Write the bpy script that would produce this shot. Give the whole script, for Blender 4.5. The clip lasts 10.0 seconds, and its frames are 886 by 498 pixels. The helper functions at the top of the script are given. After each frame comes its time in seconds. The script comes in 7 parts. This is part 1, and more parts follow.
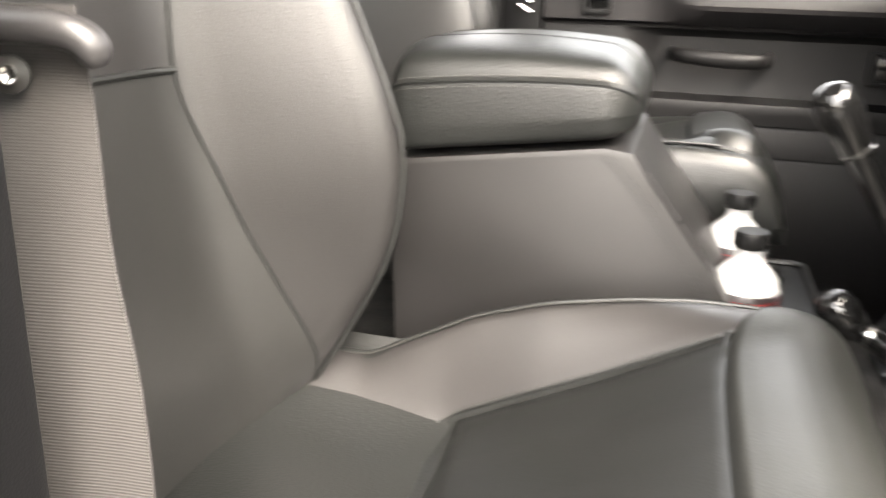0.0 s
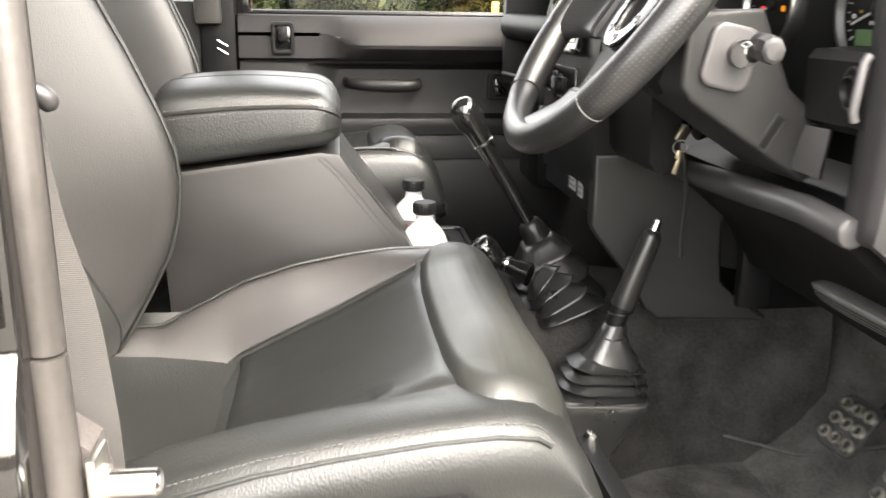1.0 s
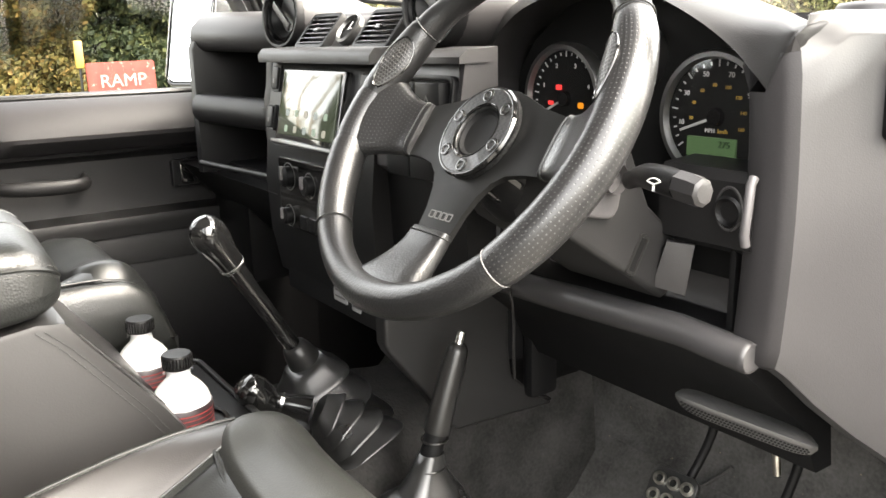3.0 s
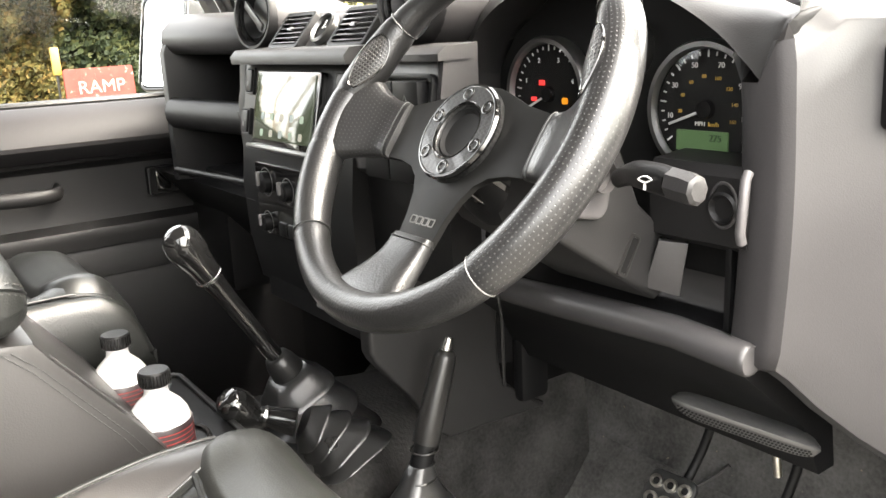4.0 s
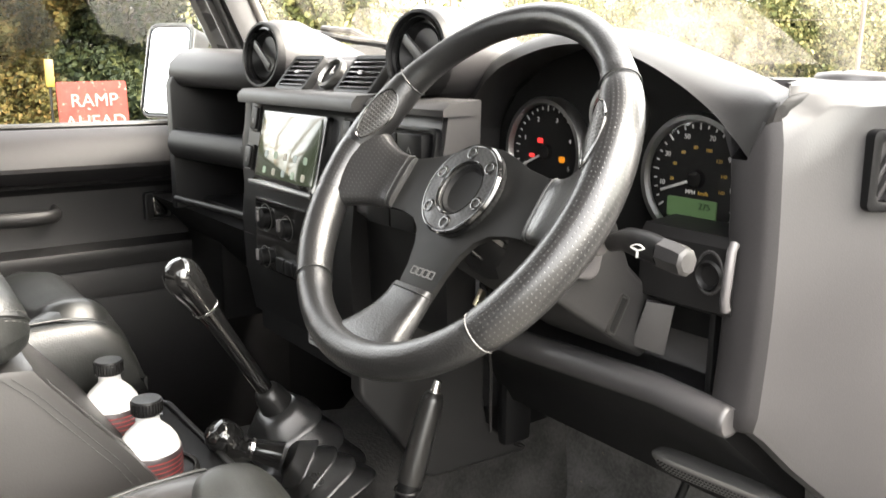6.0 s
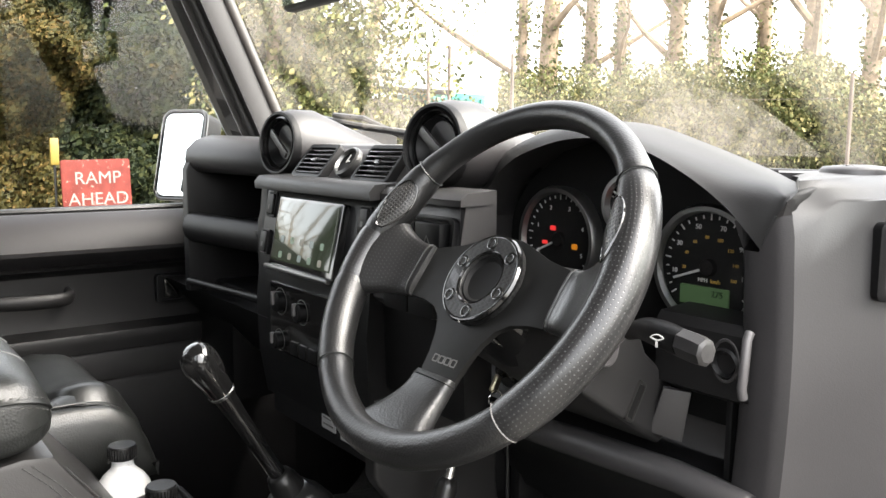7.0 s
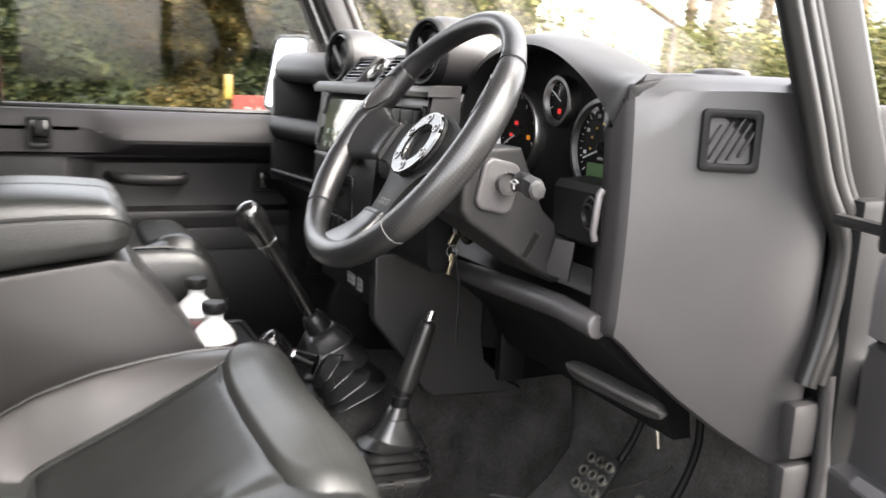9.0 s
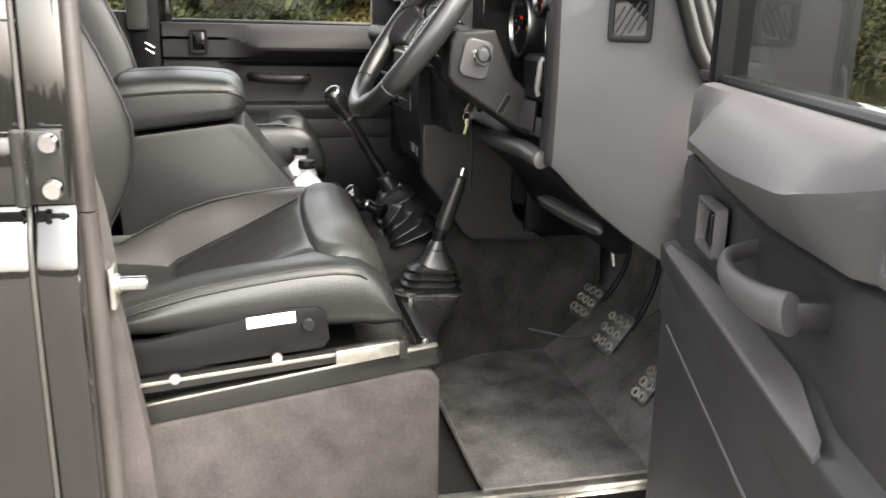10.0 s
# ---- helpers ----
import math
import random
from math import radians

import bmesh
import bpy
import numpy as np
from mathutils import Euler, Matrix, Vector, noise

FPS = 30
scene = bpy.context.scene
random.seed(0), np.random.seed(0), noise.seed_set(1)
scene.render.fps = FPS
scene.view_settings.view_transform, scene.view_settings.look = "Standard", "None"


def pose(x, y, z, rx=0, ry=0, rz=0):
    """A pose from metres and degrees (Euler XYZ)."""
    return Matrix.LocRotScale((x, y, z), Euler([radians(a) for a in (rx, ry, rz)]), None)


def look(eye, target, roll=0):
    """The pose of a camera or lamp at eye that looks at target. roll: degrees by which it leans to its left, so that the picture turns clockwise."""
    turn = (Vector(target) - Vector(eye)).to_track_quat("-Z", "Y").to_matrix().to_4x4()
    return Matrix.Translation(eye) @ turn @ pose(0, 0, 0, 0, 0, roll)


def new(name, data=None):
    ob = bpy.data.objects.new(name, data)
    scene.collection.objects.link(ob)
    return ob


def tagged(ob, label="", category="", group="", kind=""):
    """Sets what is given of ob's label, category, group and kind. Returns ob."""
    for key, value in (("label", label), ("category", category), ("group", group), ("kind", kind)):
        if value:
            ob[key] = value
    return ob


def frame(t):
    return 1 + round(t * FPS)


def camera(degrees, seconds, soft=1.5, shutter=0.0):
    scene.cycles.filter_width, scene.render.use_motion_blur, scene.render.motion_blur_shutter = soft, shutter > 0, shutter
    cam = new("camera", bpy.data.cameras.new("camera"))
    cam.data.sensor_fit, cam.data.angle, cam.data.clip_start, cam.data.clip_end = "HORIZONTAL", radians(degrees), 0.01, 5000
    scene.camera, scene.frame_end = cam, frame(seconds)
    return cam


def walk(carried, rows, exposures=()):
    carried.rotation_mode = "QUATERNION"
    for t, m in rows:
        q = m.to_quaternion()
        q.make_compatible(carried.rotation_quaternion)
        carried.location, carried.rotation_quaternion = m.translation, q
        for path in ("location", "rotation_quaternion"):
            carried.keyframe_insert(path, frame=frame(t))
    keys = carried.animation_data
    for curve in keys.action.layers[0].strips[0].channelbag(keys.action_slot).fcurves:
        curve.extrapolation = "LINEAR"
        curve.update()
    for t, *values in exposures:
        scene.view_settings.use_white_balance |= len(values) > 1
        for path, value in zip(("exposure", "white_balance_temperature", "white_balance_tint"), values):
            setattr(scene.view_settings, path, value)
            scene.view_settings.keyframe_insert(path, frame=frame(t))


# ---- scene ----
cam = camera(56.0, 10.0, 1.5, 0.4)
PATH = [
    (0, (-0.083, 0.078, 1.202), (-0.583, 1.912, 0.578), 1.8),
    (0.5, (-0.091, -0.049, 1.234), (-0.069, 1.852, 0.616), 1.3),
    (1, (-0.114, -0.229, 1.229), (0.126, 1.681, 0.688), 0.8),
    (1.5, (-0.138, -0.277, 1.239), (0.255, 1.607, 0.697), 0.5),
    (2, (-0.209, -0.123, 1.264), (0.564, 1.657, 0.783), -0.3),
    (2.5, (-0.254, 0.002, 1.284), (0.789, 1.649, 0.836), -0.9),
    (3, (-0.24, 0.014, 1.308), (0.853, 1.616, 0.818), -1.3),
    (4.5, (-0.216, 0.045, 1.307), (0.905, 1.625, 0.808), -3.1),
    (5, (-0.214, 0.043, 1.308), (0.934, 1.599, 0.798), -1.7),
    (6.5, (-0.261, 0.023, 1.343), (0.907, 1.611, 1.004), 0.6),
    (7, (-0.268, 0.026, 1.346), (0.916, 1.617, 1.092), 0.4),
    (7.5, (-0.264, 0.019, 1.344), (0.915, 1.608, 1.047), -0.0),
    (8, (-0.262, 0.016, 1.34), (0.914, 1.592, 0.973), -0.9),
    (8.5, (-0.263, -0.055, 1.334), (0.886, 1.528, 0.918), -0.4),
    (9, (-0.208, -0.297, 1.292), (0.642, 1.475, 0.922), 2.8),
    (9.5, (-0.14, -0.564, 1.267), (0.427, 1.315, 0.88), 2.4),
    (9.7, (-0.126, -0.652, 1.246), (0.396, 1.222, 0.781), 1.6),
    (9.8, (-0.116, -0.686, 1.241), (0.382, 1.19, 0.742), 1.4),
    (10, (-0.105, -0.732, 1.257), (0.336, 1.143, 0.717), 1.4),
]
EXPOSURES = [(0, 4.42, 7300, 12), (0.5, 4.49, 7300, 12), (1, 4.42, 7200, 11), (2, 4.12, 7200, 10), (3, 4.52, 7200, 10), (4.5, 4.71, 7200, 10), (5, 4.60, 7200, 10), (6.4, 4.34, 7100, 10), (7, 3.67, 6800, 10), (8, 3.62, 6450, 15), (8.5, 3.92, 6550, 16), (9, 3.92, 6800, 13), (10, 3.62, 7000, 11)]
walk(cam, [(t, look(eye, target, roll)) for t, eye, target, roll in PATH],
     exposures=EXPOSURES)

# ---------------------------------------------------------------- light
world = bpy.data.worlds.new("world")
scene.world = world
world.use_nodes = True
_n, _l = world.node_tree.nodes, world.node_tree.links
_sky = _n.new("ShaderNodeTexSky")
_sky.sky_type = "NISHITA"
_sky.sun_disc = False
_sky.sun_elevation, _sky.sun_rotation = radians(48), radians(144)
_sky.air_density, _sky.dust_density, _sky.ozone_density = 1.0, 4.0, 1.0
_hsv = _n.new("ShaderNodeHueSaturation")
_hsv.inputs["Saturation"].default_value = 0.25
_l.new(_sky.outputs[0], _hsv.inputs["Color"])
_l.new(_hsv.outputs[0], _n["Background"].inputs["Color"])
_n["Background"].inputs["Strength"].default_value = 0.15

sun = new("sun", bpy.data.lights.new("sun", "SUN"))
sun.data.energy, sun.data.angle, sun.data.color = 0.7, radians(60), (1.0, 0.96, 0.9)
sun.matrix_world = look((4.0, -5.5, 7.6), (0, 0, 0))


# ---------------------------------------------------------------- materials
def material(name, base, rough=0.5, metal=0.0, grain=0.0, grain_size=0.002, vary=0.12, vary_size=0.15, coat=0.0, spec=0.5,
             kind="noise", speck=None, rvary=0.1, use_uv=False, sheen=0.0, hole=(0.13, 0.2)):
    m = bpy.data.materials.new(name)
    m.use_nodes = True
    n, l = m.node_tree.nodes, m.node_tree.links
    b = n["Principled BSDF"]
    b.inputs["Roughness"].default_value, b.inputs["Metallic"].default_value = rough, metal
    b.inputs["Coat Weight"].default_value = coat
    b.inputs["Specular IOR Level"].default_value = spec
    b.inputs["Sheen Weight"].default_value = sheen
    co = n.new("ShaderNodeTexCoord")
    src = co.outputs["UV" if use_uv else "Object"]
    big = n.new("ShaderNodeTexNoise")
    big.inputs["Scale"].default_value, big.inputs["Detail"].default_value = 1 / vary_size, 5
    l.new(src, big.inputs["Vector"])
    fine = n.new("ShaderNodeTexNoise")
    fine.inputs["Scale"].default_value, fine.inputs["Detail"].default_value = 0.5 / max(grain_size, 1e-4), 2
    l.new(src, fine.inputs["Vector"])
    add = n.new("ShaderNodeMath")
    add.operation = "MULTIPLY_ADD"
    l.new(fine.outputs[0], add.inputs[0])
    add.inputs[1].default_value = 0.4
    l.new(big.outputs[0], add.inputs[2])
    ramp = n.new("ShaderNodeValToRGB")
    lo, hi = [max(0, c * (1 - vary)) for c in base], [min(1, c * (1 + vary)) for c in base]
    ramp.color_ramp.elements[0].position, ramp.color_ramp.elements[1].position = 0.45, 0.95
    ramp.color_ramp.elements[0].color, ramp.color_ramp.elements[1].color = (*lo, 1), (*hi, 1)
    l.new(add.outputs[0], ramp.inputs[0])
    colour = ramp.outputs[0]
    if speck:
        dots = n.new("ShaderNodeTexNoise")
        dots.inputs["Scale"].default_value, dots.inputs["Detail"].default_value = speck[1], 3
        l.new(src, dots.inputs["Vector"])
        cut = n.new("ShaderNodeValToRGB")
        cut.color_ramp.elements[0].position, cut.color_ramp.elements[1].position = speck[2], speck[2] + 0.06
        l.new(dots.outputs[0], cut.inputs[0])
        mix = n.new("ShaderNodeMix")
        mix.data_type = "RGBA"
        l.new(cut.outputs[0], mix.inputs[0])
        l.new(colour, mix.inputs[6])
        mix.inputs[7].default_value = (*speck[0], 1)
        colour = mix.outputs[2]
    l.new(colour, b.inputs["Base Color"])
    r = n.new("ShaderNodeMapRange")
    r.inputs["To Min"].default_value, r.inputs["To Max"].default_value = max(0.02, rough - rvary), min(1, rough + rvary)
    l.new(big.outputs[0], r.inputs["Value"])
    l.new(r.outputs[0], b.inputs["Roughness"])
    if grain:
        bump = n.new("ShaderNodeBump")
        bump.inputs["Strength"].default_value, bump.inputs["Distance"].default_value = grain, grain_size * 0.5
        if kind == "cells":
            v = n.new("ShaderNodeTexVoronoi")
            v.inputs["Scale"].default_value = 1 / grain_size
            l.new(src, v.inputs["Vector"])
            l.new(v.outputs["Distance"], bump.inputs["Height"])
        elif kind == "holes":
            v = n.new("ShaderNodeTexVoronoi")
            v.voronoi_dimensions = "2D"
            v.inputs["Scale"].default_value, v.inputs["Randomness"].default_value = 1 / grain_size, 0
            l.new(src, v.inputs["Vector"])
            cut = n.new("ShaderNodeMapRange")
            cut.inputs["From Min"].default_value, cut.inputs["From Max"].default_value = hole
            l.new(v.outputs["Distance"], cut.inputs["Value"])
            l.new(cut.outputs[0], bump.inputs["Height"])
            dark = n.new("ShaderNodeMix")
            dark.data_type = "RGBA"
            l.new(cut.outputs[0], dark.inputs[0])
            dark.inputs[6].default_value = (0.036, 0.036, 0.035, 1) if speck is None else (0.004, 0.004, 0.004, 1)
            l.new(colour, dark.inputs[7])
            l.new(dark.outputs[2], b.inputs["Base Color"])
        elif kind == "weave":
            v = n.new("ShaderNodeTexChecker")
            v.inputs["Scale"].default_value = 1 / grain_size
            l.new(src, v.inputs["Vector"])
            l.new(v.outputs["Fac"], bump.inputs["Height"])
            tint = n.new("ShaderNodeMix")
            tint.data_type = "RGBA"
            l.new(v.outputs["Fac"], tint.inputs[0])
            tint.inputs[6].default_value = (*[c * 0.35 for c in base], 1)
            tint.inputs[7].default_value = (*[min(1, c * 1.8) for c in base], 1)
            l.new(tint.outputs[2], b.inputs["Base Color"])
        elif kind == "ribs":
            v = n.new("ShaderNodeTexWave")
            v.bands_direction = "Z"
            v.inputs["Scale"].default_value = 0.314 / grain_size
            l.new(src, v.inputs["Vector"])
            l.new(v.outputs["Fac"], bump.inputs["Height"])
        else:
            l.new(fine.outputs[0], bump.inputs["Height"])
        l.new(bump.outputs[0], b.inputs["Normal"])
    return m


def glass(name, colour=(1, 1, 1), rough=0.0, shine=0.02, dirt=0.0, dust=(0.4, 0.75, 9)):
    m = bpy.data.materials.new(name)
    m.use_nodes = True
    n, l = m.node_tree.nodes, m.node_tree.links
    n.remove(n["Principled BSDF"])
    out = n["Material Output"]
    face, power, scale = n.new("ShaderNodeLayerWeight"), n.new("ShaderNodeMath"), n.new("ShaderNodeMath")
    face.inputs[0].default_value = 0.5
    power.operation, scale.operation = "POWER", "MULTIPLY_ADD"
    power.inputs[1].default_value = 4.5
    l.new(face.outputs["Facing"], power.inputs[0])
    l.new(power.outputs[0], scale.inputs[0])
    scale.inputs[1].default_value, scale.inputs[2].default_value = 0.9 if shine > 0.06 else 0.5, shine
    fres = scale
    tr, gl, mix = n.new("ShaderNodeBsdfTransparent"), n.new("ShaderNodeBsdfGlossy"), n.new("ShaderNodeMixShader")
    tr.inputs[0].default_value = (*colour, 1)
    gl.inputs["Roughness"].default_value = rough
    l.new(fres.outputs[0], mix.inputs[0])
    l.new(tr.outputs[0], mix.inputs[1])
    l.new(gl.outputs[0], mix.inputs[2])
    end = mix
    if dirt:
        co, nz, ramp = n.new("ShaderNodeTexCoord"), n.new("ShaderNodeTexNoise"), n.new("ShaderNodeMapRange")
        nz.inputs["Scale"].default_value, nz.inputs["Detail"].default_value = dust[2], 8
        l.new(co.outputs["Object"], nz.inputs["Vector"])
        ramp.inputs["From Min"].default_value, ramp.inputs["From Max"].default_value = dust[0], dust[1]
        ramp.inputs["To Max"].default_value = dirt
        l.new(nz.outputs[0], ramp.inputs["Value"])
        dif, mix2 = n.new("ShaderNodeBsdfTranslucent"), n.new("ShaderNodeMixShader")
        dif.inputs[0].default_value = (0.24, 0.22, 0.195, 1)
        l.new(ramp.outputs[0], mix2.inputs[0])
        l.new(mix.outputs[0], mix2.inputs[1])
        l.new(dif.outputs[0], mix2.inputs[2])
        end = mix2
    l.new(end.outputs[0], out.inputs["Surface"])
    return m


def glow(name, colour, strength):
    m = bpy.data.materials.new(name)
    m.use_nodes = True
    b = m.node_tree.nodes["Principled BSDF"]
    b.inputs["Base Color"].default_value = (*[c * 0.5 for c in colour], 1)
    b.inputs["Emission Color"].default_value, b.inputs["Emission Strength"].default_value = (*colour, 1), strength
    return m


LEATHER = material("black leather", (0.0075, 0.0081, 0.0077), 0.41, grain=0.2, grain_size=0.0022, kind="cells", vary=0.22, spec=0.52)
LEATHER_PALE = material("charcoal bolster leather", (0.019, 0.0178, 0.0175), 0.42, grain=0.08, grain_size=0.0015, kind="cells", vary=0.15, spec=0.6)
LEATHER_GREY = material("worn charcoal leather", (0.0108, 0.0102, 0.0100), 0.41, grain=0.16, grain_size=0.0015, kind="cells", vary=0.15, spec=0.6)
# lighter than the cushion: the sky's sheen on the pad is in the colour
LEATHER_PAD = material("thigh pad leather with sky sheen in its tone", (0.0160, 0.0166, 0.0153), 0.43, grain=0.12, grain_size=0.0018, kind="cells", vary=0.2, spec=0.5)
LEATHER_BACK = material("charcoal back panel leather", (0.0118, 0.0118, 0.0112), 0.45, grain=0.08, grain_size=0.0018, kind="cells", vary=0.2, spec=0.5)
LEATHER_CONSOLE = material("charcoal console leather", (0.0112, 0.0106, 0.0106), 0.44, grain=0.08, grain_size=0.0015, kind="cells", vary=0.15, spec=0.5)
SUEDE_BLACK = material("smooth black seat leather", (0.0075, 0.0080, 0.0077), 0.40, grain=0.12, grain_size=0.0018, kind="cells", vary=0.25, spec=0.48)
LEATHER_WHEEL = material("smooth rim leather", (0.0085, 0.0085, 0.0086), 0.34, grain=0.22, grain_size=0.0018, kind="cells", spec=0.62)
PERFORATED = material("perforated leather", (0.010, 0.010, 0.0102), 0.31, grain=0.3, grain_size=0.0036, kind="holes", use_uv=True, vary=0.08, spec=0.65, hole=(0.11, 0.17))
THREAD = material("grey stitching", (0.055, 0.0535, 0.051), 0.7, grain=0.3, grain_size=0.001)
PLASTIC = material("grained charcoal plastic", (0.062, 0.0585, 0.060), 0.46, grain=0.12, grain_size=0.0012, kind="cells", vary=0.12, spec=0.7)
PLASTIC_DASH = material("charcoal dash plastic", (0.020, 0.019, 0.0195), 0.46, grain=0.12, grain_size=0.0012, kind="cells", vary=0.12, spec=0.5)
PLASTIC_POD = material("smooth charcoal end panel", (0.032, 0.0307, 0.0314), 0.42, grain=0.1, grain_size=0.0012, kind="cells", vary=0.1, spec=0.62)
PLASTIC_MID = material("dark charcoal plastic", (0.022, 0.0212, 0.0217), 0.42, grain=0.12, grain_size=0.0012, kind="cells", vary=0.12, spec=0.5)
# darker copy of the trim plastic, for parts in dimmer light
PLASTIC_DIM = material("soft black dimmed plastic", (0.0068, 0.0066, 0.0068), 0.46, grain=0.12, grain_size=0.0012, kind="cells", vary=0.12, spec=0.22)
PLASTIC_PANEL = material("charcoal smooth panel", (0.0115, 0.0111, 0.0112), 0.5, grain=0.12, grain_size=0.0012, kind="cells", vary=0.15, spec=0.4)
# far belt rail and pod side: plastic toned down for their shade
PLASTIC_SHADED = material("shaded charcoal plastic", (0.021, 0.0198, 0.0205), 0.5, grain=0.12, grain_size=0.0012, kind="cells", vary=0.12, spec=0.2)
PLASTIC_DARK = material("grained black plastic", (0.0050, 0.0050, 0.0053), 0.42, grain=0.12, grain_size=0.0012, kind="cells", vary=0.15, spec=0.18)
PLASTIC_GLOSS = material("gloss black plastic", (0.006, 0.006, 0.006), 0.1, coat=0.5, vary=0.05, rvary=0.03)
RUBBER = material("soft black rubber", (0.009, 0.009, 0.009), 0.36, grain=0.12, grain_size=0.002, vary=0.2, spec=0.35)
GAITER = material("soft black gaiter leather", (0.014, 0.014, 0.014), 0.30, grain=0.1, grain_size=0.0016, kind="cells", vary=0.2, spec=0.8)
THREAD_PALE = material("pale thread", (0.16, 0.155, 0.15), 0.6)
STEEL_STRIP = material("satin dark steel", (0.07, 0.069, 0.068), 0.32, metal=0.5, vary=0.15)
RIM_DARK = material("dark satin rim", (0.12, 0.12, 0.118), 0.34, metal=0.9, vary=0.05)
RIM_METAL = material("satin gauge rim", (0.34, 0.34, 0.335), 0.30, metal=1.0, vary=0.05)
CARPET = material("black carpet", (0.078, 0.076, 0.073), 0.95, grain=0.9, grain_size=0.0025, vary=0.5, vary_size=0.07, speck=((0.22, 0.19, 0.14), 110, 0.735), spec=0.05)
CARPET_DARK = material("dark tunnel carpet", (0.034, 0.033, 0.032), 0.95, grain=0.9, grain_size=0.0025, vary=0.5, vary_size=0.07, spec=0.05)
CARPET_GREY = material("grey felt carpet", (0.05, 0.045, 0.044), 0.97, grain=0.9, grain_size=0.002, vary=0.3, vary_size=0.05, speck=((0.1, 0.095, 0.09), 300, 0.7), spec=0.1)
BINDING = material("worn grey binding", (0.06, 0.057, 0.054), 0.7, grain=0.4, grain_size=0.002, vary=0.4, vary_size=0.03)
PAINT = material("gloss black car paint", (0.008, 0.0075, 0.0072), 0.06, coat=1.0, vary=0.1, rvary=0.03, grain=0.015, grain_size=0.02)
STEEL_BLACK = material("black powder coated steel", (0.012, 0.0115, 0.011), 0.3, vary=0.15, grain=0.1, grain_size=0.001)
SEAL_PALE = material("pale satin door seal", (0.038, 0.035, 0.033), 0.34, grain=0.2, grain_size=0.003, vary=0.3)
SEAL = material("grey rubber door seal", (0.030, 0.028, 0.026), 0.42, grain=0.2, grain_size=0.003, vary=0.3)
HEADLINING = material("grey headlining cloth", (0.12, 0.115, 0.11), 0.9, grain=0.4, grain_size=0.003, vary=0.1, spec=0.1)
CHROME = material("bright metal", (0.75, 0.74, 0.72), 0.2, metal=1.0, vary=0.08)
STEEL = material("zinc plated steel", (0.6, 0.58, 0.52), 0.35, metal=1.0, vary=0.2, vary_size=0.02)
BRASS = material("brass key", (0.52, 0.47, 0.34), 0.3, metal=1.0, vary=0.15)
CARBON = material("carbon fibre weave", (0.012, 0.012, 0.012), 0.30, coat=0.35, spec=0.35, grain=0.4, grain_size=0.003, kind="weave", vary=0.1)
ANODISED = material("black anodised spoke", (0.006, 0.006, 0.0058), 0.48, spec=0.16, vary=0.15, vary_size=0.03)
DIAL = material("matt black dial", (0.006, 0.006, 0.006), 0.6, spec=0.15)
WHITE = material("white print", (0.4, 0.4, 0.39), 0.5)
AMBER = material("amber print", (0.3, 0.19, 0.03), 0.5)
GREY_PRINT = material("grey print", (0.06, 0.06, 0.058), 0.5)
LCD = glow("green display", (0.09, 0.17, 0.07), 0.01)
LCD_INK = material("display ink", (0.01, 0.03, 0.01), 0.5)
LAMP_RED = glow("red tell-tale", (1.0, 0.05, 0.05), 0.045)
LAMP_AMBER = glow("amber tell-tale", (1.0, 0.35, 0.02), 0.022)
GLASS = glass("clear window glass", (0.93, 0.95, 0.94), 0.0)
GLASS_TINT = glass("smoked side glass", (0.30, 0.32, 0.31), 0.0, 0.08)
GLASS_WS = glass("dusty windscreen glass", (0.95, 0.96, 0.95), 0.0, dirt=0.28)
GLASS_DUST = glass("dust film", (0.9, 0.9, 0.88), 0.3, dirt=0.22, dust=(0.25, 0.75, 60))
GLASS_GAUGE = glass("gauge lens", (0.97, 0.97, 0.97), 0.02)
PET = glass("clear bottle plastic", (0.93, 0.94, 0.95), 0.03, 0.05)
MILK = material("white bottle body", (0.47, 0.47, 0.465), 0.2, vary=0.04)
LABEL_BLACK = material("black bottle label", (0.02, 0.015, 0.016), 0.3)
LABEL_RED = material("red label bars", (0.2, 0.02, 0.02), 0.35)
STICKER = material("white sticker", (0.8, 0.8, 0.79), 0.4, vary=0.03)
SIGN_RED = material("weathered red sign", (0.085, 0.016, 0.012), 0.6, vary=0.35, vary_size=0.1, speck=((0.2, 0.11, 0.09), 22, 0.62), spec=0.1)
YELLOW = material("yellow marker post", (0.13, 0.085, 0.006), 0.5)
ASPHALT = material("grey yard surface", (0.08, 0.077, 0.07), 0.9, grain=0.6, grain_size=0.012, vary=0.3, vary_size=1.2, spec=0.2)
BARK = material("ivy grey bark", (0.2, 0.145, 0.095), 0.9, grain=1.0, grain_size=0.03, vary=0.45, vary_size=0.3)
# near-black, for the shade deep in the hedges
HEDGE_SHADE = material("near-black hedge shade", (0.005, 0.006, 0.003), 0.95, grain=0.3, grain_size=0.05, vary=0.5, vary_size=0.4, spec=0.02)
# dark tone stands for the shade between the leaves
BUSH_SHADE = material("dark green bush shade", (0.022, 0.026, 0.010), 0.9, grain=0.6, grain_size=0.06, vary=0.6, vary_size=0.25, spec=0.05)
WALL_SHED = material("weathered shed boards", (0.11, 0.085, 0.07), 0.85, grain=0.5, grain_size=0.03, vary=0.3, vary_size=0.4)
TEAL = material("teal painted steel", (0.03, 0.22, 0.18), 0.5, vary=0.2)
GALV = material("galvanised post", (0.35, 0.34, 0.32), 0.55, metal=0.6, vary=0.2)


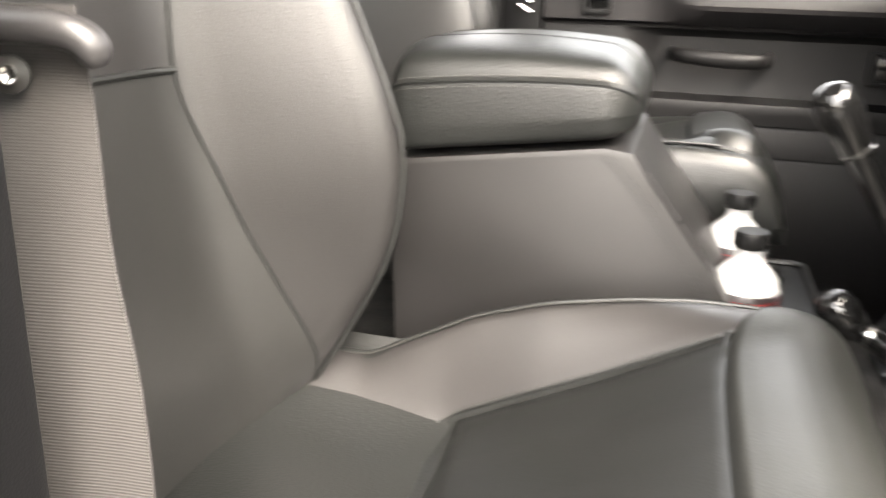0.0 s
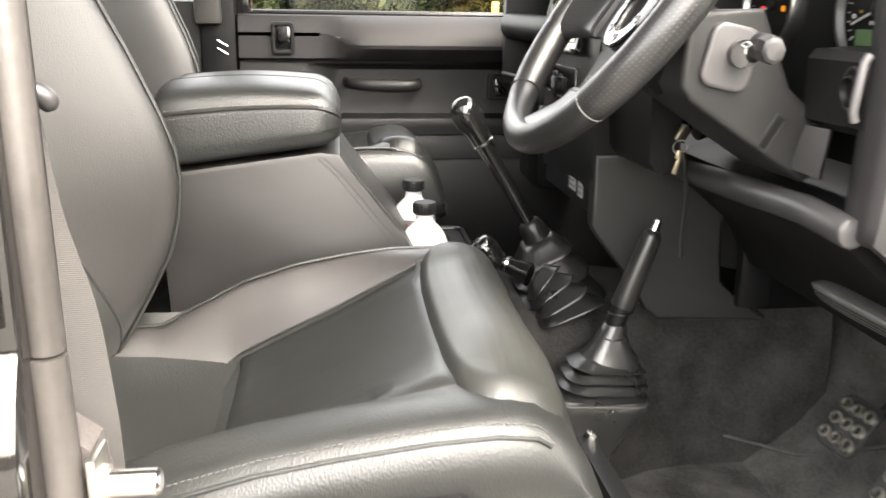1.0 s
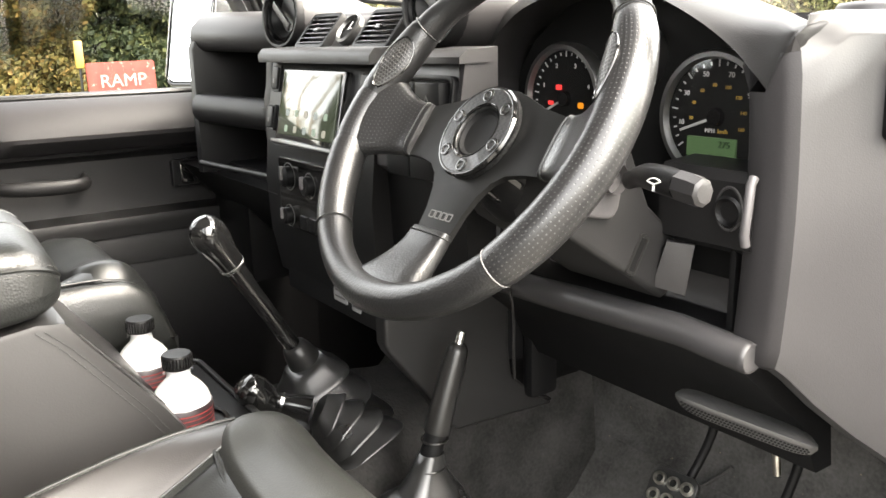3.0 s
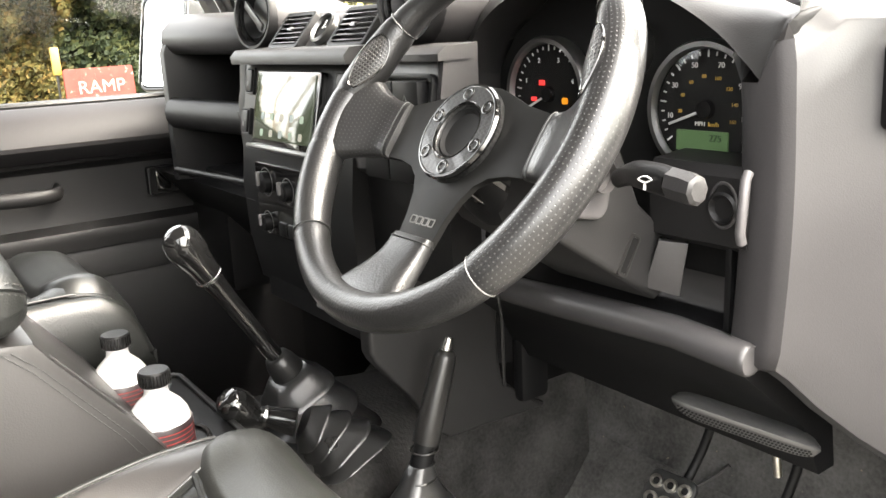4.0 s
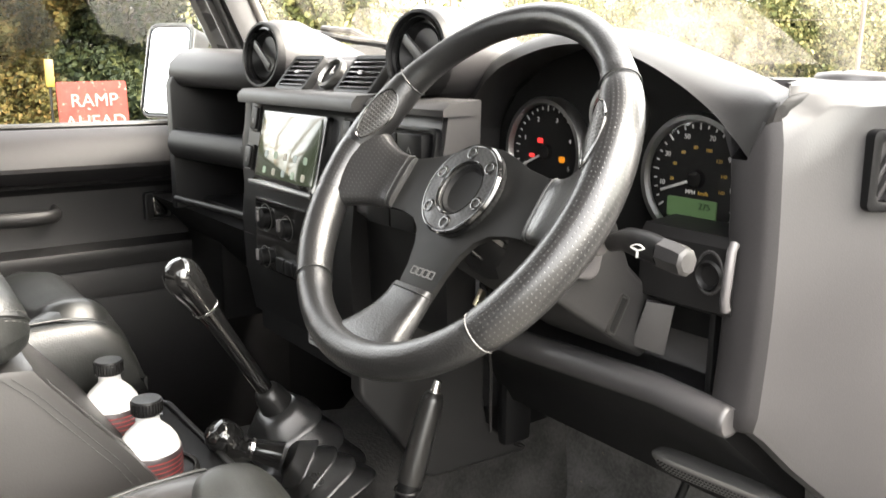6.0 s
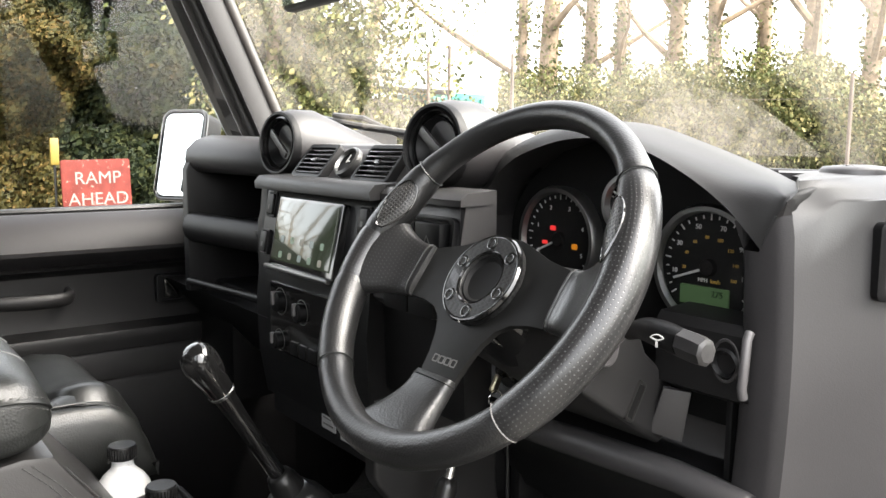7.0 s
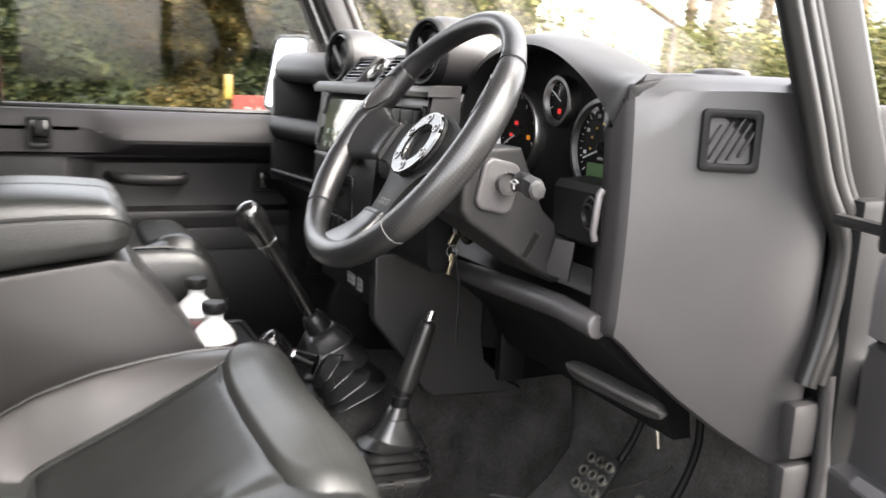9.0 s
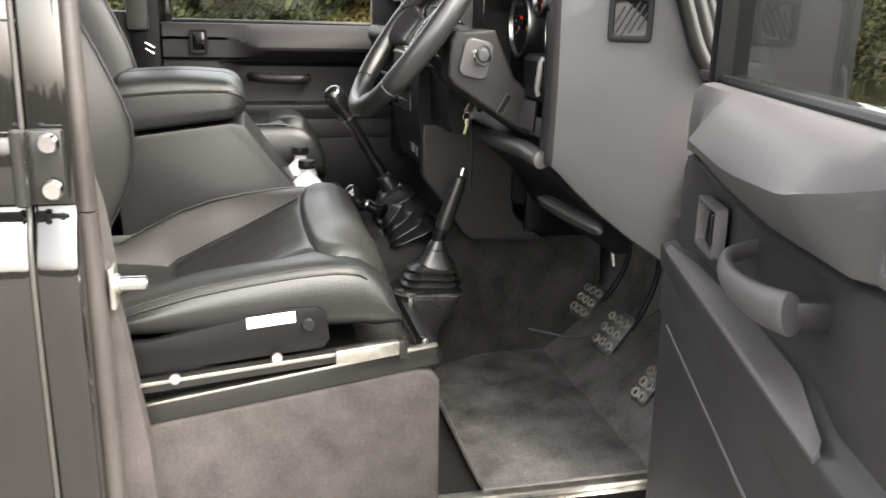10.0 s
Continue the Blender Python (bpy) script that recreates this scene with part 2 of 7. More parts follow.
def leaf_material(name, a, b_, c):
    m = bpy.data.materials.new(name)
    m.use_nodes = True
    n, l = m.node_tree.nodes, m.node_tree.links
    bs = n["Principled BSDF"]
    geo, ramp = n.new("ShaderNodeNewGeometry"), n.new("ShaderNodeValToRGB")
    l.new(geo.outputs["Random Per Island"], ramp.inputs[0])
    ramp.color_ramp.elements[0].color, ramp.color_ramp.elements[1].color = (*a, 1), (*c, 1)
    e = ramp.color_ramp.elements.new(0.55)
    e.color = (*b_, 1)
    l.new(ramp.outputs[0], bs.inputs["Base Color"])
    bs.inputs["Roughness"].default_value = 0.7
    bs.inputs["Specular IOR Level"].default_value = 0.12
    return m


IVY = leaf_material("ivy leaves", (0.0032, 0.006, 0.0022), (0.009, 0.013, 0.004), (0.025, 0.027, 0.0085))
AUTUMN = leaf_material("autumn leaves", (0.013, 0.0125, 0.0035), (0.034, 0.029, 0.007), (0.058, 0.036, 0.01))
MESH = material("black mesh inlay", (0.035, 0.034, 0.033), 0.35, grain=0.9, grain_size=0.0032, kind="holes", use_uv=True, speck=((0.1, 0.1, 0.1), 10, 2.0), spec=0.5, hole=(0.3, 0.4))
OLIVE = leaf_material("olive leaves", (0.0055, 0.008, 0.0025), (0.014, 0.016, 0.0045), (0.03, 0.027, 0.008))
SCRUB = leaf_material("green scrub leaves", (0.035, 0.045, 0.014), (0.085, 0.09, 0.03), (0.19, 0.165, 0.07))


# ---------------------------------------------------------------- mesh tools
def part(name, bm, mat, parent=None, label="", sharp=40):
    me = bpy.data.meshes.new(name)
    bmesh.ops.recalc_face_normals(bm, faces=bm.faces)
    bm.to_mesh(me)
    bm.free()
    if len(me.polygons):
        me.polygons.foreach_set("use_smooth", [True] * len(me.polygons))
        me.set_sharp_from_angle(angle=radians(sharp))
    me.materials.append(mat)
    ob = new(name, me)
    if parent is not None:
        ob.parent = parent
        origin = parent.location if parent.parent is None else Vector()
        ob.matrix_parent_inverse = Matrix.Translation(-origin)
    if label:
        ob["label"] = label
    return ob


def thing(name, label, category, at, group="", kind=""):
    e = new(name)
    e.empty_display_size = 0.05
    e.location = at
    return tagged(e, label, category, group, kind)


def solid(name, bm, mat, label, category, kind="", group="", sharp=40):
    return tagged(part(name, bm, mat, sharp=sharp), label, category, group, kind)


def box(c, s, bev=0.004, seg=2, turn=None):
    bm = bmesh.new()
    bmesh.ops.create_cube(bm, size=1.0)
    bmesh.ops.scale(bm, vec=s, verts=bm.verts)
    bev = min(bev, min(s) * 0.45)
    if bev > 0:
        bmesh.ops.bevel(bm, geom=bm.edges[:], offset=bev, segments=seg, affect="EDGES", profile=0.6)
    m = Matrix.Translation(c) @ (turn if turn is not None else Matrix())
    bm.transform(m)
    return bm


def join(*bms):
    out = bmesh.new()
    for b in bms:
        me = bpy.data.meshes.new("tmp")
        b.to_mesh(me)
        b.free()
        out.from_mesh(me)
        bpy.data.meshes.remove(me)
    return out


def loft(rows, closed=True, caps=True, uv=False):
    bm = bmesh.new()
    vs = [[bm.verts.new(p) for p in r] for r in rows]
    layer = bm.loops.layers.uv.new("UVMap") if uv else None
    k = len(rows[0])
    along = [0.0]
    for a, b in zip(rows, rows[1:]):
        along.append(along[-1] + (Vector(b[0]) + Vector(b[k // 2]) - Vector(a[0]) - Vector(a[k // 2])).length / 2)
    girth = []
    for r in rows if uv else ():
        g = [0.0]
        for j in range(k):
            g.append(g[-1] + (Vector(r[(j + 1) % k]) - Vector(r[j])).length)
        girth.append(g)
    for i in range(len(rows) - 1):
        for j in range(k if closed else k - 1):
            f = bm.faces.new((vs[i][j], vs[i][(j + 1) % k], vs[i + 1][(j + 1) % k], vs[i + 1][j]))
            if uv:
                for lp, (a, b) in zip(f.loops, ((i, j), (i, j + 1), (i + 1, j + 1), (i + 1, j))):
                    lp[layer].uv = (along[a], girth[a][b])
    if caps and closed:
        bm.faces.new(vs[0][::-1])
        bm.faces.new(vs[-1])
    return bm


def curve(pts, n):
    """Catmull-Rom through the points, n samples."""
    p = [Vector(q) for q in pts]
    p = [2 * p[0] - p[1]] + p + [2 * p[-1] - p[-2]]
    out, k = [], len(p) - 3
    for i in range(n):
        t = i / (n - 1) * k
        s = min(int(t), k - 1)
        u = t - s
        a, b, c, d = p[s : s + 4]
        out.append(0.5 * ((2 * b) + (c - a) * u + (2 * a - 5 * b + 4 * c - d) * u * u + (3 * b - a - 3 * c + d) * u ** 3))
    return out


def tube(path, r, n=10, closed=False, uv=False, squash=1.0, up=None):
    path = [Vector(p) for p in path]
    k = len(path)
    rows, prev = [], None
    for i, p in enumerate(path):
        a = path[(i - 1) % k] if closed or i else path[0]
        b = path[(i + 1) % k] if closed or i < k - 1 else path[-1]
        t = (b - a).normalized()
        if prev is None:
            prev = Vector(up) if up else t.orthogonal()
        side = (prev - t * prev.dot(t)).normalized()
        prev = side
        other = t.cross(side)
        rr = r[i] if isinstance(r, (list, tuple)) else r
        rows.append([p + rr * (math.cos(2 * math.pi * j / n) * side + squash * math.sin(2 * math.pi * j / n) * other) for j in range(n)])
    if closed:
        rows.append(rows[0])
        bm = loft(rows, True, False, uv)
        bmesh.ops.remove_doubles(bm, verts=bm.verts, dist=1e-6)
        return bm
    return loft(rows, True, True, uv)


def rod(a, b, r0, r1=None, n=20, bev=0.0):
    r1 = r0 if r1 is None else r1
    a, b = Vector(a), Vector(b)
    if bev:
        t = (b - a).normalized()
        return tube([a, a + t * 0.0001, a + t * bev, b - t * bev, b - t * 0.0001, b], [r0 - bev, r0 - bev, r0, r1, r1 - bev, r1 - bev], n)
    return tube([a, b], [r0, r1], n)


def lathe(profile, at, axis=(0, 0, 1), n=32, closed=False):
    """Turns (radius, height) pairs round the axis through at."""
    q = Vector(axis).to_track_quat("Z", "Y").to_matrix()
    rows = []
    for r, h in profile:
        rows.append([Vector(at) + q @ Vector((r * math.cos(2 * math.pi * j / n), r * math.sin(2 * math.pi * j / n), h)) for j in range(n)])
    bm = loft(rows, True, False)
    bmesh.ops.remove_doubles(bm, verts=bm.verts, dist=1e-6)
    return bm


def slab(outline, m, depth, bev=0.003, seg=2):
    """A flat plate: the outline (2D) in the local xy plane of m, thick along -z."""
    bm = bmesh.new()
    top = [bm.verts.new((x, y, 0)) for x, y in outline]
    low = [bm.verts.new((x, y, -depth)) for x, y in outline]
    k = len(outline)
    bm.faces.new(top)
    bm.faces.new(low[::-1])
    for i in range(k):
        bm.faces.new((top[(i + 1) % k], top[i], low[i], low[(i + 1) % k]))
    bmesh.ops.recalc_face_normals(bm, faces=bm.faces)
    if bev:
        ids = set(top)
        es = [e for e in bm.edges if e.verts[0] in ids and e.verts[1] in ids]
        bmesh.ops.bevel(bm, geom=es, offset=bev, segments=seg, affect="EDGES", profile=0.6)
    bm.transform(m)
    return bm


def rounded(w, h, r, n=5, cx=0.0, cy=0.0):
    out = []
    for sx, sy, a0 in ((1, 1, 0), (-1, 1, 90), (-1, -1, 180), (1, -1, 270)):
        for i in range(n + 1):
            a = radians(a0 + 90 * i / n)
            out.append((cx + sx * (w / 2 - r) + r * math.cos(a), cy + sy * (h / 2 - r) + r * math.sin(a)))
    return out


def frame_ring(outer, inner, m, depth, bev=0.0015):
    """A flat ring between two outlines with the same number of points."""
    bm = bmesh.new()
    k = len(outer)
    ot, it = [bm.verts.new((x, y, 0)) for x, y in outer], [bm.verts.new((x, y, 0)) for x, y in inner]
    ob_, ib = [bm.verts.new((x, y, -depth)) for x, y in outer], [bm.verts.new((x, y, -depth)) for x, y in inner]
    for i in range(k):
        j = (i + 1) % k
        bm.faces.new((ot[i], ot[j], it[j], it[i]))
        bm.faces.new((it[i], it[j], ib[j], ib[i]))
        bm.faces.new((ot[j], ot[i], ob_[i], ob_[j]))
        bm.faces.new((ob_[j], ob_[i], ib[i], ib[j]))
    if bev:
        ids = set(ot) | set(it)
        es = [e for e in bm.edges if e.verts[0] in ids and e.verts[1] in ids and ((e.verts[0] in set(ot)) == (e.verts[1] in set(ot)))]
        bmesh.ops.bevel(bm, geom=es, offset=bev, segments=2, affect="EDGES", profile=0.6)
    bm.transform(m)
    return bm


def axes(o, x, y):
    """A matrix with origin o, local x along x and local y as near y as can be."""
    x = Vector(x).normalized()
    z = x.cross(Vector(y)).normalized()
    y = z.cross(x)
    m = Matrix((x, y, z)).transposed().to_4x4()
    m.translation = Vector(o)
    return m


def stitches(path, parent, name="stitching", step=0.006, r=0.0007, length=0.0042, mat=None):
    """A row of single stitches along a path."""
    path = [Vector(p) for p in path]
    bm = bmesh.new()
    carry = 0.0
    for a, b in zip(path, path[1:]):
        d = (b - a).length
        if d < 1e-6:
            continue
        t = (b - a) / d
        s = t.orthogonal().normalized()
        o = t.cross(s)
        while carry + length < d:
            p, q = a + t * carry, a + t * (carry + length)
            ring = [[bm.verts.new(c + r * (math.cos(k * 1.571) * s + math.sin(k * 1.571) * o)) for k in range(4)] for c in (p, q)]
            for k in range(4):
                bm.faces.new((ring[0][k], ring[0][(k + 1) % 4], ring[1][(k + 1) % 4], ring[1][k]))
            bm.faces.new(ring[0][::-1])
            bm.faces.new(ring[1])
            carry += step
        carry -= d
        carry = max(carry, 0.0)
    return part(name, bm, mat or THREAD, parent)


def lettering(text, m, size, mat, name, parent, align="CENTER"):
    cu = bpy.data.curves.new(name, "FONT")
    cu.body, cu.size, cu.align_x, cu.align_y, cu.extrude = text, size, align, "CENTER", 0.0004
    tmp = bpy.data.objects.new("tmp", cu)
    me = bpy.data.meshes.new_from_object(tmp)
    bpy.data.objects.remove(tmp)
    bm = bmesh.new()
    bm.from_mesh(me)
    bpy.data.meshes.remove(me)
    bm.transform(m)
    return part(name, bm, mat, parent)


# ---------------------------------------------------------------- seats
def lerp_table(table, x):
    if x <= table[0][0]:
        return table[0][1]
    for (a, va), (b, vb) in zip(table, table[1:]):
        if x <= b:
            u = (x - a) / (b - a)
            return va + (vb - va) * u
    return table[-1][1]


OUT_CREST = [(-0.42, 0.83), (-0.36, 0.852), (-0.30, 0.882), (-0.25, 0.9), (-0.18, 0.918), (-0.12, 0.928), (-0.05, 0.937), (0.0, 0.94), (0.03, 0.937), (0.06, 0.915), (0.08, 0.885), (0.09, 0.86)]
IN_CREST = [(-0.42, 0.83), (-0.37, 0.842), (-0.295, 0.884), (-0.233, 0.917), (-0.17, 0.937), (-0.105, 0.949), (-0.05, 0.955), (0.0, 0.955), (0.04, 0.95), (0.065, 0.93), (0.08, 0.9), (0.09, 0.87)]
MIDDLE = [(-0.42, 0.80), (-0.37, 0.806), (-0.3, 0.81), (-0.25, 0.82), (-0.19, 0.85), (-0.12, 0.884), (-0.05, 0.922), (-0.01, 0.944), (0.03, 0.95), (0.06, 0.935), (0.08, 0.9), (0.09, 0.868)]


def cushion_profile(x):
    """The cushion's cut across the car at x: y and z from the outer to the inner side."""
    o, i, c = lerp_table(OUT_CREST, x), lerp_table(IN_CREST, x), lerp_table(MIDDLE, x)
    low = 0.852 if x < 0.05 else 0.848
    o, i, c = max(o, low + 0.012), max(i, low + 0.012), max(c, low - 0.06)
    return [(0.335, low), (0.318, low + 0.006), (0.313, low + 0.5 * (o - low)), (0.319, o - 0.018), (0.336, o - 0.003), (0.365, o), (0.392, o - 0.006 * min(max((o - c + 0.01) / 0.03, 0), 1)), (0.413, min(o - 0.02, c + 0.3 * (o - c)) if c < o - 0.03 else o + 0.45 * (c - o)),
            (0.435, c + 0.012 * min(max((o - c) / 0.03, 0), 1)), (0.47, c + 0.003), (0.55, c), (0.63, c + 0.001), (0.675, c + 0.005), (0.70, c + 0.014), (0.722, c + 0.55 * (i - c) + 0.006), (0.742, i - 0.003), (0.757, i - 0.004), (0.768, i - 0.022), (0.77, low + 0.02), (0.76, low), (0.65, low - 0.03), (0.45, low - 0.03)]


def cushion_z(x, y):
    prof = cushion_profile(x)[3:18]
    for (a, za), (b, zb) in zip(prof, prof[1:]):
        if a <= y <= b:
            u = (y - a) / (b - a)
            return za + (zb - za) * u
    return prof[0][1] if y < prof[0][0] else prof[-1][1]


def smooth_cushion(x, y):
    return sum(cushion_z(x + dx, y + dy) for dx in (-0.022, -0.011, 0, 0.011, 0.022) for dy in (-0.016, -0.008, 0, 0.008, 0.016)) / 25


def fine_cushion(x, y):
    return sum(cushion_z(x + dx, y + dy) for dx in (-0.006, 0, 0.006) for dy in (-0.003, 0, 0.003)) / 9


def patch(inside, x0, x1, y0, y1, nx, ny, lift, edge=0.02, drop=0.006, level=None):
    """A padded panel that follows the cushion. inside(x, y) is its distance from the panel's border in metres."""
    bm = bmesh.new()
    vs = {}
    for a in range(nx + 1):
        for b in range(ny + 1):
            x, y = x0 + (x1 - x0) * a / nx, y0 + (y1 - y0) * b / ny
            d = inside(x, y)
            if d < -0.006:
                continue
            k = min(max(d / edge, 0), 1)
            vs[a, b] = bm.verts.new((x, y, (level or smooth_cushion)(x, y) - drop * (d < 0) + lift * math.sin(k * math.pi / 2) - 0.001))
    for a in range(nx):
        for b in range(ny):
            q = [(a, b), (a + 1, b), (a + 1, b + 1), (a, b + 1)]
            if all(k in vs for k in q):
                bm.faces.new([vs[k] for k in q])
    return bm


def back_profile(z):
    """The backrest's cut at height z: x and y from the outer side, round the front, to the inner side and back."""
    wing = lerp_table([(0.80, -0.385), (0.86, -0.348), (0.91, -0.318), (0.96, -0.292), (1.0, -0.280), (1.045, -0.274), (1.08, -0.277), (1.12, -0.29), (1.18, -0.315), (1.26, -0.352), (1.34, -0.385), (1.42, -0.43)], z)
    mid = lerp_table([(0.80, -0.405), (0.9, -0.41), (1.0, -0.425), (1.1, -0.44), (1.2, -0.452), (1.3, -0.465), (1.42, -0.49)], z)
    rear = mid - 0.10
    w = lerp_table([(0.80, 0.0), (1.0, 0.0), (1.2, 0.008), (1.42, 0.03)], z)
    wing, mid, rear = wing - 0.02, mid - 0.012, rear - 0.012
    wing = max(wing, mid + 0.004)
    d = wing - mid
    wo = max(wing - 0.045, mid + 0.004)
    do = wo - mid
    prof = [(rear, 0.36 + w), (rear + 0.03, 0.335 + w), (mid + 0.2 * do, 0.325 + w), (mid + 0.75 * do, 0.325 + w), (wo - 0.004, 0.333 + w), (wo, 0.343 + w), (wo - 0.008, 0.356 + w), (mid + 0.55 * do, 0.378 + w),
            (mid + 0.12 * do, 0.41 + w), (mid - 0.002, 0.44 + w), (mid - 0.006, 0.50), (mid - 0.006, 0.56), (mid - 0.002, 0.60 - w), (mid + 0.12 * d, 0.625 - w), (mid + 0.55 * d, 0.652 - w), (wing - 0.008, 0.674 - w), (wing, 0.688 - w), (wing - 0.005, 0.70 - w), (mid + 0.75 * d, 0.708 - w), (mid + 0.2 * d, 0.71 - w), (rear + 0.03, 0.70 - w), (rear, 0.66 - w)]
    return [(x, y + 0.03) for x, y in prof]


def put(bm, f):
    for v in bm.verts:
        v.co = f(v.co)
    return bm


def car_seat(label, place, pad_leather, bolster_leather):
    """One front seat; place maps the driver's seat's coordinates to its own."""
    s = thing("bucket_seat", label, "car seat", place(Vector((-0.16, 0.54, 0.80))), "front seats")
    xs = [-0.42, -0.4, -0.37, -0.34, -0.31, -0.28, -0.25, -0.22, -0.19, -0.16, -0.13, -0.1, -0.07, -0.04, -0.01, 0.015, 0.035, 0.05, 0.062, 0.072, 0.08, 0.086, 0.09]
    rows = []
    for x in xs:
        prof = cushion_profile(x)
        ring = curve([(x, y, z) for y, z in prof[:18]], 52) + [Vector((x, y, z)) for y, z in prof[18:]]
        rows.append(ring)
    rows.insert(0, [Vector((-0.425, p.y, min(p.z, 0.80))) for p in rows[0]])
    cushion = part("seat_cushion", put(loft(rows), place), LEATHER, s, "black leather cushion with raised side bolsters", 60)

    def in_centre(x, y):
        left = 0.392
        right = 0.695
        return min(x + 0.235, -0.018 - x, y - left, right - y)

    part("centre_panel", put(patch(in_centre, -0.245, -0.01, 0.38, 0.71, 60, 80, 0.006, 0.02, 0.006, fine_cushion), place), SUEDE_BLACK, cushion, "matt black centre panel", 60)

    def in_pad(x, y):
        # a long rounded pad over the front edge
        u, v = (x - 0.024) / 0.056, (y - 0.548) / 0.192
        return 0.06 * (1 - (abs(u) ** 3.2 + abs(v) ** 4) ** (1 / 3.2))

    part("front_pad", put(patch(in_pad, -0.04, 0.09, 0.34, 0.755, 66, 150, 0.014, 0.010, 0.004), place), pad_leather, cushion, "raised smooth leather thigh pad", 60)

    rim = []
    for k in range(60):
        a = 2 * math.pi * k / 60
        cx, cy = math.cos(a), math.sin(a)
        q = (abs(cx) ** 3.2 + abs(cy) ** 4) ** (-1 / 3.4)
        x, y = 0.024 + 0.058 * cx * q, 0.548 + 0.194 * cy * q
        rim.append(place(Vector((x, y, smooth_cushion(x, min(max(y, 0.345), 0.75)) + 0.001))))
    part("pad_seam", tube([p for p in rim if p.x < place(Vector((0.055, 0, 0))).x and abs(p.y - place(Vector((0, 0.57, 0))).y) < 0.15], 0.003, 8), SUEDE_BLACK, cushion, "sewn edge of the thigh pad")

    rows = []
    for i in range(61):
        x = -0.385 + 0.385 * i / 60
        lo = 0.7 - 0.046 * min(max((-0.235 - x) / 0.11, 0), 1) ** 1.2
        rows.append([Vector((x, lo + (0.7445 - lo) * j / 12, fine_cushion(x, lo + (0.7445 - lo) * j / 12) + 0.0012 + 0.0045 * math.sin(math.pi * j / 12) ** 0.5)) for j in range(13)])
    part("inner_bolster", put(loft(rows, False, False), place), bolster_leather, cushion, "charcoal leather inner bolster", 60)
    part("seam", tube([place(r[0]) for r in rows], 0.0014, 6), LEATHER, cushion)
    pipe = [place(Vector((x, 0.746, fine_cushion(x, 0.744) + 0.004))) for x in [v / 100 for v in range(-38, 2)]]
    part("piping", tube(pipe, 0.0018, 8), SUEDE_BLACK, cushion)
    sew = 0.008 if place(Vector((0, 1, 0))).y < place(Vector((0, 0, 0))).y else -0.008
    stitches([p + Vector((0, sew, 0.0018)) for p in pipe[2:-3]], cushion, r=0.0005, length=0.0034, step=0.0052)
    out = [place(Vector((x, 0.321, lerp_table(OUT_CREST, x) - 0.0135))) for x in [v / 100 for v in range(-36, 5)]]
    part("piping", tube(out, 0.0018, 8), LEATHER, cushion)
    stitches([p + Vector((0, 0.008 * (1 if place(Vector((0, 1, 0))).y > place(Vector((0, 0, 0))).y else -1), 0.0075)) for p in out], cushion, r=0.0005, length=0.0034, step=0.0052)
    part("seat_base", put(box((-0.19, 0.54, 0.765), (0.46, 0.40, 0.07), 0.012), place), SUEDE_BLACK, s, "black cloth seat base")
    # backrest
    zs = [0.80, 0.83, 0.86, 0.885, 0.91, 0.935, 0.96, 0.98, 1.0, 1.02, 1.045, 1.07, 1.095, 1.12, 1.15, 1.18, 1.22, 1.26, 1.30, 1.34, 1.38, 1.42]
    rows = []
    for z in zs:
        prof = back_profile(z)
        rows.append(curve([(x, y, z) for x, y in prof] + [(*prof[0], z)], 67)[:-1])
    back = part("backrest", put(loft(rows), place), LEATHER_GREY, s, "charcoal leather backrest with deep side wings", 60)
    for k in (5, 16):
        line = [place(Vector((back_profile(z)[k][0] + 0.002, back_profile(z)[k][1], z))) for z in [0.84 + i * 0.015 for i in range(38)]]
        part("piping", tube(line, 0.0024, 8), LEATHER, back)
    # dark lower panel of the backrest
    rows = []
    edge = [(0.80, 0.735), (0.86, 0.712), (0.88, 0.699), (0.90, 0.689), (0.93, 0.677), (0.97, 0.667), (1.0, 0.661), (1.05, 0.652), (1.10, 0.641), (1.13, 0.636), (1.18, 0.641), (1.30, 0.645), (1.42, 0.64)]

    def front_at(z, y):
        line = curve_xy(back_profile(z)[7:18], 80)
        for (xa, ya), (xb, yb) in zip(line, line[1:]):
            if ya <= y <= yb:
                return xa + (xb - xa) * (y - ya) / (yb - ya)
        return line[-1][0]

    for z in [0.815 + i * 0.0125 for i in range(26)]:
        end = sum(lerp_table(edge, z + dz) for dz in (-0.02, -0.01, 0, 0.01, 0.02)) / 5
        rows.append([Vector((front_at(z, y) + 0.0035 - 0.002 * (k in (0, 20)), y, z)) for k, y in enumerate([0.44 + (end - 0.44) * j / 20 for j in range(21)])])
    part("centre_panel", put(loft(rows, False, False), place), LEATHER_BACK, back, "charcoal leather back panel", 60)
    line = [sum(lerp_table(edge, z + dz) for dz in (-0.02, -0.01, 0, 0.01, 0.02)) / 5 for z in [0.815 + i * 0.0125 for i in range(45)]]
    part("seam", tube([place(Vector((front_at(0.815 + i * 0.0125, y) + 0.0012, y, 0.815 + i * 0.0125))) for i, y in enumerate(line)], 0.0018, 6), SUEDE_BLACK, back)
    part("seam", tube([place(r[0]) for r in rows], 0.0016, 6), LEATHER_GREY, back)
    stitches([place(r[0] + Vector((0.004, -0.008, 0))) for r in rows[:14]], back, r=0.0005, length=0.0034, step=0.0052)
    part("seam", tube([place(p + Vector((0.0005, 0, 0.001))) for p in rows[-1]], 0.003, 8), SUEDE_BLACK, back)
    for side in (0.37, 0.62):
        post = [place(Vector((-0.49, side, 1.41))), place(Vector((-0.495, side, 1.47)))]
        part("headrest_post", rod(*post, 0.006), CHROME, s)
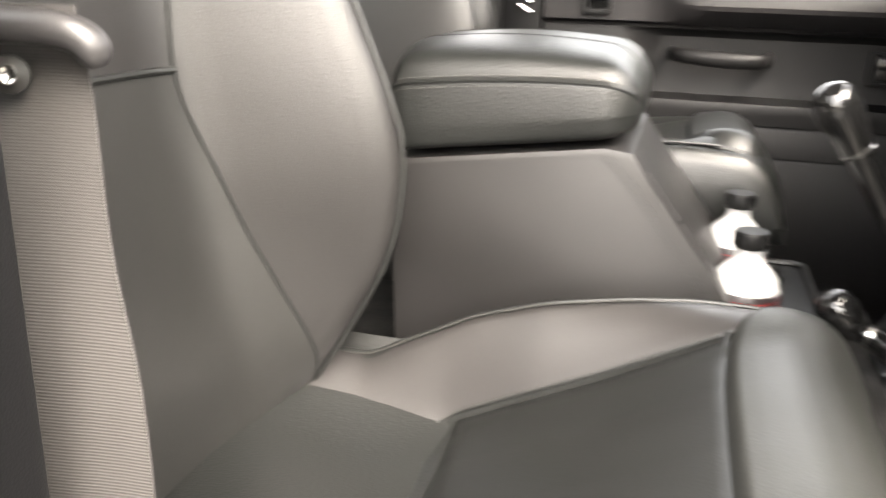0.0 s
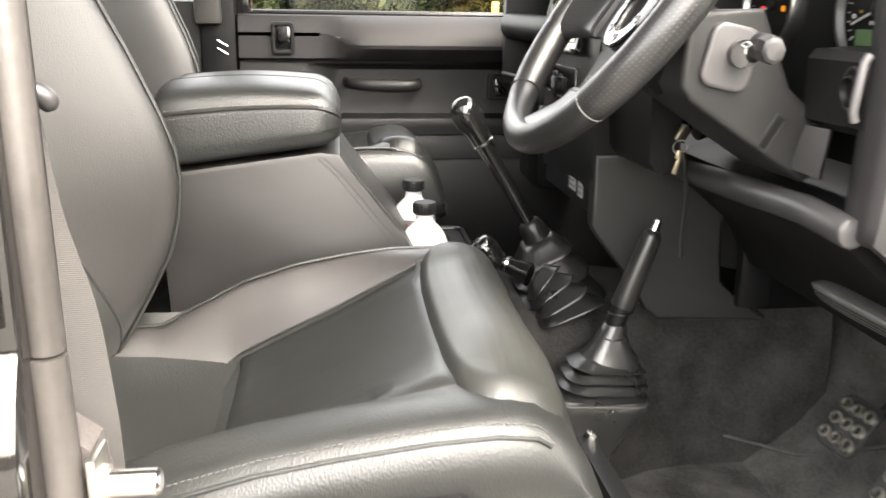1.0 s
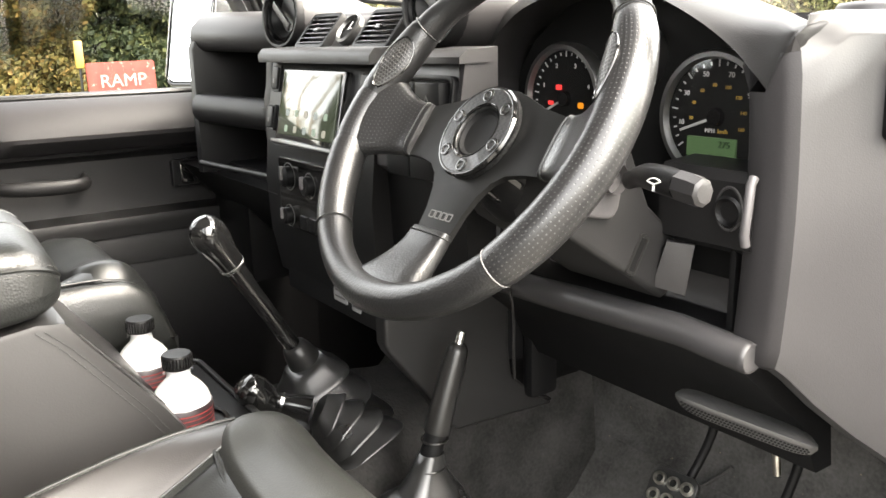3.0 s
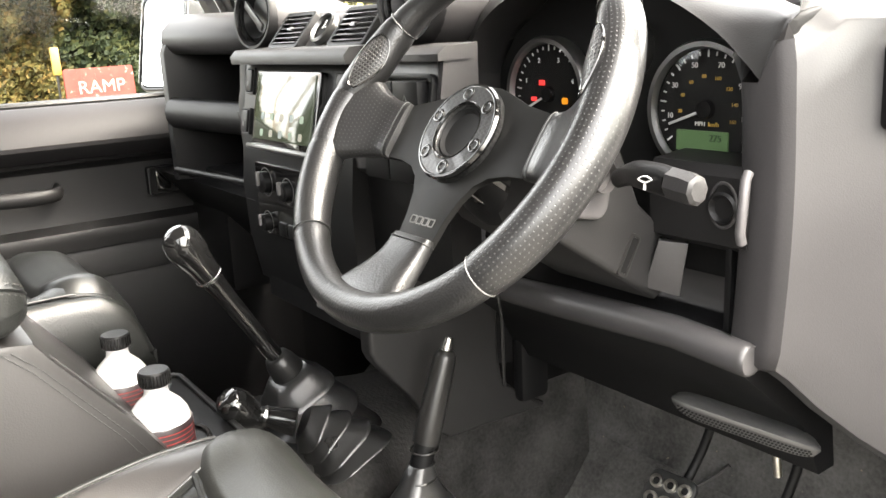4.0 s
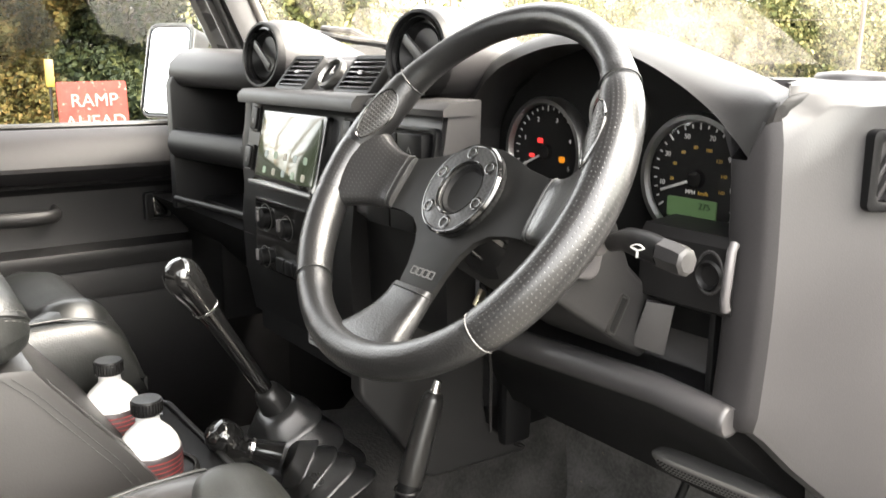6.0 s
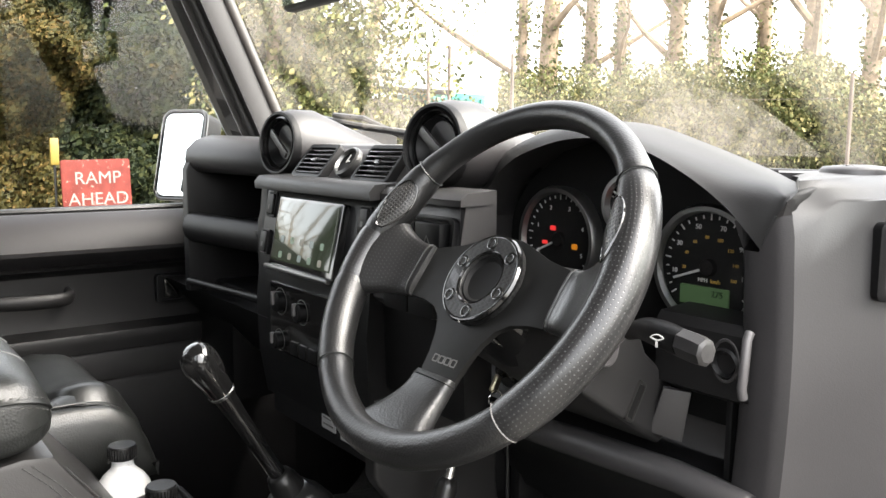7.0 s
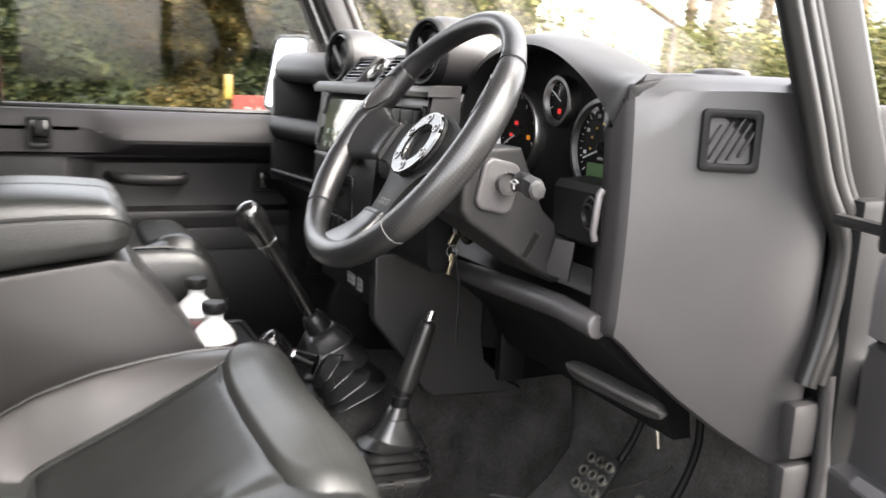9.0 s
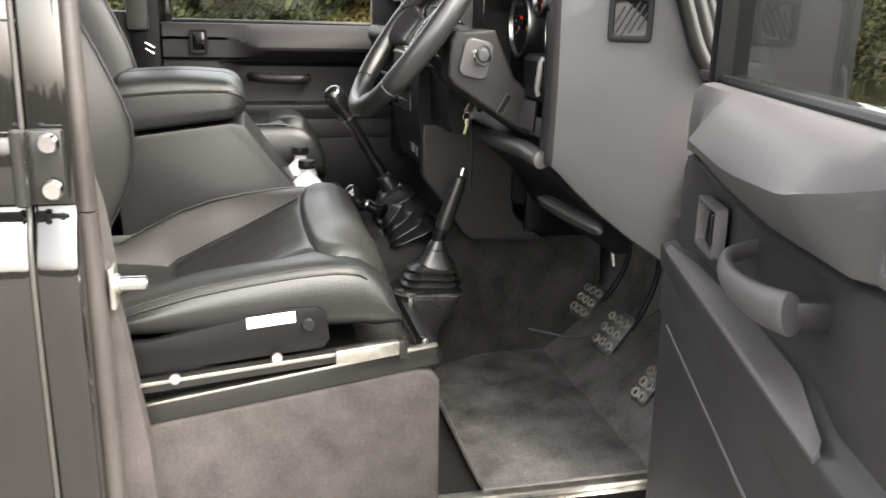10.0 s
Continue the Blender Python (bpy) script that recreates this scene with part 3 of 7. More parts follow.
    head = [[place(Vector((-0.50 + 0.05 * math.cos(a), 0.495 + 0.125 * w, z + 0.02 * math.sin(a)))) for a in [i * math.pi / 8 for i in range(16)]] for w, z in ((-1, 1.53), (-0.9, 1.54), (0, 1.545), (0.9, 1.54), (1, 1.53))]
    part("headrest", loft(head), LEATHER, s)
    return s


def curve_xy(prof, n):
    return [(p.x, p.y) for p in curve([(x, y, 0) for x, y in prof], n)]


def driver_place(p):
    return Vector(p)


def passenger_place(p):
    return Vector((p[0] - 0.035, 1.07 + (0.77 - p[1]) * 0.85, p[2] + 0.068))


# ---------------------------------------------------------------- car body
FLOOR = 0.55


def build_shell():
    # floor pan with its outer sill
    solid("floor", box((0.36, 0.9, FLOOR - 0.03), (1.3, 1.25, 0.06), 0.01), STEEL_BLACK, "black painted steel floor pan of the cab", "floor", "structure")
    mat = thing("floor_mat", "black carpet footwell mat with light dust and grit", "mat", (0.4, 0.6, FLOOR))
    rows = []
    for i in range(25):
        x = 0.222 + i * 0.0173
        rise = max(0, x - 0.52) ** 1.2 * 1.9
        rows.append([Vector((x, 0.352 + j * 0.0205, FLOOR + 0.008 + rise + 0.004 * noise.noise((x * 9, j * 0.4, 3)))) for j in range(27)])
    part("carpet", loft(rows, False, False), CARPET, mat)
    near = curve([(0.222, 0.88, FLOOR + 0.012), (0.221, 0.6, FLOOR + 0.012), (0.221, 0.42, FLOOR + 0.012), (0.224, 0.352, FLOOR + 0.012), (0.235, 0.346, FLOOR + 0.012), (0.38, 0.347, FLOOR + 0.012), (0.53, 0.352, FLOOR + 0.013), (0.548, 0.372, FLOOR + 0.016), (0.585, 0.43, FLOOR + 0.09)], 70)
    part("binding", tube(near, 0.0045, 8), BINDING, mat, "worn grey bound edge of the mat")
    far_edge = curve([(0.18, 0.89, 0.588), (0.27, 0.893, 0.597), (0.36, 0.894, 0.603), (0.43, 0.89, 0.61), (0.50, 0.862, 0.602), (0.553, 0.81, 0.606), (0.584, 0.765, 0.634), (0.608, 0.714, 0.668), (0.64, 0.67, 0.702), (0.658, 0.643, 0.733)], 60)
    part("binding", tube(far_edge, 0.0026, 8), BINDING, mat, "worn grey bound edge of the mat")
    # sill
    sill = thing("door_sill", "black painted steel door sill with scuffed edge", "sill", (0.3, 0.3, 0.5), kind="structure")
    part("sill_panel", box((0.36, 0.30, FLOOR - 0.045), (1.3, 0.10, 0.10), 0.012), PAINT, sill)
    part("kick_strip", box((0.38, 0.335, FLOOR + 0.008), (0.5, 0.02, 0.012), 0.004), STEEL, sill, "bare metal kick strip")
    # seat box, carpeted side
    sb = thing("seat_box", "steel seat box with grey felt carpet side and black edge frame", "seat box", (-0.1, 0.5, FLOOR), kind="structure")
    top = [(-0.75, 0.70), (-0.26, 0.735), (0.0, 0.772), (0.105, 0.788), (0.128, 0.782), (0.14, 0.765), (0.143, FLOOR), (-0.75, FLOOR)]
    part("side_carpet", slab([(x, z) for x, z in top], axes((0, 0.306, 0), (1, 0, 0), (0, 0, 1)), 0.028, 0.008, 3), CARPET_GREY, sb, "grey felt carpet side panel")
    core = slab([(x, z - 0.006) for x, z in top], axes((0, 0.336, 0), (1, 0, 0), (0, 0, 1)), 1.12, 0.0)
    part("core", core, CARPET_DARK, sb, "black carpeted seat box")
    ang = math.atan2(0.058, 0.385)
    m = Matrix.Rotation(-ang, 4, "Y")
    part("edge_frame", box((-0.063, 0.314, 0.778), (0.40, 0.02, 0.028), 0.003, 2, m), STEEL_BLACK, sb, "black steel edge rail")
    part("edge_lip", box((-0.063, 0.307, 0.7925), (0.40, 0.008, 0.004), 0.0015, 2, m), STEEL, sb, "worn bright top edge")
    part("front_rail", box((0.133, 0.42, 0.80), (0.02, 0.22, 0.02), 0.003), PLASTIC_DARK, sb)
    for x, y, z in ((0.122, 0.333, 0.818), (0.137, 0.524, 0.812)):
        part("screw", lathe([(0, 0.006), (0.005, 0.005), (0.0065, 0.002), (0.007, 0)], (x, y, z), (0, -0.3, 1), 16), CHROME, sb)
    # seat mounting: side plate, runner, bolts
    sm = thing("seat_runner", "black steel seat side plate with sliding runner and bolts", "seat runner", (-0.1, 0.33, 0.79))
    plate = [(-0.40, 0.792), (-0.02, 0.828), (-0.012, 0.84), (-0.016, 0.876), (-0.028, 0.886), (-0.07, 0.884), (-0.24, 0.85), (-0.40, 0.846)]
    part("side_plate", slab(plate, axes((0, 0.306, 0), (1, 0, 0), (0, 0, 1)), 0.012, 0.002), PLASTIC_DARK, sm)
    part("sticker", slab([(-0.118, 0.861), (-0.056, 0.867), (-0.057, 0.882), (-0.119, 0.876)], axes((0, 0.3045, 0), (1, 0, 0), (0, 0, 1)), 0.001, 0), STICKER, sm, "plain white sticker")
    part("plug", lathe([(0, 0.003), (0.007, 0.003), (0.009, 0)], (-0.04, 0.305, 0.862), (0, -1, 0), 18), RUBBER, sm)
    run = [(-0.40, 0.325, 0.776), (0.085, 0.325, 0.826)]
    part("runner", put(box((0, 0, 0), (0.487, 0.024, 0.014), 0.003), lambda v: Vector((-0.1575 + v.x, 0.306 + v.y, 0.801 + v.z + v.x * 0.103))), STEEL_BLACK, sm)
    part("runner_lip", put(box((0, 0, 0), (0.487, 0.004, 0.005), 0.001), lambda v: Vector((-0.1575 + v.x, 0.2925 + v.y, 0.8075 + v.z + v.x * 0.103))), STEEL, sm, "bright worn runner edge")
    part("runner_end", put(box((0, 0, 0), (0.085, 0.012, 0.02), 0.003), lambda v: Vector((0.036 + v.x, 0.290 + v.y, 0.825 + v.z + v.x * 0.103))), STEEL, sm, "bright steel runner end")
    part("runner_stop", box((0.084, 0.296, 0.826), (0.012, 0.02, 0.026), 0.003), STEEL_BLACK, sm)
    for x, z in ((-0.21, 0.803), (-0.082, 0.823)):
        part("bolt", lathe([(0, 0.006), (0.006, 0.005), (0.0075, 0.002), (0.008, 0)], (x, 0.2935, z), (0, -1, 0.2), 14), STEEL, sm)
    # tunnel
    tn = thing("transmission_tunnel", "black carpeted transmission tunnel between the footwells", "tunnel", (0.4, 0.95, FLOOR), kind="structure")
    rows = []
    for x, top_z, half in ((0.06, 0.835, 0.16), (0.14, 0.842, 0.16), (0.22, 0.842, 0.15), (0.28, 0.835, 0.13), (0.34, 0.83, 0.11), (0.42, 0.83, 0.10), (0.50, 0.84, 0.10), (0.62, 0.90, 0.11)):
        ring = []
        for k in range(15):
            a = math.pi * k / 14
            cy, cz = math.cos(a), math.sin(a)
            ring.append(Vector((x, (1.0 if x > 0.25 else 0.97) + half * 1.25 * math.copysign(abs(cy) ** 0.6, cy), FLOOR - 0.02 + (top_z - FLOOR + 0.02) * abs(cz) ** 0.5)))
        rows.append(ring)
    part("tunnel_carpet", loft(rows, False, False), CARPET_DARK, tn)
    # bulkhead and toe board
    bh = thing("bulkhead", "black carpeted bulkhead and sloping toe board", "bulkhead", (0.7, 0.9, FLOOR), kind="structure")
    prof = [(0.50, FLOOR + 0.005), (0.60, FLOOR + 0.09), (0.66, FLOOR + 0.17), (0.68, 0.90), (0.66, 1.25)]
    rows = [[Vector((x, y, z)) for x, z in prof] for y in (0.27, 0.6, 1.0, 1.5)]
    part("toe_board", loft(rows, False, False), CARPET, bh)
    part("heater_box", box((0.56, 0.94, 0.93), (0.2, 0.13, 0.24), 0.012), PLASTIC_DARK, bh)
    # firewall side by the driver's left foot, grey moulded panel
    m = axes((0, 0, 0), (1, 0, 0), (0, 0, 1))
    panel = [(0.209, 1.06), (0.209, 0.968), (0.214, 0.957), (0.255, 0.905), (0.292, 0.848), (0.31, 0.834), (0.462, 0.827), (0.466, 0.833), (0.42, 0.862), (0.396, 0.885), (0.39, 0.92), (0.39, 1.06)]
    part("side_panel", slab(panel, axes((0, 0.793, 0), (1, 0, 0), (0, 0, 1)), 0.02, 0.005, 3), PLASTIC_PANEL, bh, "charcoal moulded panel beside the tunnel")
    part("kick_panel", box((0.57, 1.50, 0.95), (0.26, 0.03, 0.84), 0.008), PLASTIC_DARK, bh)
    part("kick_panel", box((0.61, 0.285, 0.90), (0.18, 0.03, 0.8), 0.008), PLASTIC_DARK, bh)
    # roof, rear wall and header, which close the cab
    solid("roof", box((-0.43, 0.895, 1.90), (1.34, 1.30, 0.05), 0.02), PAINT, "black painted roof panel over the cab", "roof", "structure")
    solid("ceiling", box((-0.42, 0.895, 1.868), (1.30, 1.24, 0.012), 0.004), HEADLINING, "grey cloth headlining", "ceiling", "structure")
    solid("wall_rear", box((-1.05, 0.885, 1.2), (0.05, 1.5, 1.35), 0.01), PLASTIC_DARK, "dark rear wall of the cab", "wall", "structure")


SIDE = [(0.5, 0.207), (0.7, 0.199), (0.9, 0.197), (0.97, 0.1985), (0.985, 0.2), (1.0, 0.204), (1.02, 0.211), (1.036, 0.218), (1.042, 0.222), (1.05, 0.2225), (1.1, 0.224), (1.24, 0.229), (1.5, 0.246), (1.84, 0.272)]


def body_side(x0, x1, z0, z1):
    """Outer panel of the body between two stations, with its waist shoulder and rolled edges."""
    zs = [z0] + [z for z, _ in SIDE if z0 < z < z1] + [z1]
    rows = []
    for z in zs:
        y = lerp_table(SIDE, z)
        rows.append([Vector((x, y + dy, z)) for x, dy in ((x0, 0.04), (x0, 0.006), (x0 + 0.0018, 0.0018), (x0 + 0.006, 0), (x1 - 0.006, 0), (x1 - 0.0018, 0.0018), (x1, 0.006), (x1, 0.04))])
    return loft(rows)


def build_pillars():
    # driver's side rear door post
    b = thing("door_pillar", "gloss black door pillar with grey rubber seal and striker", "pillar", (-0.29, 0.21, 0.5), kind="structure")
    part("pillar_skin", body_side(-0.337, -0.292, 0.5, 1.84), PAINT, b, "gloss black pillar skin", 30)
    part("shut_face", box((-0.304, 0.268, 1.17), (0.03, 0.06, 1.36), 0.01, 2), PLASTIC_DARK, b)
    seal = [Vector((-0.283, 0.242, 0.55)), Vector((-0.284, 0.243, 0.9)), Vector((-0.286, 0.245, 1.035))]
    part("seal", tube(curve(seal, 20), 0.0115, 12), SEAL_PALE, b, "grey rubber door seal")
    seal = [Vector((-0.286, 0.247, 1.037)), Vector((-0.287, 0.248, 1.2)), Vector((-0.29, 0.262, 1.55)), Vector((-0.30, 0.28, 1.82))]
    part("seal", tube(curve(seal, 24), 0.0105, 12), SEAL_PALE, b, "grey rubber door seal")
    part("seal_lip", tube(curve([(-0.298, 0.231, 0.55), (-0.298, 0.228, 0.9), (-0.299, 0.231, 1.2), (-0.302, 0.25, 1.55), (-0.31, 0.27, 1.82)], 24), 0.0035, 8), RUBBER, b)
    part("inner_trim", slab([(-0.30, 0.55), (-0.232, 0.55), (-0.242, 0.72), (-0.262, 0.88), (-0.275, 0.96), (-0.30, 0.98)], axes((0, 0.268, 0), (1, 0, 0), (0, 0, 1)), 0.03, 0.006), CARPET_GREY, b, "grey felt pillar trim")
    st = thing("door_striker", "bright zinc door striker with bolt on the pillar", "striker", (-0.27, 0.25, 0.94))
    part("plate", box((-0.266, 0.25, 0.945), (0.006, 0.03, 0.05), 0.002), STEEL, st)
    part("pin", rod((-0.266, 0.247, 0.948), (-0.228, 0.247, 0.948), 0.009, n=18, bev=0.002), CHROME, st)
    part("collar", lathe([(0.0, 0.006), (0.012, 0.005), (0.013, 0)], (-0.264, 0.247, 0.948), (1, 0, 0), 18), STEEL, st)
    # rear door skin beyond the gap
    rd = thing("rear_door", "gloss black rear side door with hinge and worn edge", "car door", (-0.6, 0.2, 0.5))
    part("door_skin", body_side(-1.08, -0.341, 0.5, 1.24), PAINT, rd, "", 30)
    part("window_frame", body_side(-0.40, -0.341, 1.243, 1.83), PAINT, rd, "", 30)
    part("edge_seal", tube(curve([(-0.339, 0.2, 0.5), (-0.339, 0.199, 0.95), (-0.339, 0.219, 1.06), (-0.339, 0.228, 1.24), (-0.339, 0.262, 1.8)], 24), 0.0028, 8), SEAL, rd, "thin grey edge seal")
    part("pane", box((-0.74, 0.225, 1.53), (0.69, 0.005, 0.56), 0), GLASS, rd)
    h = part("hinge", box((-0.313, 0.2, 1.095), (0.036, 0.014, 0.078), 0.003), STEEL_BLACK, rd, "black hinge with two bright bolts")
    part("leaf", box((-0.362, 0.192, 1.092), (0.05, 0.016, 0.068), 0.003), PAINT, h)
    part("knuckle", rod((-0.336, 0.187, 1.055), (-0.336, 0.187, 1.135), 0.008, n=16, bev=0.002), STEEL_BLACK, h)
    for z in (1.073, 1.121):
        part("bolt", lathe([(0, 0.008), (0.0085, 0.008), (0.0105, 0.005), (0.011, 0)], (-0.307, 0.187, z), (0, -1, 0), 18), CHROME, h)
    # passenger's side post behind the door
    p = thing("door_pillar", "black far door pillar with grey belt guide", "pillar", (-0.34, 1.5, 0.5), kind="structure")
    part("post", box((-0.345, 1.515, 1.2), (0.07, 0.07, 1.35), 0.012), PLASTIC_DARK, p)
    part("belt_cover", box((-0.36, 1.468, 1.34), (0.05, 0.03, 0.27), 0.01), SEAL, p, "grey belt cover")
    for z in (1.165, 1.15):
        part("latch_pin", rod((-0.325, 1.462, z), (-0.345, 1.462, z + 0.012), 0.0018, n=8), CHROME, p)
    # sides behind the doors
    for y, nm in ((0.26, "wall_side"), (1.53, "wall_side_far")):
        solid(nm, box((-0.71, y, 0.9), (0.66, 0.04, 0.7), 0.01), PLASTIC_DARK, "dark inner side panel behind the seats", "side panel", "structure")
    # windscreen pillars
    for y0, nm, lab in ((1.505, "windscreen_pillar", "pale grey windscreen pillar with black rubber edge"), (0.285, "windscreen_pillar", "grey windscreen pillar with rubber door seal")):
        a = thing(nm, lab, "pillar", (0.45, y0, 1.3), kind="structure")
        foot, zf = (0.41, 1.36) if y0 > 1 else (0.53, 1.20)
        def up(z, dx=0.0, dy=0.0):
            return Vector((foot + dx - 0.46 * (z - zf), y0 + dy, z))
        zs = [zf - 0.02, zf + 0.1, zf + 0.3, 1.87]
        part("post", loft([[up(z, dx, dy) for dx, dy in ((-0.02, -0.02), (0.02, -0.03), (0.045, -0.015), (0.045, 0.03), (-0.02, 0.03))] for z in zs]), PLASTIC_MID if y0 > 1 else PLASTIC_DARK, a, sharp=50)
        s = 1 if y0 > 1 else -1
        if y0 > 1:
            part("seal", tube([up(z, -0.022, 0.012) for z in zs], 0.016, 10), RUBBER, a, "black rubber seal")
            part("seal", tube([up(z, -0.052, 0.02) for z in zs], 0.016, 10), PLASTIC_GLOSS, a)
            part("trim_strip", tube([up(z, 0.03, -0.026) for z in zs], 0.011, 10), SEAL_PALE, a, "pale satin inner strip")
        else:
            for dx, dy, r, m in ((-0.022, -0.012, 0.011, RUBBER), (-0.04, -0.018, 0.012, RUBBER), (-0.058, -0.02, 0.011, RUBBER)):
                line = [up(z, dx, dy) for z in reversed(zs[1:])] + [up(1.225, dx - 0.002, dy), Vector((0.552 + dx, y0 + dy, 1.17)), Vector((0.553 + dx, y0 + dy, 1.12)), Vector((0.545 + dx, y0 + dy, 1.07)), Vector((0.53 + dx, y0 + dy, 1.02))]
                part("seal", tube(curve(line, 40), r, 10), m, a, "grey ribbed rubber door seal")
        if y0 < 1:
            low = curve([(0.50, 0.262, 1.03), (0.502, 0.26, 0.98), (0.50, 0.256, 0.9), (0.49, 0.258, 0.7), (0.47, 0.262, 0.56)], 30)
            part("seal", tube(low, 0.009, 10), PLASTIC_MID, a, "dark rubber door seal")
            part("hinge_post", box((0.525, 0.272, 0.88), (0.05, 0.05, 0.66), 0.01), PLASTIC_DARK, a)
            for z, w in ((1.0, 0.05), (0.935, 0.06)):
                part("bracket", box((0.485, 0.272, z - 0.03), (w, 0.02, 0.06), 0.008), PLASTIC_MID, a)
    # windscreen
    ws = thing("windscreen", "dusty clear windscreen with black rubber surround", "windscreen", (0.47, 0.9, 1.33), kind="structure")
    def on_screen(y, z):
        return Vector((0.478 - 0.46 * (z - 1.335), y, z))
    pane = loft([[on_screen(y, z) for y in (0.30, 0.9, 1.5)] for z in (1.30, 1.5, 1.84)], False, False)
    pane_ob = part("pane", pane, GLASS_WS, ws)
    pane_ob.visible_shadow = False
    for yc, z0, w, hh, seed in ((0.565, 1.335, 0.125, 0.068, 1), (1.155, 1.36, 0.085, 0.056, 2)):
        rows = []
        for i in range(13):
            u = -1 + i / 6
            top_edge = z0 + hh * max(0.02, 1 - abs(u) ** 2.2) * (1 + 0.06 * noise.noise((i * 0.9, seed, 0)))
            rows.append([on_screen(yc + w * u, z0 + (top_edge - z0) * k / 4) + Vector((-0.0025, 0, 0)) for k in range(5)])
        film = part("dust", loft(rows, False, False), GLASS_DUST, ws, "pale dust left between the wiper sweeps")
        film.visible_shadow = False
    part("rubber", tube([on_screen(y, 1.318) for y in (0.30, 0.6, 0.9, 1.2, 1.5)], 0.005, 10), RUBBER, ws)
    part("header", box((0.25, 0.9, 1.85), (0.07, 1.3, 0.05), 0.01), SEAL, ws)


def door_point(side):
    """Maps a door's own coordinates (along from the hinge, into the cab, height) to the world."""
    if side == "far":
        return lambda u, w, z: Vector((0.45 - u, 1.50 - w, z))
    a = radians(16)
    d, n = Vector((-math.sin(a), -math.cos(a), 0)), Vector((-math.cos(a), math.sin(a), 0))
    return lambda u, w, z: Vector((0.45, 0.27, 0)) + u * d + w * n + Vector((0, 0, z - 0.035))


def smoothstep(a, b, x):
    t = min(max((x - a) / (b - a), 0), 1)
    return t * t * (3 - 2 * t)


def car_door(side, label):
    P = door_point(side)
    th = thing("front_door", label, "car door", P(0.38, 0, 0.55), "front doors")
    # trim: the belt swells, a pocket below it, then a ledge and two creases
    u0 = 0.0 if side == "far" else 0.135
    up0 = 0.0 if side == "far" else 0.165

    near = side == "near"

    def profile(u):
        """The trim's cut: the swelling belt, the pocket under it, its ledge and two creases."""
        b = 1 - (smoothstep(0.56, 0.64, u) if near else smoothstep(0.52, 0.60, u))
        pocket = smoothstep(up0, up0 + 0.06, u) * (1 - smoothstep(0.53 if side == "near" else 0.56, 0.635, u))
        deep = 0.014 if near else 0.022
        zb, edge, back, drop, under = 1.166 + (1 - b) * 0.022, 1.026, 1.033, 0.0, 1.143
        if near:
            b *= smoothstep(0.225, 0.285, u)
            zb = lerp_table([(0.2, 1.180), (0.27, 1.176), (0.42, 1.168), (0.55, 1.176), (0.60, 1.188), (0.64, 1.20)], u)
            under = lerp_table([(0.2, 1.150), (0.31, 1.138), (0.45, 1.132), (0.60, 1.138), (0.64, 1.146)], u)
            edge = lerp_table([(0.165, 1.036), (0.44, 1.032), (0.635, 1.028)], u)
            back = 1.040
            drop = 0.05 * (u - 0.175)
        c1, c2 = (1.006 if near else 0.993) - drop, (0.950 if near else 0.943) - 1.6 * drop
        return [(-0.035, 1.222), (0.0, 1.226), (0.014, 1.224), (0.022 + 0.014 * b, 1.212 - 0.004 * b), (0.024 + 0.03 * b, 1.185), (0.024 + 0.034 * b, zb + 0.004), (0.024 + 0.031 * b, zb - 0.003), (0.024, under),
                (0.022, under - 0.009), (0.022 - 0.6 * deep * pocket, under - 0.014), (0.024 - deep * pocket, under - 0.022), (0.024 - 1.1 * deep * pocket, 1.06), (0.026 - deep * pocket, back), (0.041, edge), (0.043, edge - 0.004), (0.042, 0.5 * (edge + c1)), (0.041, c1 + 0.001), (0.033, c1), (0.037, c1 - 0.009), (0.038, c2 + 0.001), (0.030, c2), (0.034, c2 - 0.009), (0.032, 0.80), (0.03, 0.62), (-0.035, 0.60)]
    us = [u for u in (0.0, 0.004, 0.02, 0.06, 0.12) if u0 == 0.0] + ([u0, u0 + 0.004, 0.15, 0.165, 0.18] if u0 else []) + [0.2, 0.262, 0.268, 0.274, 0.28, 0.285, 0.31, 0.335, 0.36, 0.40, 0.44, 0.47, 0.5, 0.52, 0.54, 0.56, 0.58, 0.60, 0.62, 0.626, 0.632, 0.638, 0.66, 0.70, 0.74, 0.756, 0.76]
    rows = []
    for u in us:
        k = 1.0 if u0 + 0.002 < u < 0.758 else 0.55
        rows.append([P(u, w * k if w > 0 else w, z) for w, z in profile(u)])
    # far door repeats the near one in darker plastics for its dimmer light
    part("belt_rail", loft([r[:8] + [P(u, -0.035, 1.12)] for r, u in zip(rows, us)]), PLASTIC if near else PLASTIC_SHADED, th, "charcoal plastic swelling belt rail", 32)
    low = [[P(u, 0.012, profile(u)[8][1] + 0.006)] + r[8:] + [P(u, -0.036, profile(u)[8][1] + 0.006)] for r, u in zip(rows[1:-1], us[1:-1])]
    part("trim_panel", loft(low), PLASTIC_DIM if side == "far" else PLASTIC_MID, th, "dark charcoal lower trim with pocket and creases", 32)
    if near:
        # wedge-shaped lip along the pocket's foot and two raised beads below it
        # lip and beads take lighter plastic for the light on ledge and creases
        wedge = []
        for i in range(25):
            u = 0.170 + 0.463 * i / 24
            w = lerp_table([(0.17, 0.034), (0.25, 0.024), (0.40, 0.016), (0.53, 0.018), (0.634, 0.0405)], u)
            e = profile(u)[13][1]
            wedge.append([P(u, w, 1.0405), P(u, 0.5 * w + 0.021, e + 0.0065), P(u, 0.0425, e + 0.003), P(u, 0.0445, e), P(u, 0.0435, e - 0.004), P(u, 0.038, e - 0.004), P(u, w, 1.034)])
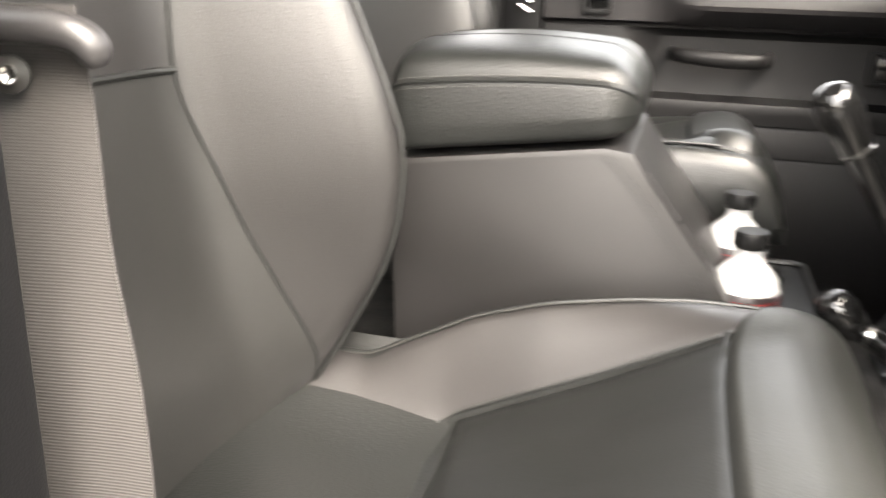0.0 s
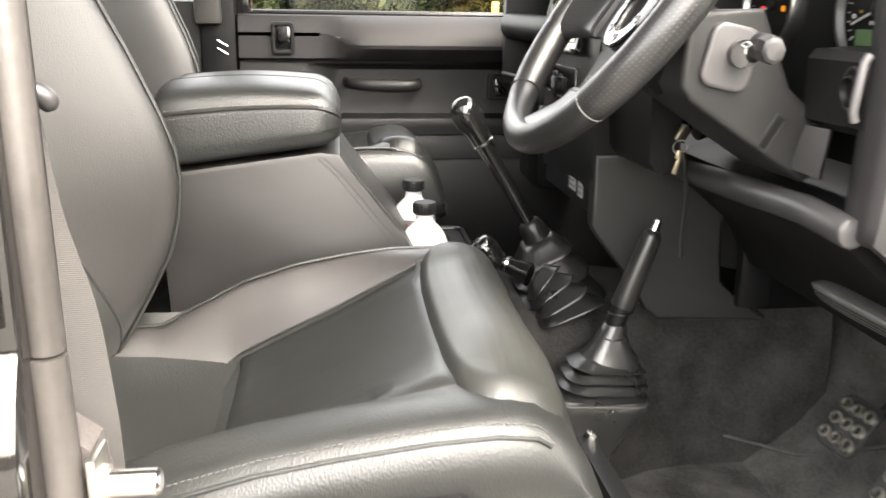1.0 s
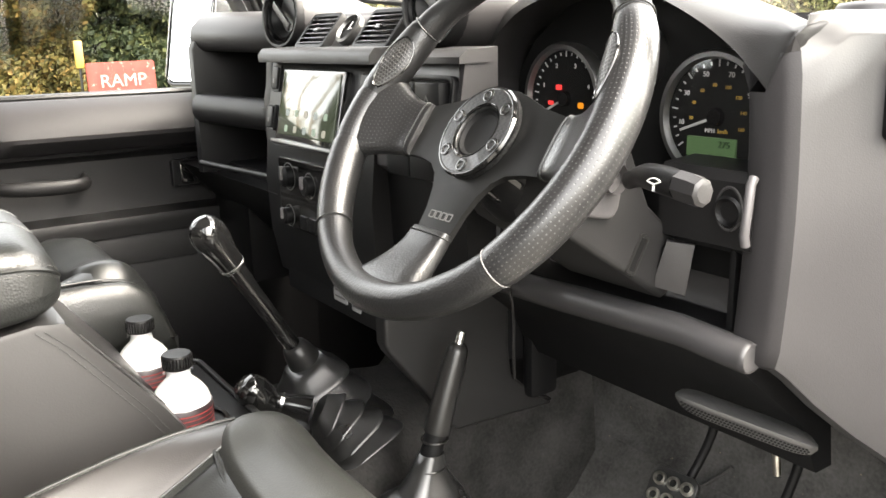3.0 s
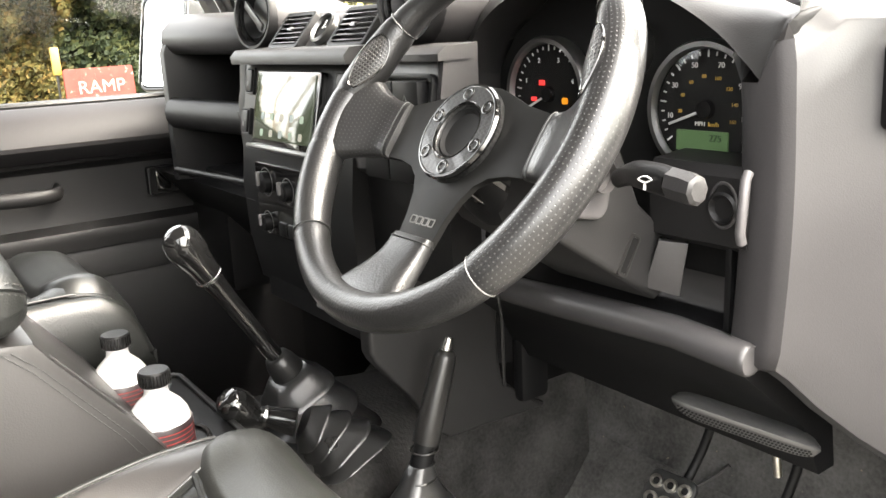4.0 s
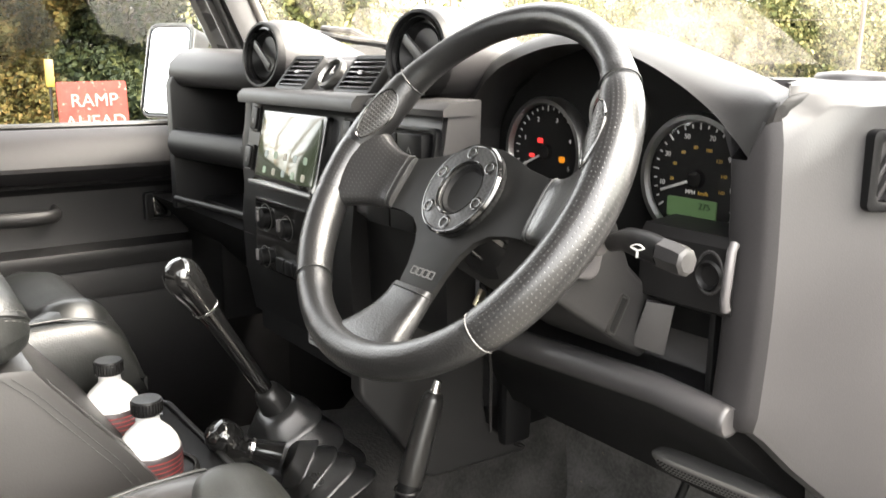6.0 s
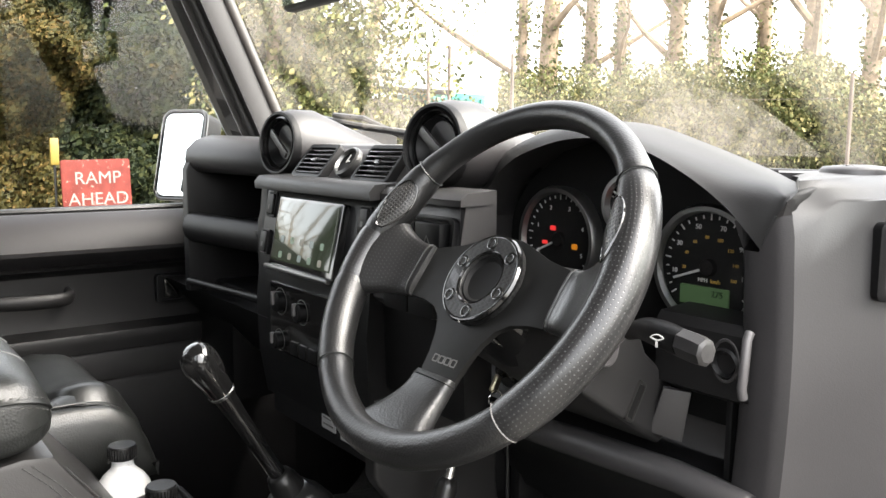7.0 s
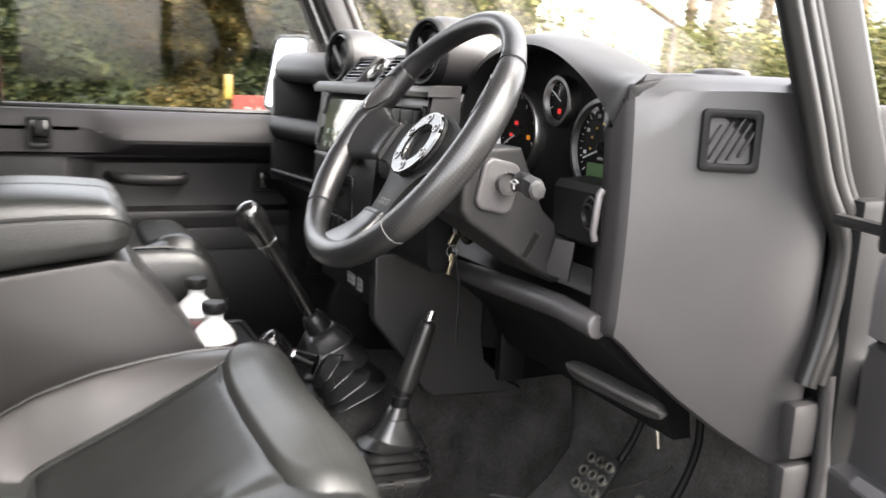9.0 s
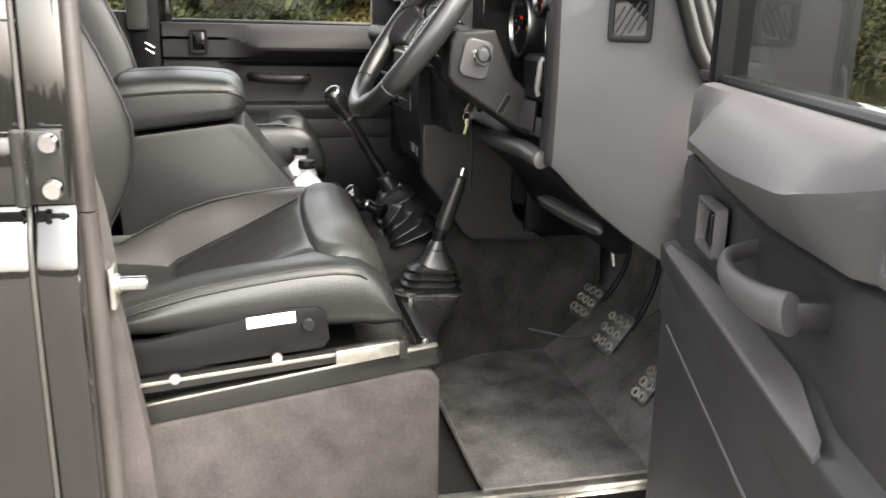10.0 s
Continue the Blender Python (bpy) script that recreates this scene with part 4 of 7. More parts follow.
        part("pocket_lip", loft(wedge), PLASTIC, th, "wedge-shaped door pocket lip, lighter charcoal for the light on it", 40)
        # highlights of the crease edges, drawn as thin pale beads
        for i in (17, 20):
            part("crease_highlight", tube([P(u, 0.0375, profile(u)[i][1]) for u in [0.19 + 0.03 * k for k in range(18)]], 0.0022, 8), PLASTIC, th)
    # outer skin and window frame
    part("outer_skin", put(box((0.38 + 0.06 * (side == "near"), -0.06, 0.90), (0.78 - 0.12 * (side == "near"), 0.05, 0.66), 0.012), lambda v: P(v.x, v.y, v.z)), PAINT, th, "gloss black outer skin")
    part("window_frame", put(box((0.748, -0.02, 1.52), (0.034, 0.045, 0.62), 0.008), lambda v: P(v.x, v.y, v.z)), PAINT, th)
    fr = [P(0.075 + 0.46 * (z - 1.33), -0.02, z) for z in (1.2, 1.33, 1.5, 1.70, 1.82)]
    if side == "far":
        part("window_frame", tube(fr, 0.02, 8), PLASTIC_GLOSS, th)
    else:
        part("window_frame", put(box((0.115, -0.02, 1.52), (0.03, 0.04, 0.62), 0.008), lambda v: P(v.x, v.y, v.z)), PLASTIC_DARK, th)
    part("window_frame", tube([P(0.30 if side == "far" else 0.10, -0.02, 1.82), P(0.76, -0.02, 1.82)], 0.02, 8), PLASTIC_GLOSS, th)
    part("weather_strip", tube([P(0.03, -0.012, 1.229), P(0.76, -0.012, 1.229)], 0.006, 8), RUBBER, th)
    pane = loft([[P(0.02 + 0.46 * max(0, z - 1.23) if side == "far" else 0.125, -0.02, z), P(0.74, -0.02, z)] for z in (1.2, 1.5, 1.82)], False, False)
    ob = part("pane", pane, GLASS if side == "far" else GLASS_TINT, th)
    ob.visible_shadow = False
    # pull handle
    if near:
        pts = [P(0.375, 0.008, 1.096), P(0.388, 0.028, 1.095), P(0.402, 0.042, 1.093), P(0.43, 0.050, 1.089), P(0.47, 0.052, 1.088), P(0.515, 0.049, 1.091), P(0.552, 0.042, 1.096), P(0.558, 0.040, 1.097)]
        grip = [0.0085 + 0.0075 * smoothstep(8, 30, i) for i in range(34)] + [0.0158, 0.013]
        part("pull_handle", tube(curve(pts, 36), grip, 16, squash=0.72, up=(0, 0, 1)), PLASTIC, th, "chunky charcoal pull handle", 50)
        part("handle_foot", put(box((0.545, 0.02, 1.095), (0.022, 0.04, 0.022), 0.005), lambda v: P(v.x, v.y, v.z)), PLASTIC_MID, th)
    else:
        pts = [P(0.402, 0.0, 1.094), P(0.406, 0.035, 1.093), P(0.42, 0.056, 1.092), P(0.45, 0.062, 1.092), P(0.50, 0.062, 1.094), P(0.53, 0.056, 1.096), P(0.547, 0.036, 1.097), P(0.55, 0.0, 1.097)]
        part("pull_handle", tube(curve(pts, 36), [0.0125 - 0.003 * abs(i - 17.5) / 17.5 for i in range(36)], 14, squash=0.7, up=(0, 0, 1)), PLASTIC_DIM, th, "charcoal pull handle", 50)
    # window-winder blank recess
    m_u = (P(1, 0, 0) - P(0, 0, 0)).normalized()
    def flat(u, w, z):
        m = axes(P(u, w, z), m_u, (0, 0, 1))
        inward = (P(0, 1, 0) - P(0, 0, 0)).normalized()
        if m.to_3x3().col[2].dot(inward) < 0:
            m = axes(P(u, w, z), -m_u, (0, 0, 1))
        return m
    ru, rw = (0.262, 0.074) if near else (0.234, 0.052)
    # bezels likewise: darker plastic on the dimly lit far door
    rec = part("recess_bezel", frame_ring(rounded(rw, 0.054 if near else 0.05, 0.006), rounded(rw - 0.012, 0.042, 0.004), flat(ru, 0.027 if near else 0.018, 1.087), 0.012), PLASTIC if near else PLASTIC_DARK, th, "square switch bezel")
    part("recess_back", box((0, 0, 0), (rw - 0.01, 0.042, 0.003), 0), PLASTIC_DARK, rec).data.transform(flat(ru, 0.014 if near else 0.010, 1.087))
    part("switch", box((0, 0, 0), (0.024, 0.034, 0.008), 0.003, 2), PLASTIC_GLOSS, rec).data.transform(flat(ru, 0.020 if near else 0.014, 1.087))
    part("release_bezel", frame_ring(rounded(0.043, 0.062, 0.007), rounded(0.030, 0.046, 0.004), flat(0.671, 0.033, 1.181), 0.014), PLASTIC_DARK if side == "far" else PLASTIC, th, "release lever bezel")
    lev = part("release_lever", box((0, 0, 0), (0.018, 0.03, 0.010), 0.003), PLASTIC_DARK, th)
    lev.data.transform(flat(0.671, 0.032, 1.189))
    part("release_back", box((0, 0, 0), (0.034, 0.05, 0.004), 0.001), PLASTIC_GLOSS, th).data.transform(flat(0.671, 0.024, 1.181))
    return th


# ---------------------------------------------------------------- dashboard
def along_y(prof, ys, f=None):
    """A solid with one closed (x, z) cut, drawn out along y."""
    return loft([[Vector((x, y, z)) if f is None else f(x, y, z) for x, z in prof] for y in ys])


def facing(x, y, z, lean=0.0):
    """A plane that looks back at the seats; lean tips its top forwards (degrees)."""
    m = axes((x, y, z), (0, -1, 0), (math.tan(radians(lean)), 0, 1))
    return m


def round_vent(at, parent, r=0.045):
    axis = Vector((-1, -0.16, 0.1)).normalized()
    v = part("round_vent", lathe([(r, -0.03), (r, 0.004), (r - 0.002, 0.008), (r - 0.005, 0.008), (r - 0.007, 0.003), (r - 0.0085, -0.004)], at, axis, 40), PLASTIC_DARK, parent, "round eyeball air vent")
    part("ring", lathe([(r - 0.0085, -0.004), (r - 0.0075, 0.005), (r - 0.01, 0.006), (r - 0.012, -0.002)], at, axis, 40), PLASTIC_GLOSS, v)
    part("eyeball", lathe([(r - 0.012, -0.004), (r - 0.016, 0.001), (r * 0.4, -0.012), (0, -0.014)], at, axis, 40), PLASTIC_DARK, v)
    tilt = Matrix.Rotation(radians(35), 4, "X")
    part("vane", put(box((0, 0, 0), (0.004, r * 1.25, 0.011), 0.002), lambda p: Vector(at) + Vector((-0.004, -0.001, 0)) + tilt @ p), PLASTIC_MID, v)
    return v


def vent_bank(o, w, h, parent, n=6):
    """A rectangular louvre; o is its matrix (local x across, y up, z out)."""
    v = part("louvre_vent", frame_ring(rounded(w + 0.012, h + 0.012, 0.006), rounded(w, h, 0.004), o, 0.02), PLASTIC_DARK, parent, "rectangular louvre vent")
    part("back", put(box((0, 0, -0.02), (w, h, 0.003), 0), lambda p: o @ p), DIAL, v)
    for i in range(n):
        y = -h / 2 + h * (i + 0.5) / n
        part("slat", put(box((0, 0, 0), (w, 0.0022, 0.012), 0.0006, 1), lambda p: o @ Vector((p.x, y + p.y - 0.35 * p.z, p.z - 0.005))), PLASTIC_GLOSS, v)
    part("thumb_tab", put(box((0, 0, 0), (0.012, 0.005, 0.004), 0.0015), lambda p: o @ (p + Vector((0, 0, 0.001)))), PLASTIC_GLOSS, v)
    return v


def build_dash():
    d = thing("dashboard", "charcoal moulded dashboard with shelf, vents and instrument hood", "dashboard", (0.35, 0.9, 1.0))
    # passenger side: top roll, open shelf, bar, lower shelf
    top = [(0.192, 1.305), (0.187, 1.316), (0.19, 1.332), (0.205, 1.347), (0.235, 1.355), (0.34, 1.352), (0.45, 1.338), (0.45, 1.30), (0.23, 1.296), (0.20, 1.298)]

    def swing(p):
        # the shelf's front runs slightly forwards towards the fascia
        return p + Vector((0.055 * (1.31 - p.y) / 0.22 * smoothstep(0.33, 0.24, p.x) + 0.035 * ((1.31 - p.y) / 0.22) ** 4 * (p.z > 1.27) * (p.x < 0.3), 0, -0.006 * (1.31 - p.y) / 0.22))

    part("top_roll", put(along_y([(x + 0.004 * (x < 0.22), z) for x, z in top], [1.095, 1.10, 1.18, 1.25, 1.30, 1.318]), swing), PLASTIC_DASH, d, "charcoal top roll over the open shelf", 50)
    part("top_roll", along_y([(x + 0.075 if x < 0.3 else x, z - 0.002) for x, z in top], [1.3185, 1.40, 1.47]), PLASTIC_DASH, d, sharp=50)
    part("shelf_back", box((0.345, 1.185, 1.2), (0.02, 0.28, 0.21), 0.004), PLASTIC_DARK, d)
    part("shelf_bar", put(along_y([(0.195 + 0.022 * math.cos(a) * 0.8, 1.212 + 0.023 * math.sin(a)) for a in [i * math.pi / 9 for i in range(18)]], [1.088, 1.15, 1.2, 1.307]), swing), PLASTIC_DIM, d, "rounded grab bar under the shelf", 60)
    part("shelf_floor", box((0.280, 1.185, 1.214), (0.115, 0.26, 0.012), 0.003), PLASTIC_DARK, d)
    part("lower_shelf", box((0.285, 1.185, 1.116), (0.11, 0.275, 0.016), 0.005), PLASTIC_DARK, d)
    part("shelf_lip", tube([(0.226, 1.104, 1.122), (0.210, 1.18, 1.124), (0.187, 1.31, 1.126)], 0.005, 10), PLASTIC_DIM, d)
    part("shelf_end", slab([(0.187, 1.11), (0.187, 1.30), (0.20, 1.33), (0.36, 1.34), (0.36, 1.10)], axes((0, 1.308, 0), (1, 0, 0), (0, 0, 1)), 0.018, 0.004), PLASTIC_DARK, d)
    part("shelf_end", slab([(0.222, 1.05), (0.212, 1.19), (0.213, 1.235), (0.217, 1.25), (0.222, 1.30), (0.36, 1.30), (0.36, 1.05)], axes((0, 1.085, 0), (1, 0, 0), (0, 0, 1)), 0.018, 0.004), PLASTIC_DARK, d)
    part("side_filler", box((0.31, 1.40, 1.12), (0.10, 0.16, 0.42), 0.01), PLASTIC_DARK, d)
    part("under_panel", slab([(0.20, 1.11), (0.34, 1.11), (0.40, 0.95), (0.38, 0.93), (0.30, 1.0)], axes((0, 1.05, 0), (1, 0, 0), (0, 0, 1)), 0.42, 0.0), PLASTIC_DARK, d)
    # deck behind the vents and up to the windscreen
    deck = [(0.262, 1.318), (0.272, 1.336), (0.30, 1.343), (0.38, 1.342), (0.47, 1.332), (0.47, 1.29), (0.27, 1.29)]
    part("top_deck", along_y(deck, [0.75, 0.9, 1.06]), PLASTIC, d, sharp=50)
    part("top_deck", along_y([(max(x, 0.40), z - 0.021) for x, z in deck], [0.36, 0.5, 0.75]), PLASTIC, d, sharp=50)
    part("demist_slot", box((0.41, 0.93, 1.341), (0.02, 0.17, 0.004), 0.001), DIAL, d)
    # centre fascia with ledge
    fas = [(0.222, 1.287), (0.23, 1.297), (0.26, 1.30), (0.26, 1.0), (0.214, 1.0), (0.203, 1.06), (0.2, 1.13), (0.207, 1.20)]
    part("centre_fascia", along_y(fas, [0.795, 0.81, 0.85, 1.075, 1.083]), PLASTIC_DARK, d, "black centre fascia with raised ledge", 40)
    side = [(0.222, 1.287), (0.23, 1.297), (0.26, 1.30), (0.26, 1.172), (0.222, 1.168), (0.2085, 1.178), (0.208, 1.20)]
    part("switch_fascia", along_y(side, [0.648, 0.655, 0.70, 0.794]), PLASTIC_MID, d, "black fascia holding the rocker switches", 40)
    part("fascia_ledge", along_y([(0.201, 1.283), (0.2, 1.292), (0.207, 1.3), (0.25, 1.302), (0.25, 1.286)], [0.788, 0.80, 0.85, 1.075, 1.083]), PLASTIC_PANEL, d, sharp=50)
    part("fascia_ledge", along_y([(0.214, 1.285), (0.214, 1.291), (0.222, 1.2975), (0.25, 1.299), (0.25, 1.286)], [0.646, 0.656, 0.7, 0.787]), PLASTIC_MID, d, sharp=50)
    part("lower_fascia", along_y([(0.222, 1.167), (0.26, 1.171), (0.26, 1.062), (0.235, 1.062), (0.226, 1.075)], [0.652, 0.66, 0.70, 0.794]), PLASTIC_DARK, d, "plain black fascia under the switches", 40)
    # vent bank and round vents
    o = Vector((0.256, 0, 1.318))
    up = Vector((0.035, 0, 0.043)).normalized()
    bank = along_y([(0.236, 1.294), (0.244, 1.298), (0.272, 1.334), (0.282, 1.341), (0.31, 1.338), (0.31, 1.294)], [0.79, 0.80, 1.04, 1.055])
    part("vent_bank", bank, PLASTIC_DASH, d, "charcoal sloping vent housing", 40)
    for yc in (1.003, 0.848):
        m = axes(o + Vector((-0.006, yc, 0.004)), (0, -1, 0), up)
        vent_bank(m, 0.068, 0.042, d)
    ck = axes(o + Vector((-0.003, 0.923, 0.003)), (0, -1, 0), up)
    clock = part("clock", lathe([(0.021, -0.004), (0.021, 0.003), (0.018, 0.005), (0.016, 0.001)], ck.translation, ck.to_3x3().col[2], 30), RIM_DARK, d, "small clock with satin rim")
    part("face", lathe([(0.017, 0.0), (0, 0.0)], ck.translation, ck.to_3x3().col[2], 30), DIAL, clock)
    part("hand", put(box((0, 0.004, 0.002), (0.0014, 0.012, 0.0008), 0), lambda p: ck @ p), WHITE, clock)
    part("hand", put(box((0.003, 0.0, 0.002), (0.008, 0.0014, 0.0008), 0), lambda p: ck @ p), WHITE, clock)
    for yc in (1.121, 0.752):
        round_vent((0.252, yc - 0.014, 1.343), d)
        rows = []
        for k, (x, r, dz) in enumerate(((0.258, 0.045, 0), (0.268, 0.0475, 0), (0.30, 0.047, 0), (0.36, 0.035, -0.012), (0.42, 0.018, -0.018))):
            rows.append([Vector((x, yc - 0.012 + r * math.cos(a), 1.343 + dz + r * math.sin(a))) for a in [i * math.pi / 14 for i in range(28)]])
        part("vent_pod", loft(rows), PLASTIC_DASH, d, "rounded pod behind the vent", 50)
    # head unit
    hu = thing("head_unit", "touch-screen car radio with dark glossy display", "car radio", (0.205, 0.95, 1.23))
    scr_m = facing(0.2015, 0.943, 1.23, 12)
    part("bezel", slab(rounded(0.168, 0.092, 0.004), scr_m, 0.01, 0.002), PLASTIC_GLOSS, hu)
    part("display", slab(rounded(0.152, 0.078, 0.002), scr_m @ Matrix.Translation((0, 0.003, 0.0015)), 0.002, 0.0005), SCREEN, hu, "reflective display glass")
    for i in range(5):
        for j in range(2):
            ic = scr_m @ Matrix.Translation((-0.052 + i * 0.026, -0.008 - j * 0.02, 0.0019))
            part("icon", slab(rounded(0.009, 0.0085, 0.0025), ic, 0.0006, 0), ICON[(i + j) % 3], hu)
    part("lower_trim", put(box((0, 0, 0), (0.168, 0.006, 0.008), 0.002), lambda p: scr_m @ (p + Vector((0, -0.046, 0.003)))), RIM_DARK, hu)
    for yc, zc in ((1.062, 1.262), (1.066, 1.212), (0.822, 1.258)):
        b = part("fascia_switch", frame_ring(rounded(0.024, 0.034, 0.003), rounded(0.019, 0.029, 0.002), facing(0.2025 + 0.2 * (zc - 1.2), yc, zc, 10), 0.01, 0.001), PLASTIC_DARK, d)
        part("rocker", put(box((0, 0, 0.001), (0.018, 0.028, 0.006), 0.002), lambda p: facing(0.2035 + 0.2 * (zc - 1.2), yc, zc, 10) @ p), PLASTIC_DARK, b)
        part("icon", slab(rounded(0.005, 0.006, 0.001), facing(0.1985 + 0.2 * (zc - 1.2), yc, zc - 0.003, 10), 0.0004, 0), GREY_PRINT, b)
    # heater controls
    hv = part("heater_panel", slab(rounded(0.165, 0.09, 0.006), facing(0.1985, 0.955, 1.118, 0), 0.008, 0.002), PLASTIC_GLOSS, d, "black heater control panel")
    for yc, zc, r in ((1.005, 1.14, 0.0135), (0.945, 1.135, 0.012), (1.01, 1.088, 0.011)):
        k = part("knob", lathe([(r, 0), (r, 0.008), (r * 0.8, 0.010), (0, 0.010)], (0.1985, yc, zc), (-1, 0, 0), 24), PLASTIC_DARK, hv)
        part("pointer", put(box((0, r * 0.4, 0.0), (r * 0.35, r * 1.3, 0.006), 0.001), lambda p: facing(0.188, yc, zc, 0) @ p), PLASTIC, k)
        part("scale", frame_ring([(1.35 * r * math.cos(a), 1.35 * r * math.sin(a)) for a in [i * math.pi / 12 for i in range(24)]], [(1.25 * r * math.cos(a), 1.25 * r * math.sin(a)) for a in [i * math.pi / 12 for i in range(24)]], facing(0.198, yc, zc, 0), 0.0004, 0), GREY_PRINT, k)
    for i in range(4):
        part("button", box((0.1985, 0.965 - i * 0.024, 1.085), (0.006, 0.02, 0.018), 0.002), PLASTIC_DARK, hv)
    # switch blocks right of the radio
    sw = part("switch_surround", frame_ring(rounded(0.108, 0.10, 0.008), rounded(0.098, 0.09, 0.006), facing(0.2065, 0.708, 1.225, 8), 0.012, 0.0015), PLASTIC_DARK, d)
    for i in range(2):
        for j, (zc, h) in enumerate(((1.248, 0.04), (1.19, 0.03))):
            yc = 0.731 - i * 0.044
            part("switch", box((0.2075 + 0.14 * (zc - 1.225), yc, zc), (0.014, 0.042, h), 0.002), PLASTIC_DARK, sw)
    part("hazard_mark", frame_ring([(0.008 * math.cos(a), 0.008 * math.sin(a)) for a in (radians(90), radians(210), radians(330))], [(0.006 * math.cos(a), 0.006 * math.sin(a)) for a in (radians(90), radians(210), radians(330))], facing(0.2032, 0.687, 1.248), 0.0004, 0), GREY_PRINT, sw)
    # lower centre, with two printed plates
    part("lower_centre", along_y([(0.213, 1.07), (0.213, 0.978), (0.292, 0.926), (0.42, 0.90), (0.42, 1.07)], [0.80, 1.06]), PLASTIC_DARK, d)
    for yc, zc, w in ((0.895, 0.965, 0.035), (0.855, 0.962, 0.022)):
        m = axes((0.2122, yc + 0.01, zc + 0.055), (0, -1, 0), (0, 0, 1))
        lab = part("plate", slab(rounded(w, 0.055, 0.002), m, 0.001, 0), GREY_PLATE, d, "printed instruction plate")
        for k in range(6):
            part("print", slab([(-w * 0.4, 0.02 - k * 0.008), (w * (0.1 + 0.25 * ((k * 7) % 3) / 2), 0.02 - k * 0.008), (w * (0.1 + 0.25 * ((k * 7) % 3) / 2), 0.0175 - k * 0.008), (-w * 0.4, 0.0175 - k * 0.008)], m @ Matrix.Translation((0, 0, 0.0004)), 0.0003, 0), GREY_PRINT, lab)
    # instrument hood
    lip = curve([(0.304, 0.738, 1.13), (0.304, 0.736, 1.20), (0.302, 0.729, 1.25), (0.300, 0.720, 1.278), (0.299, 0.704, 1.301), (0.298, 0.685, 1.318), (0.298, 0.655, 1.334), (0.298, 0.60, 1.348), (0.298, 0.55, 1.350), (0.298, 0.50, 1.340), (0.298, 0.455, 1.3205), (0.298, 0.42, 1.299), (0.2985, 0.398, 1.279), (0.3005, 0.386, 1.265), (0.306, 0.379, 1.258)], 62)
    crest = curve([(0.330, 0.752, 1.13), (0.330, 0.752, 1.20), (0.335, 0.752, 1.26), (0.345, 0.746, 1.296), (0.352, 0.730, 1.322), (0.358, 0.703, 1.342), (0.36, 0.658, 1.359), (0.36, 0.60, 1.368), (0.36, 0.555, 1.363), (0.36, 0.51, 1.350), (0.36, 0.464, 1.335), (0.355, 0.425, 1.3225), (0.334, 0.396, 1.3165), (0.306, 0.371, 1.3085), (0.312, 0.365, 1.306)], 62)
    rows = []
    for p, c in zip(lip, crest):
        w = c - p
        end = smoothstep(0.43, 0.385, c.y)
        face = [p + Vector((w.x * a, w.y * b, w.z * b)) for a, b in ((0.0, 0.03), (0.03, 0.14), (0.10, 0.42), (0.24, 0.70), (0.45, 0.88), (0.72, 0.97))]
        rows.append([p + Vector((0.05, 0, 0.003)), p + Vector((0.005, 0, 0.0))] + face + [c, c + Vector((0.03, 0, -0.001 + (1.3155 - c.z) * end)), c + Vector((0.09, 0, -0.022 + (1.334 - c.z) * end)), c + Vector((0.09, 0, -0.03)), c + Vector((0.02, 0, -0.018))])
    part("instrument_hood", loft(rows), PLASTIC_PANEL, d, "charcoal instrument hood", 60)
    rows = [[Vector((0.215 + 0.088 * k / 8, 0.647 + 0.091 * math.sin(k * math.pi / 16), z)) for z in (1.16, 1.2, 1.293 + 0.012 * k / 8)] for k in range(9)]
    part("hood_cheek", loft(rows, False, False), PLASTIC_DASH, d, sharp=60)
    part("cluster_plate", slab([(-0.742, 1.10), (-0.378, 1.10), (-0.382, 1.262), (-0.42, 1.302), (-0.455, 1.323), (-0.5, 1.343), (-0.55, 1.353), (-0.60, 1.351), (-0.655, 1.337), (-0.706, 1.304), (-0.732, 1.27)], axes((0.356, 0, 0), (0, -1, 0), (0, 0, 1)), 0.01, 0), DIAL, d)
    # gauges
    for yc, zc, r, big in ((0.465, 1.239, 0.0530, 1), (0.650, 1.246, 0.0530, 2), (0.556, 1.288, 0.028, 0)):
        g = thing("gauge", ("round speedometer with bright rim and green display", "round rev counter with bright rim and warning lamps", "small round gauge with bright rim")[0 if big == 1 else 1 if big == 2 else 2], "gauge", (0.346, yc, zc), "instruments")
        part("rim", lathe([(r + 0.002, -0.012), (r + 0.003, 0.002), (r + 0.001, 0.006), (r - 0.003, 0.006), (r - 0.005, 0.0)], (0.346, yc, zc), (-1, 0, 0), 48), RIM_METAL, g, "bright rim")
        part("dial", lathe([(r, 0.0), (0, 0.0)], (0.350, yc, zc), (-1, 0, 0), 48), DIAL, g)
        part("lens", lathe([(r - 0.004, 0), (r * 0.6, 0.003), (0, 0.004)], (0.344, yc, zc), (-1, 0, 0), 40), GLASS_GAUGE, g)
        fm = facing(0.349, yc, zc)
        n = 25 if big else 7
        for k in range(n):
            a = radians(215 - 250 * k / (n - 1)) if big else radians(200 - 220 * k / (n - 1))
            long = 0.006 if k % 4 == 0 else 0.003
            part("tick", put(box((r * 0.84, 0, 0), (long, 0.0012, 0.0006), 0), lambda p: fm @ Matrix.Rotation(a, 4, "Z") @ p), WHITE, g)
        if big:
            a = radians(200 if big == 1 else 205)
            part("needle", put(box((r * 0.36, 0, 0.002), (r * 0.75, 0.0022, 0.001), 0.0004, 1), lambda p: fm @ Matrix.Rotation(a, 4, "Z") @ p), WHITE, g, "white needle")
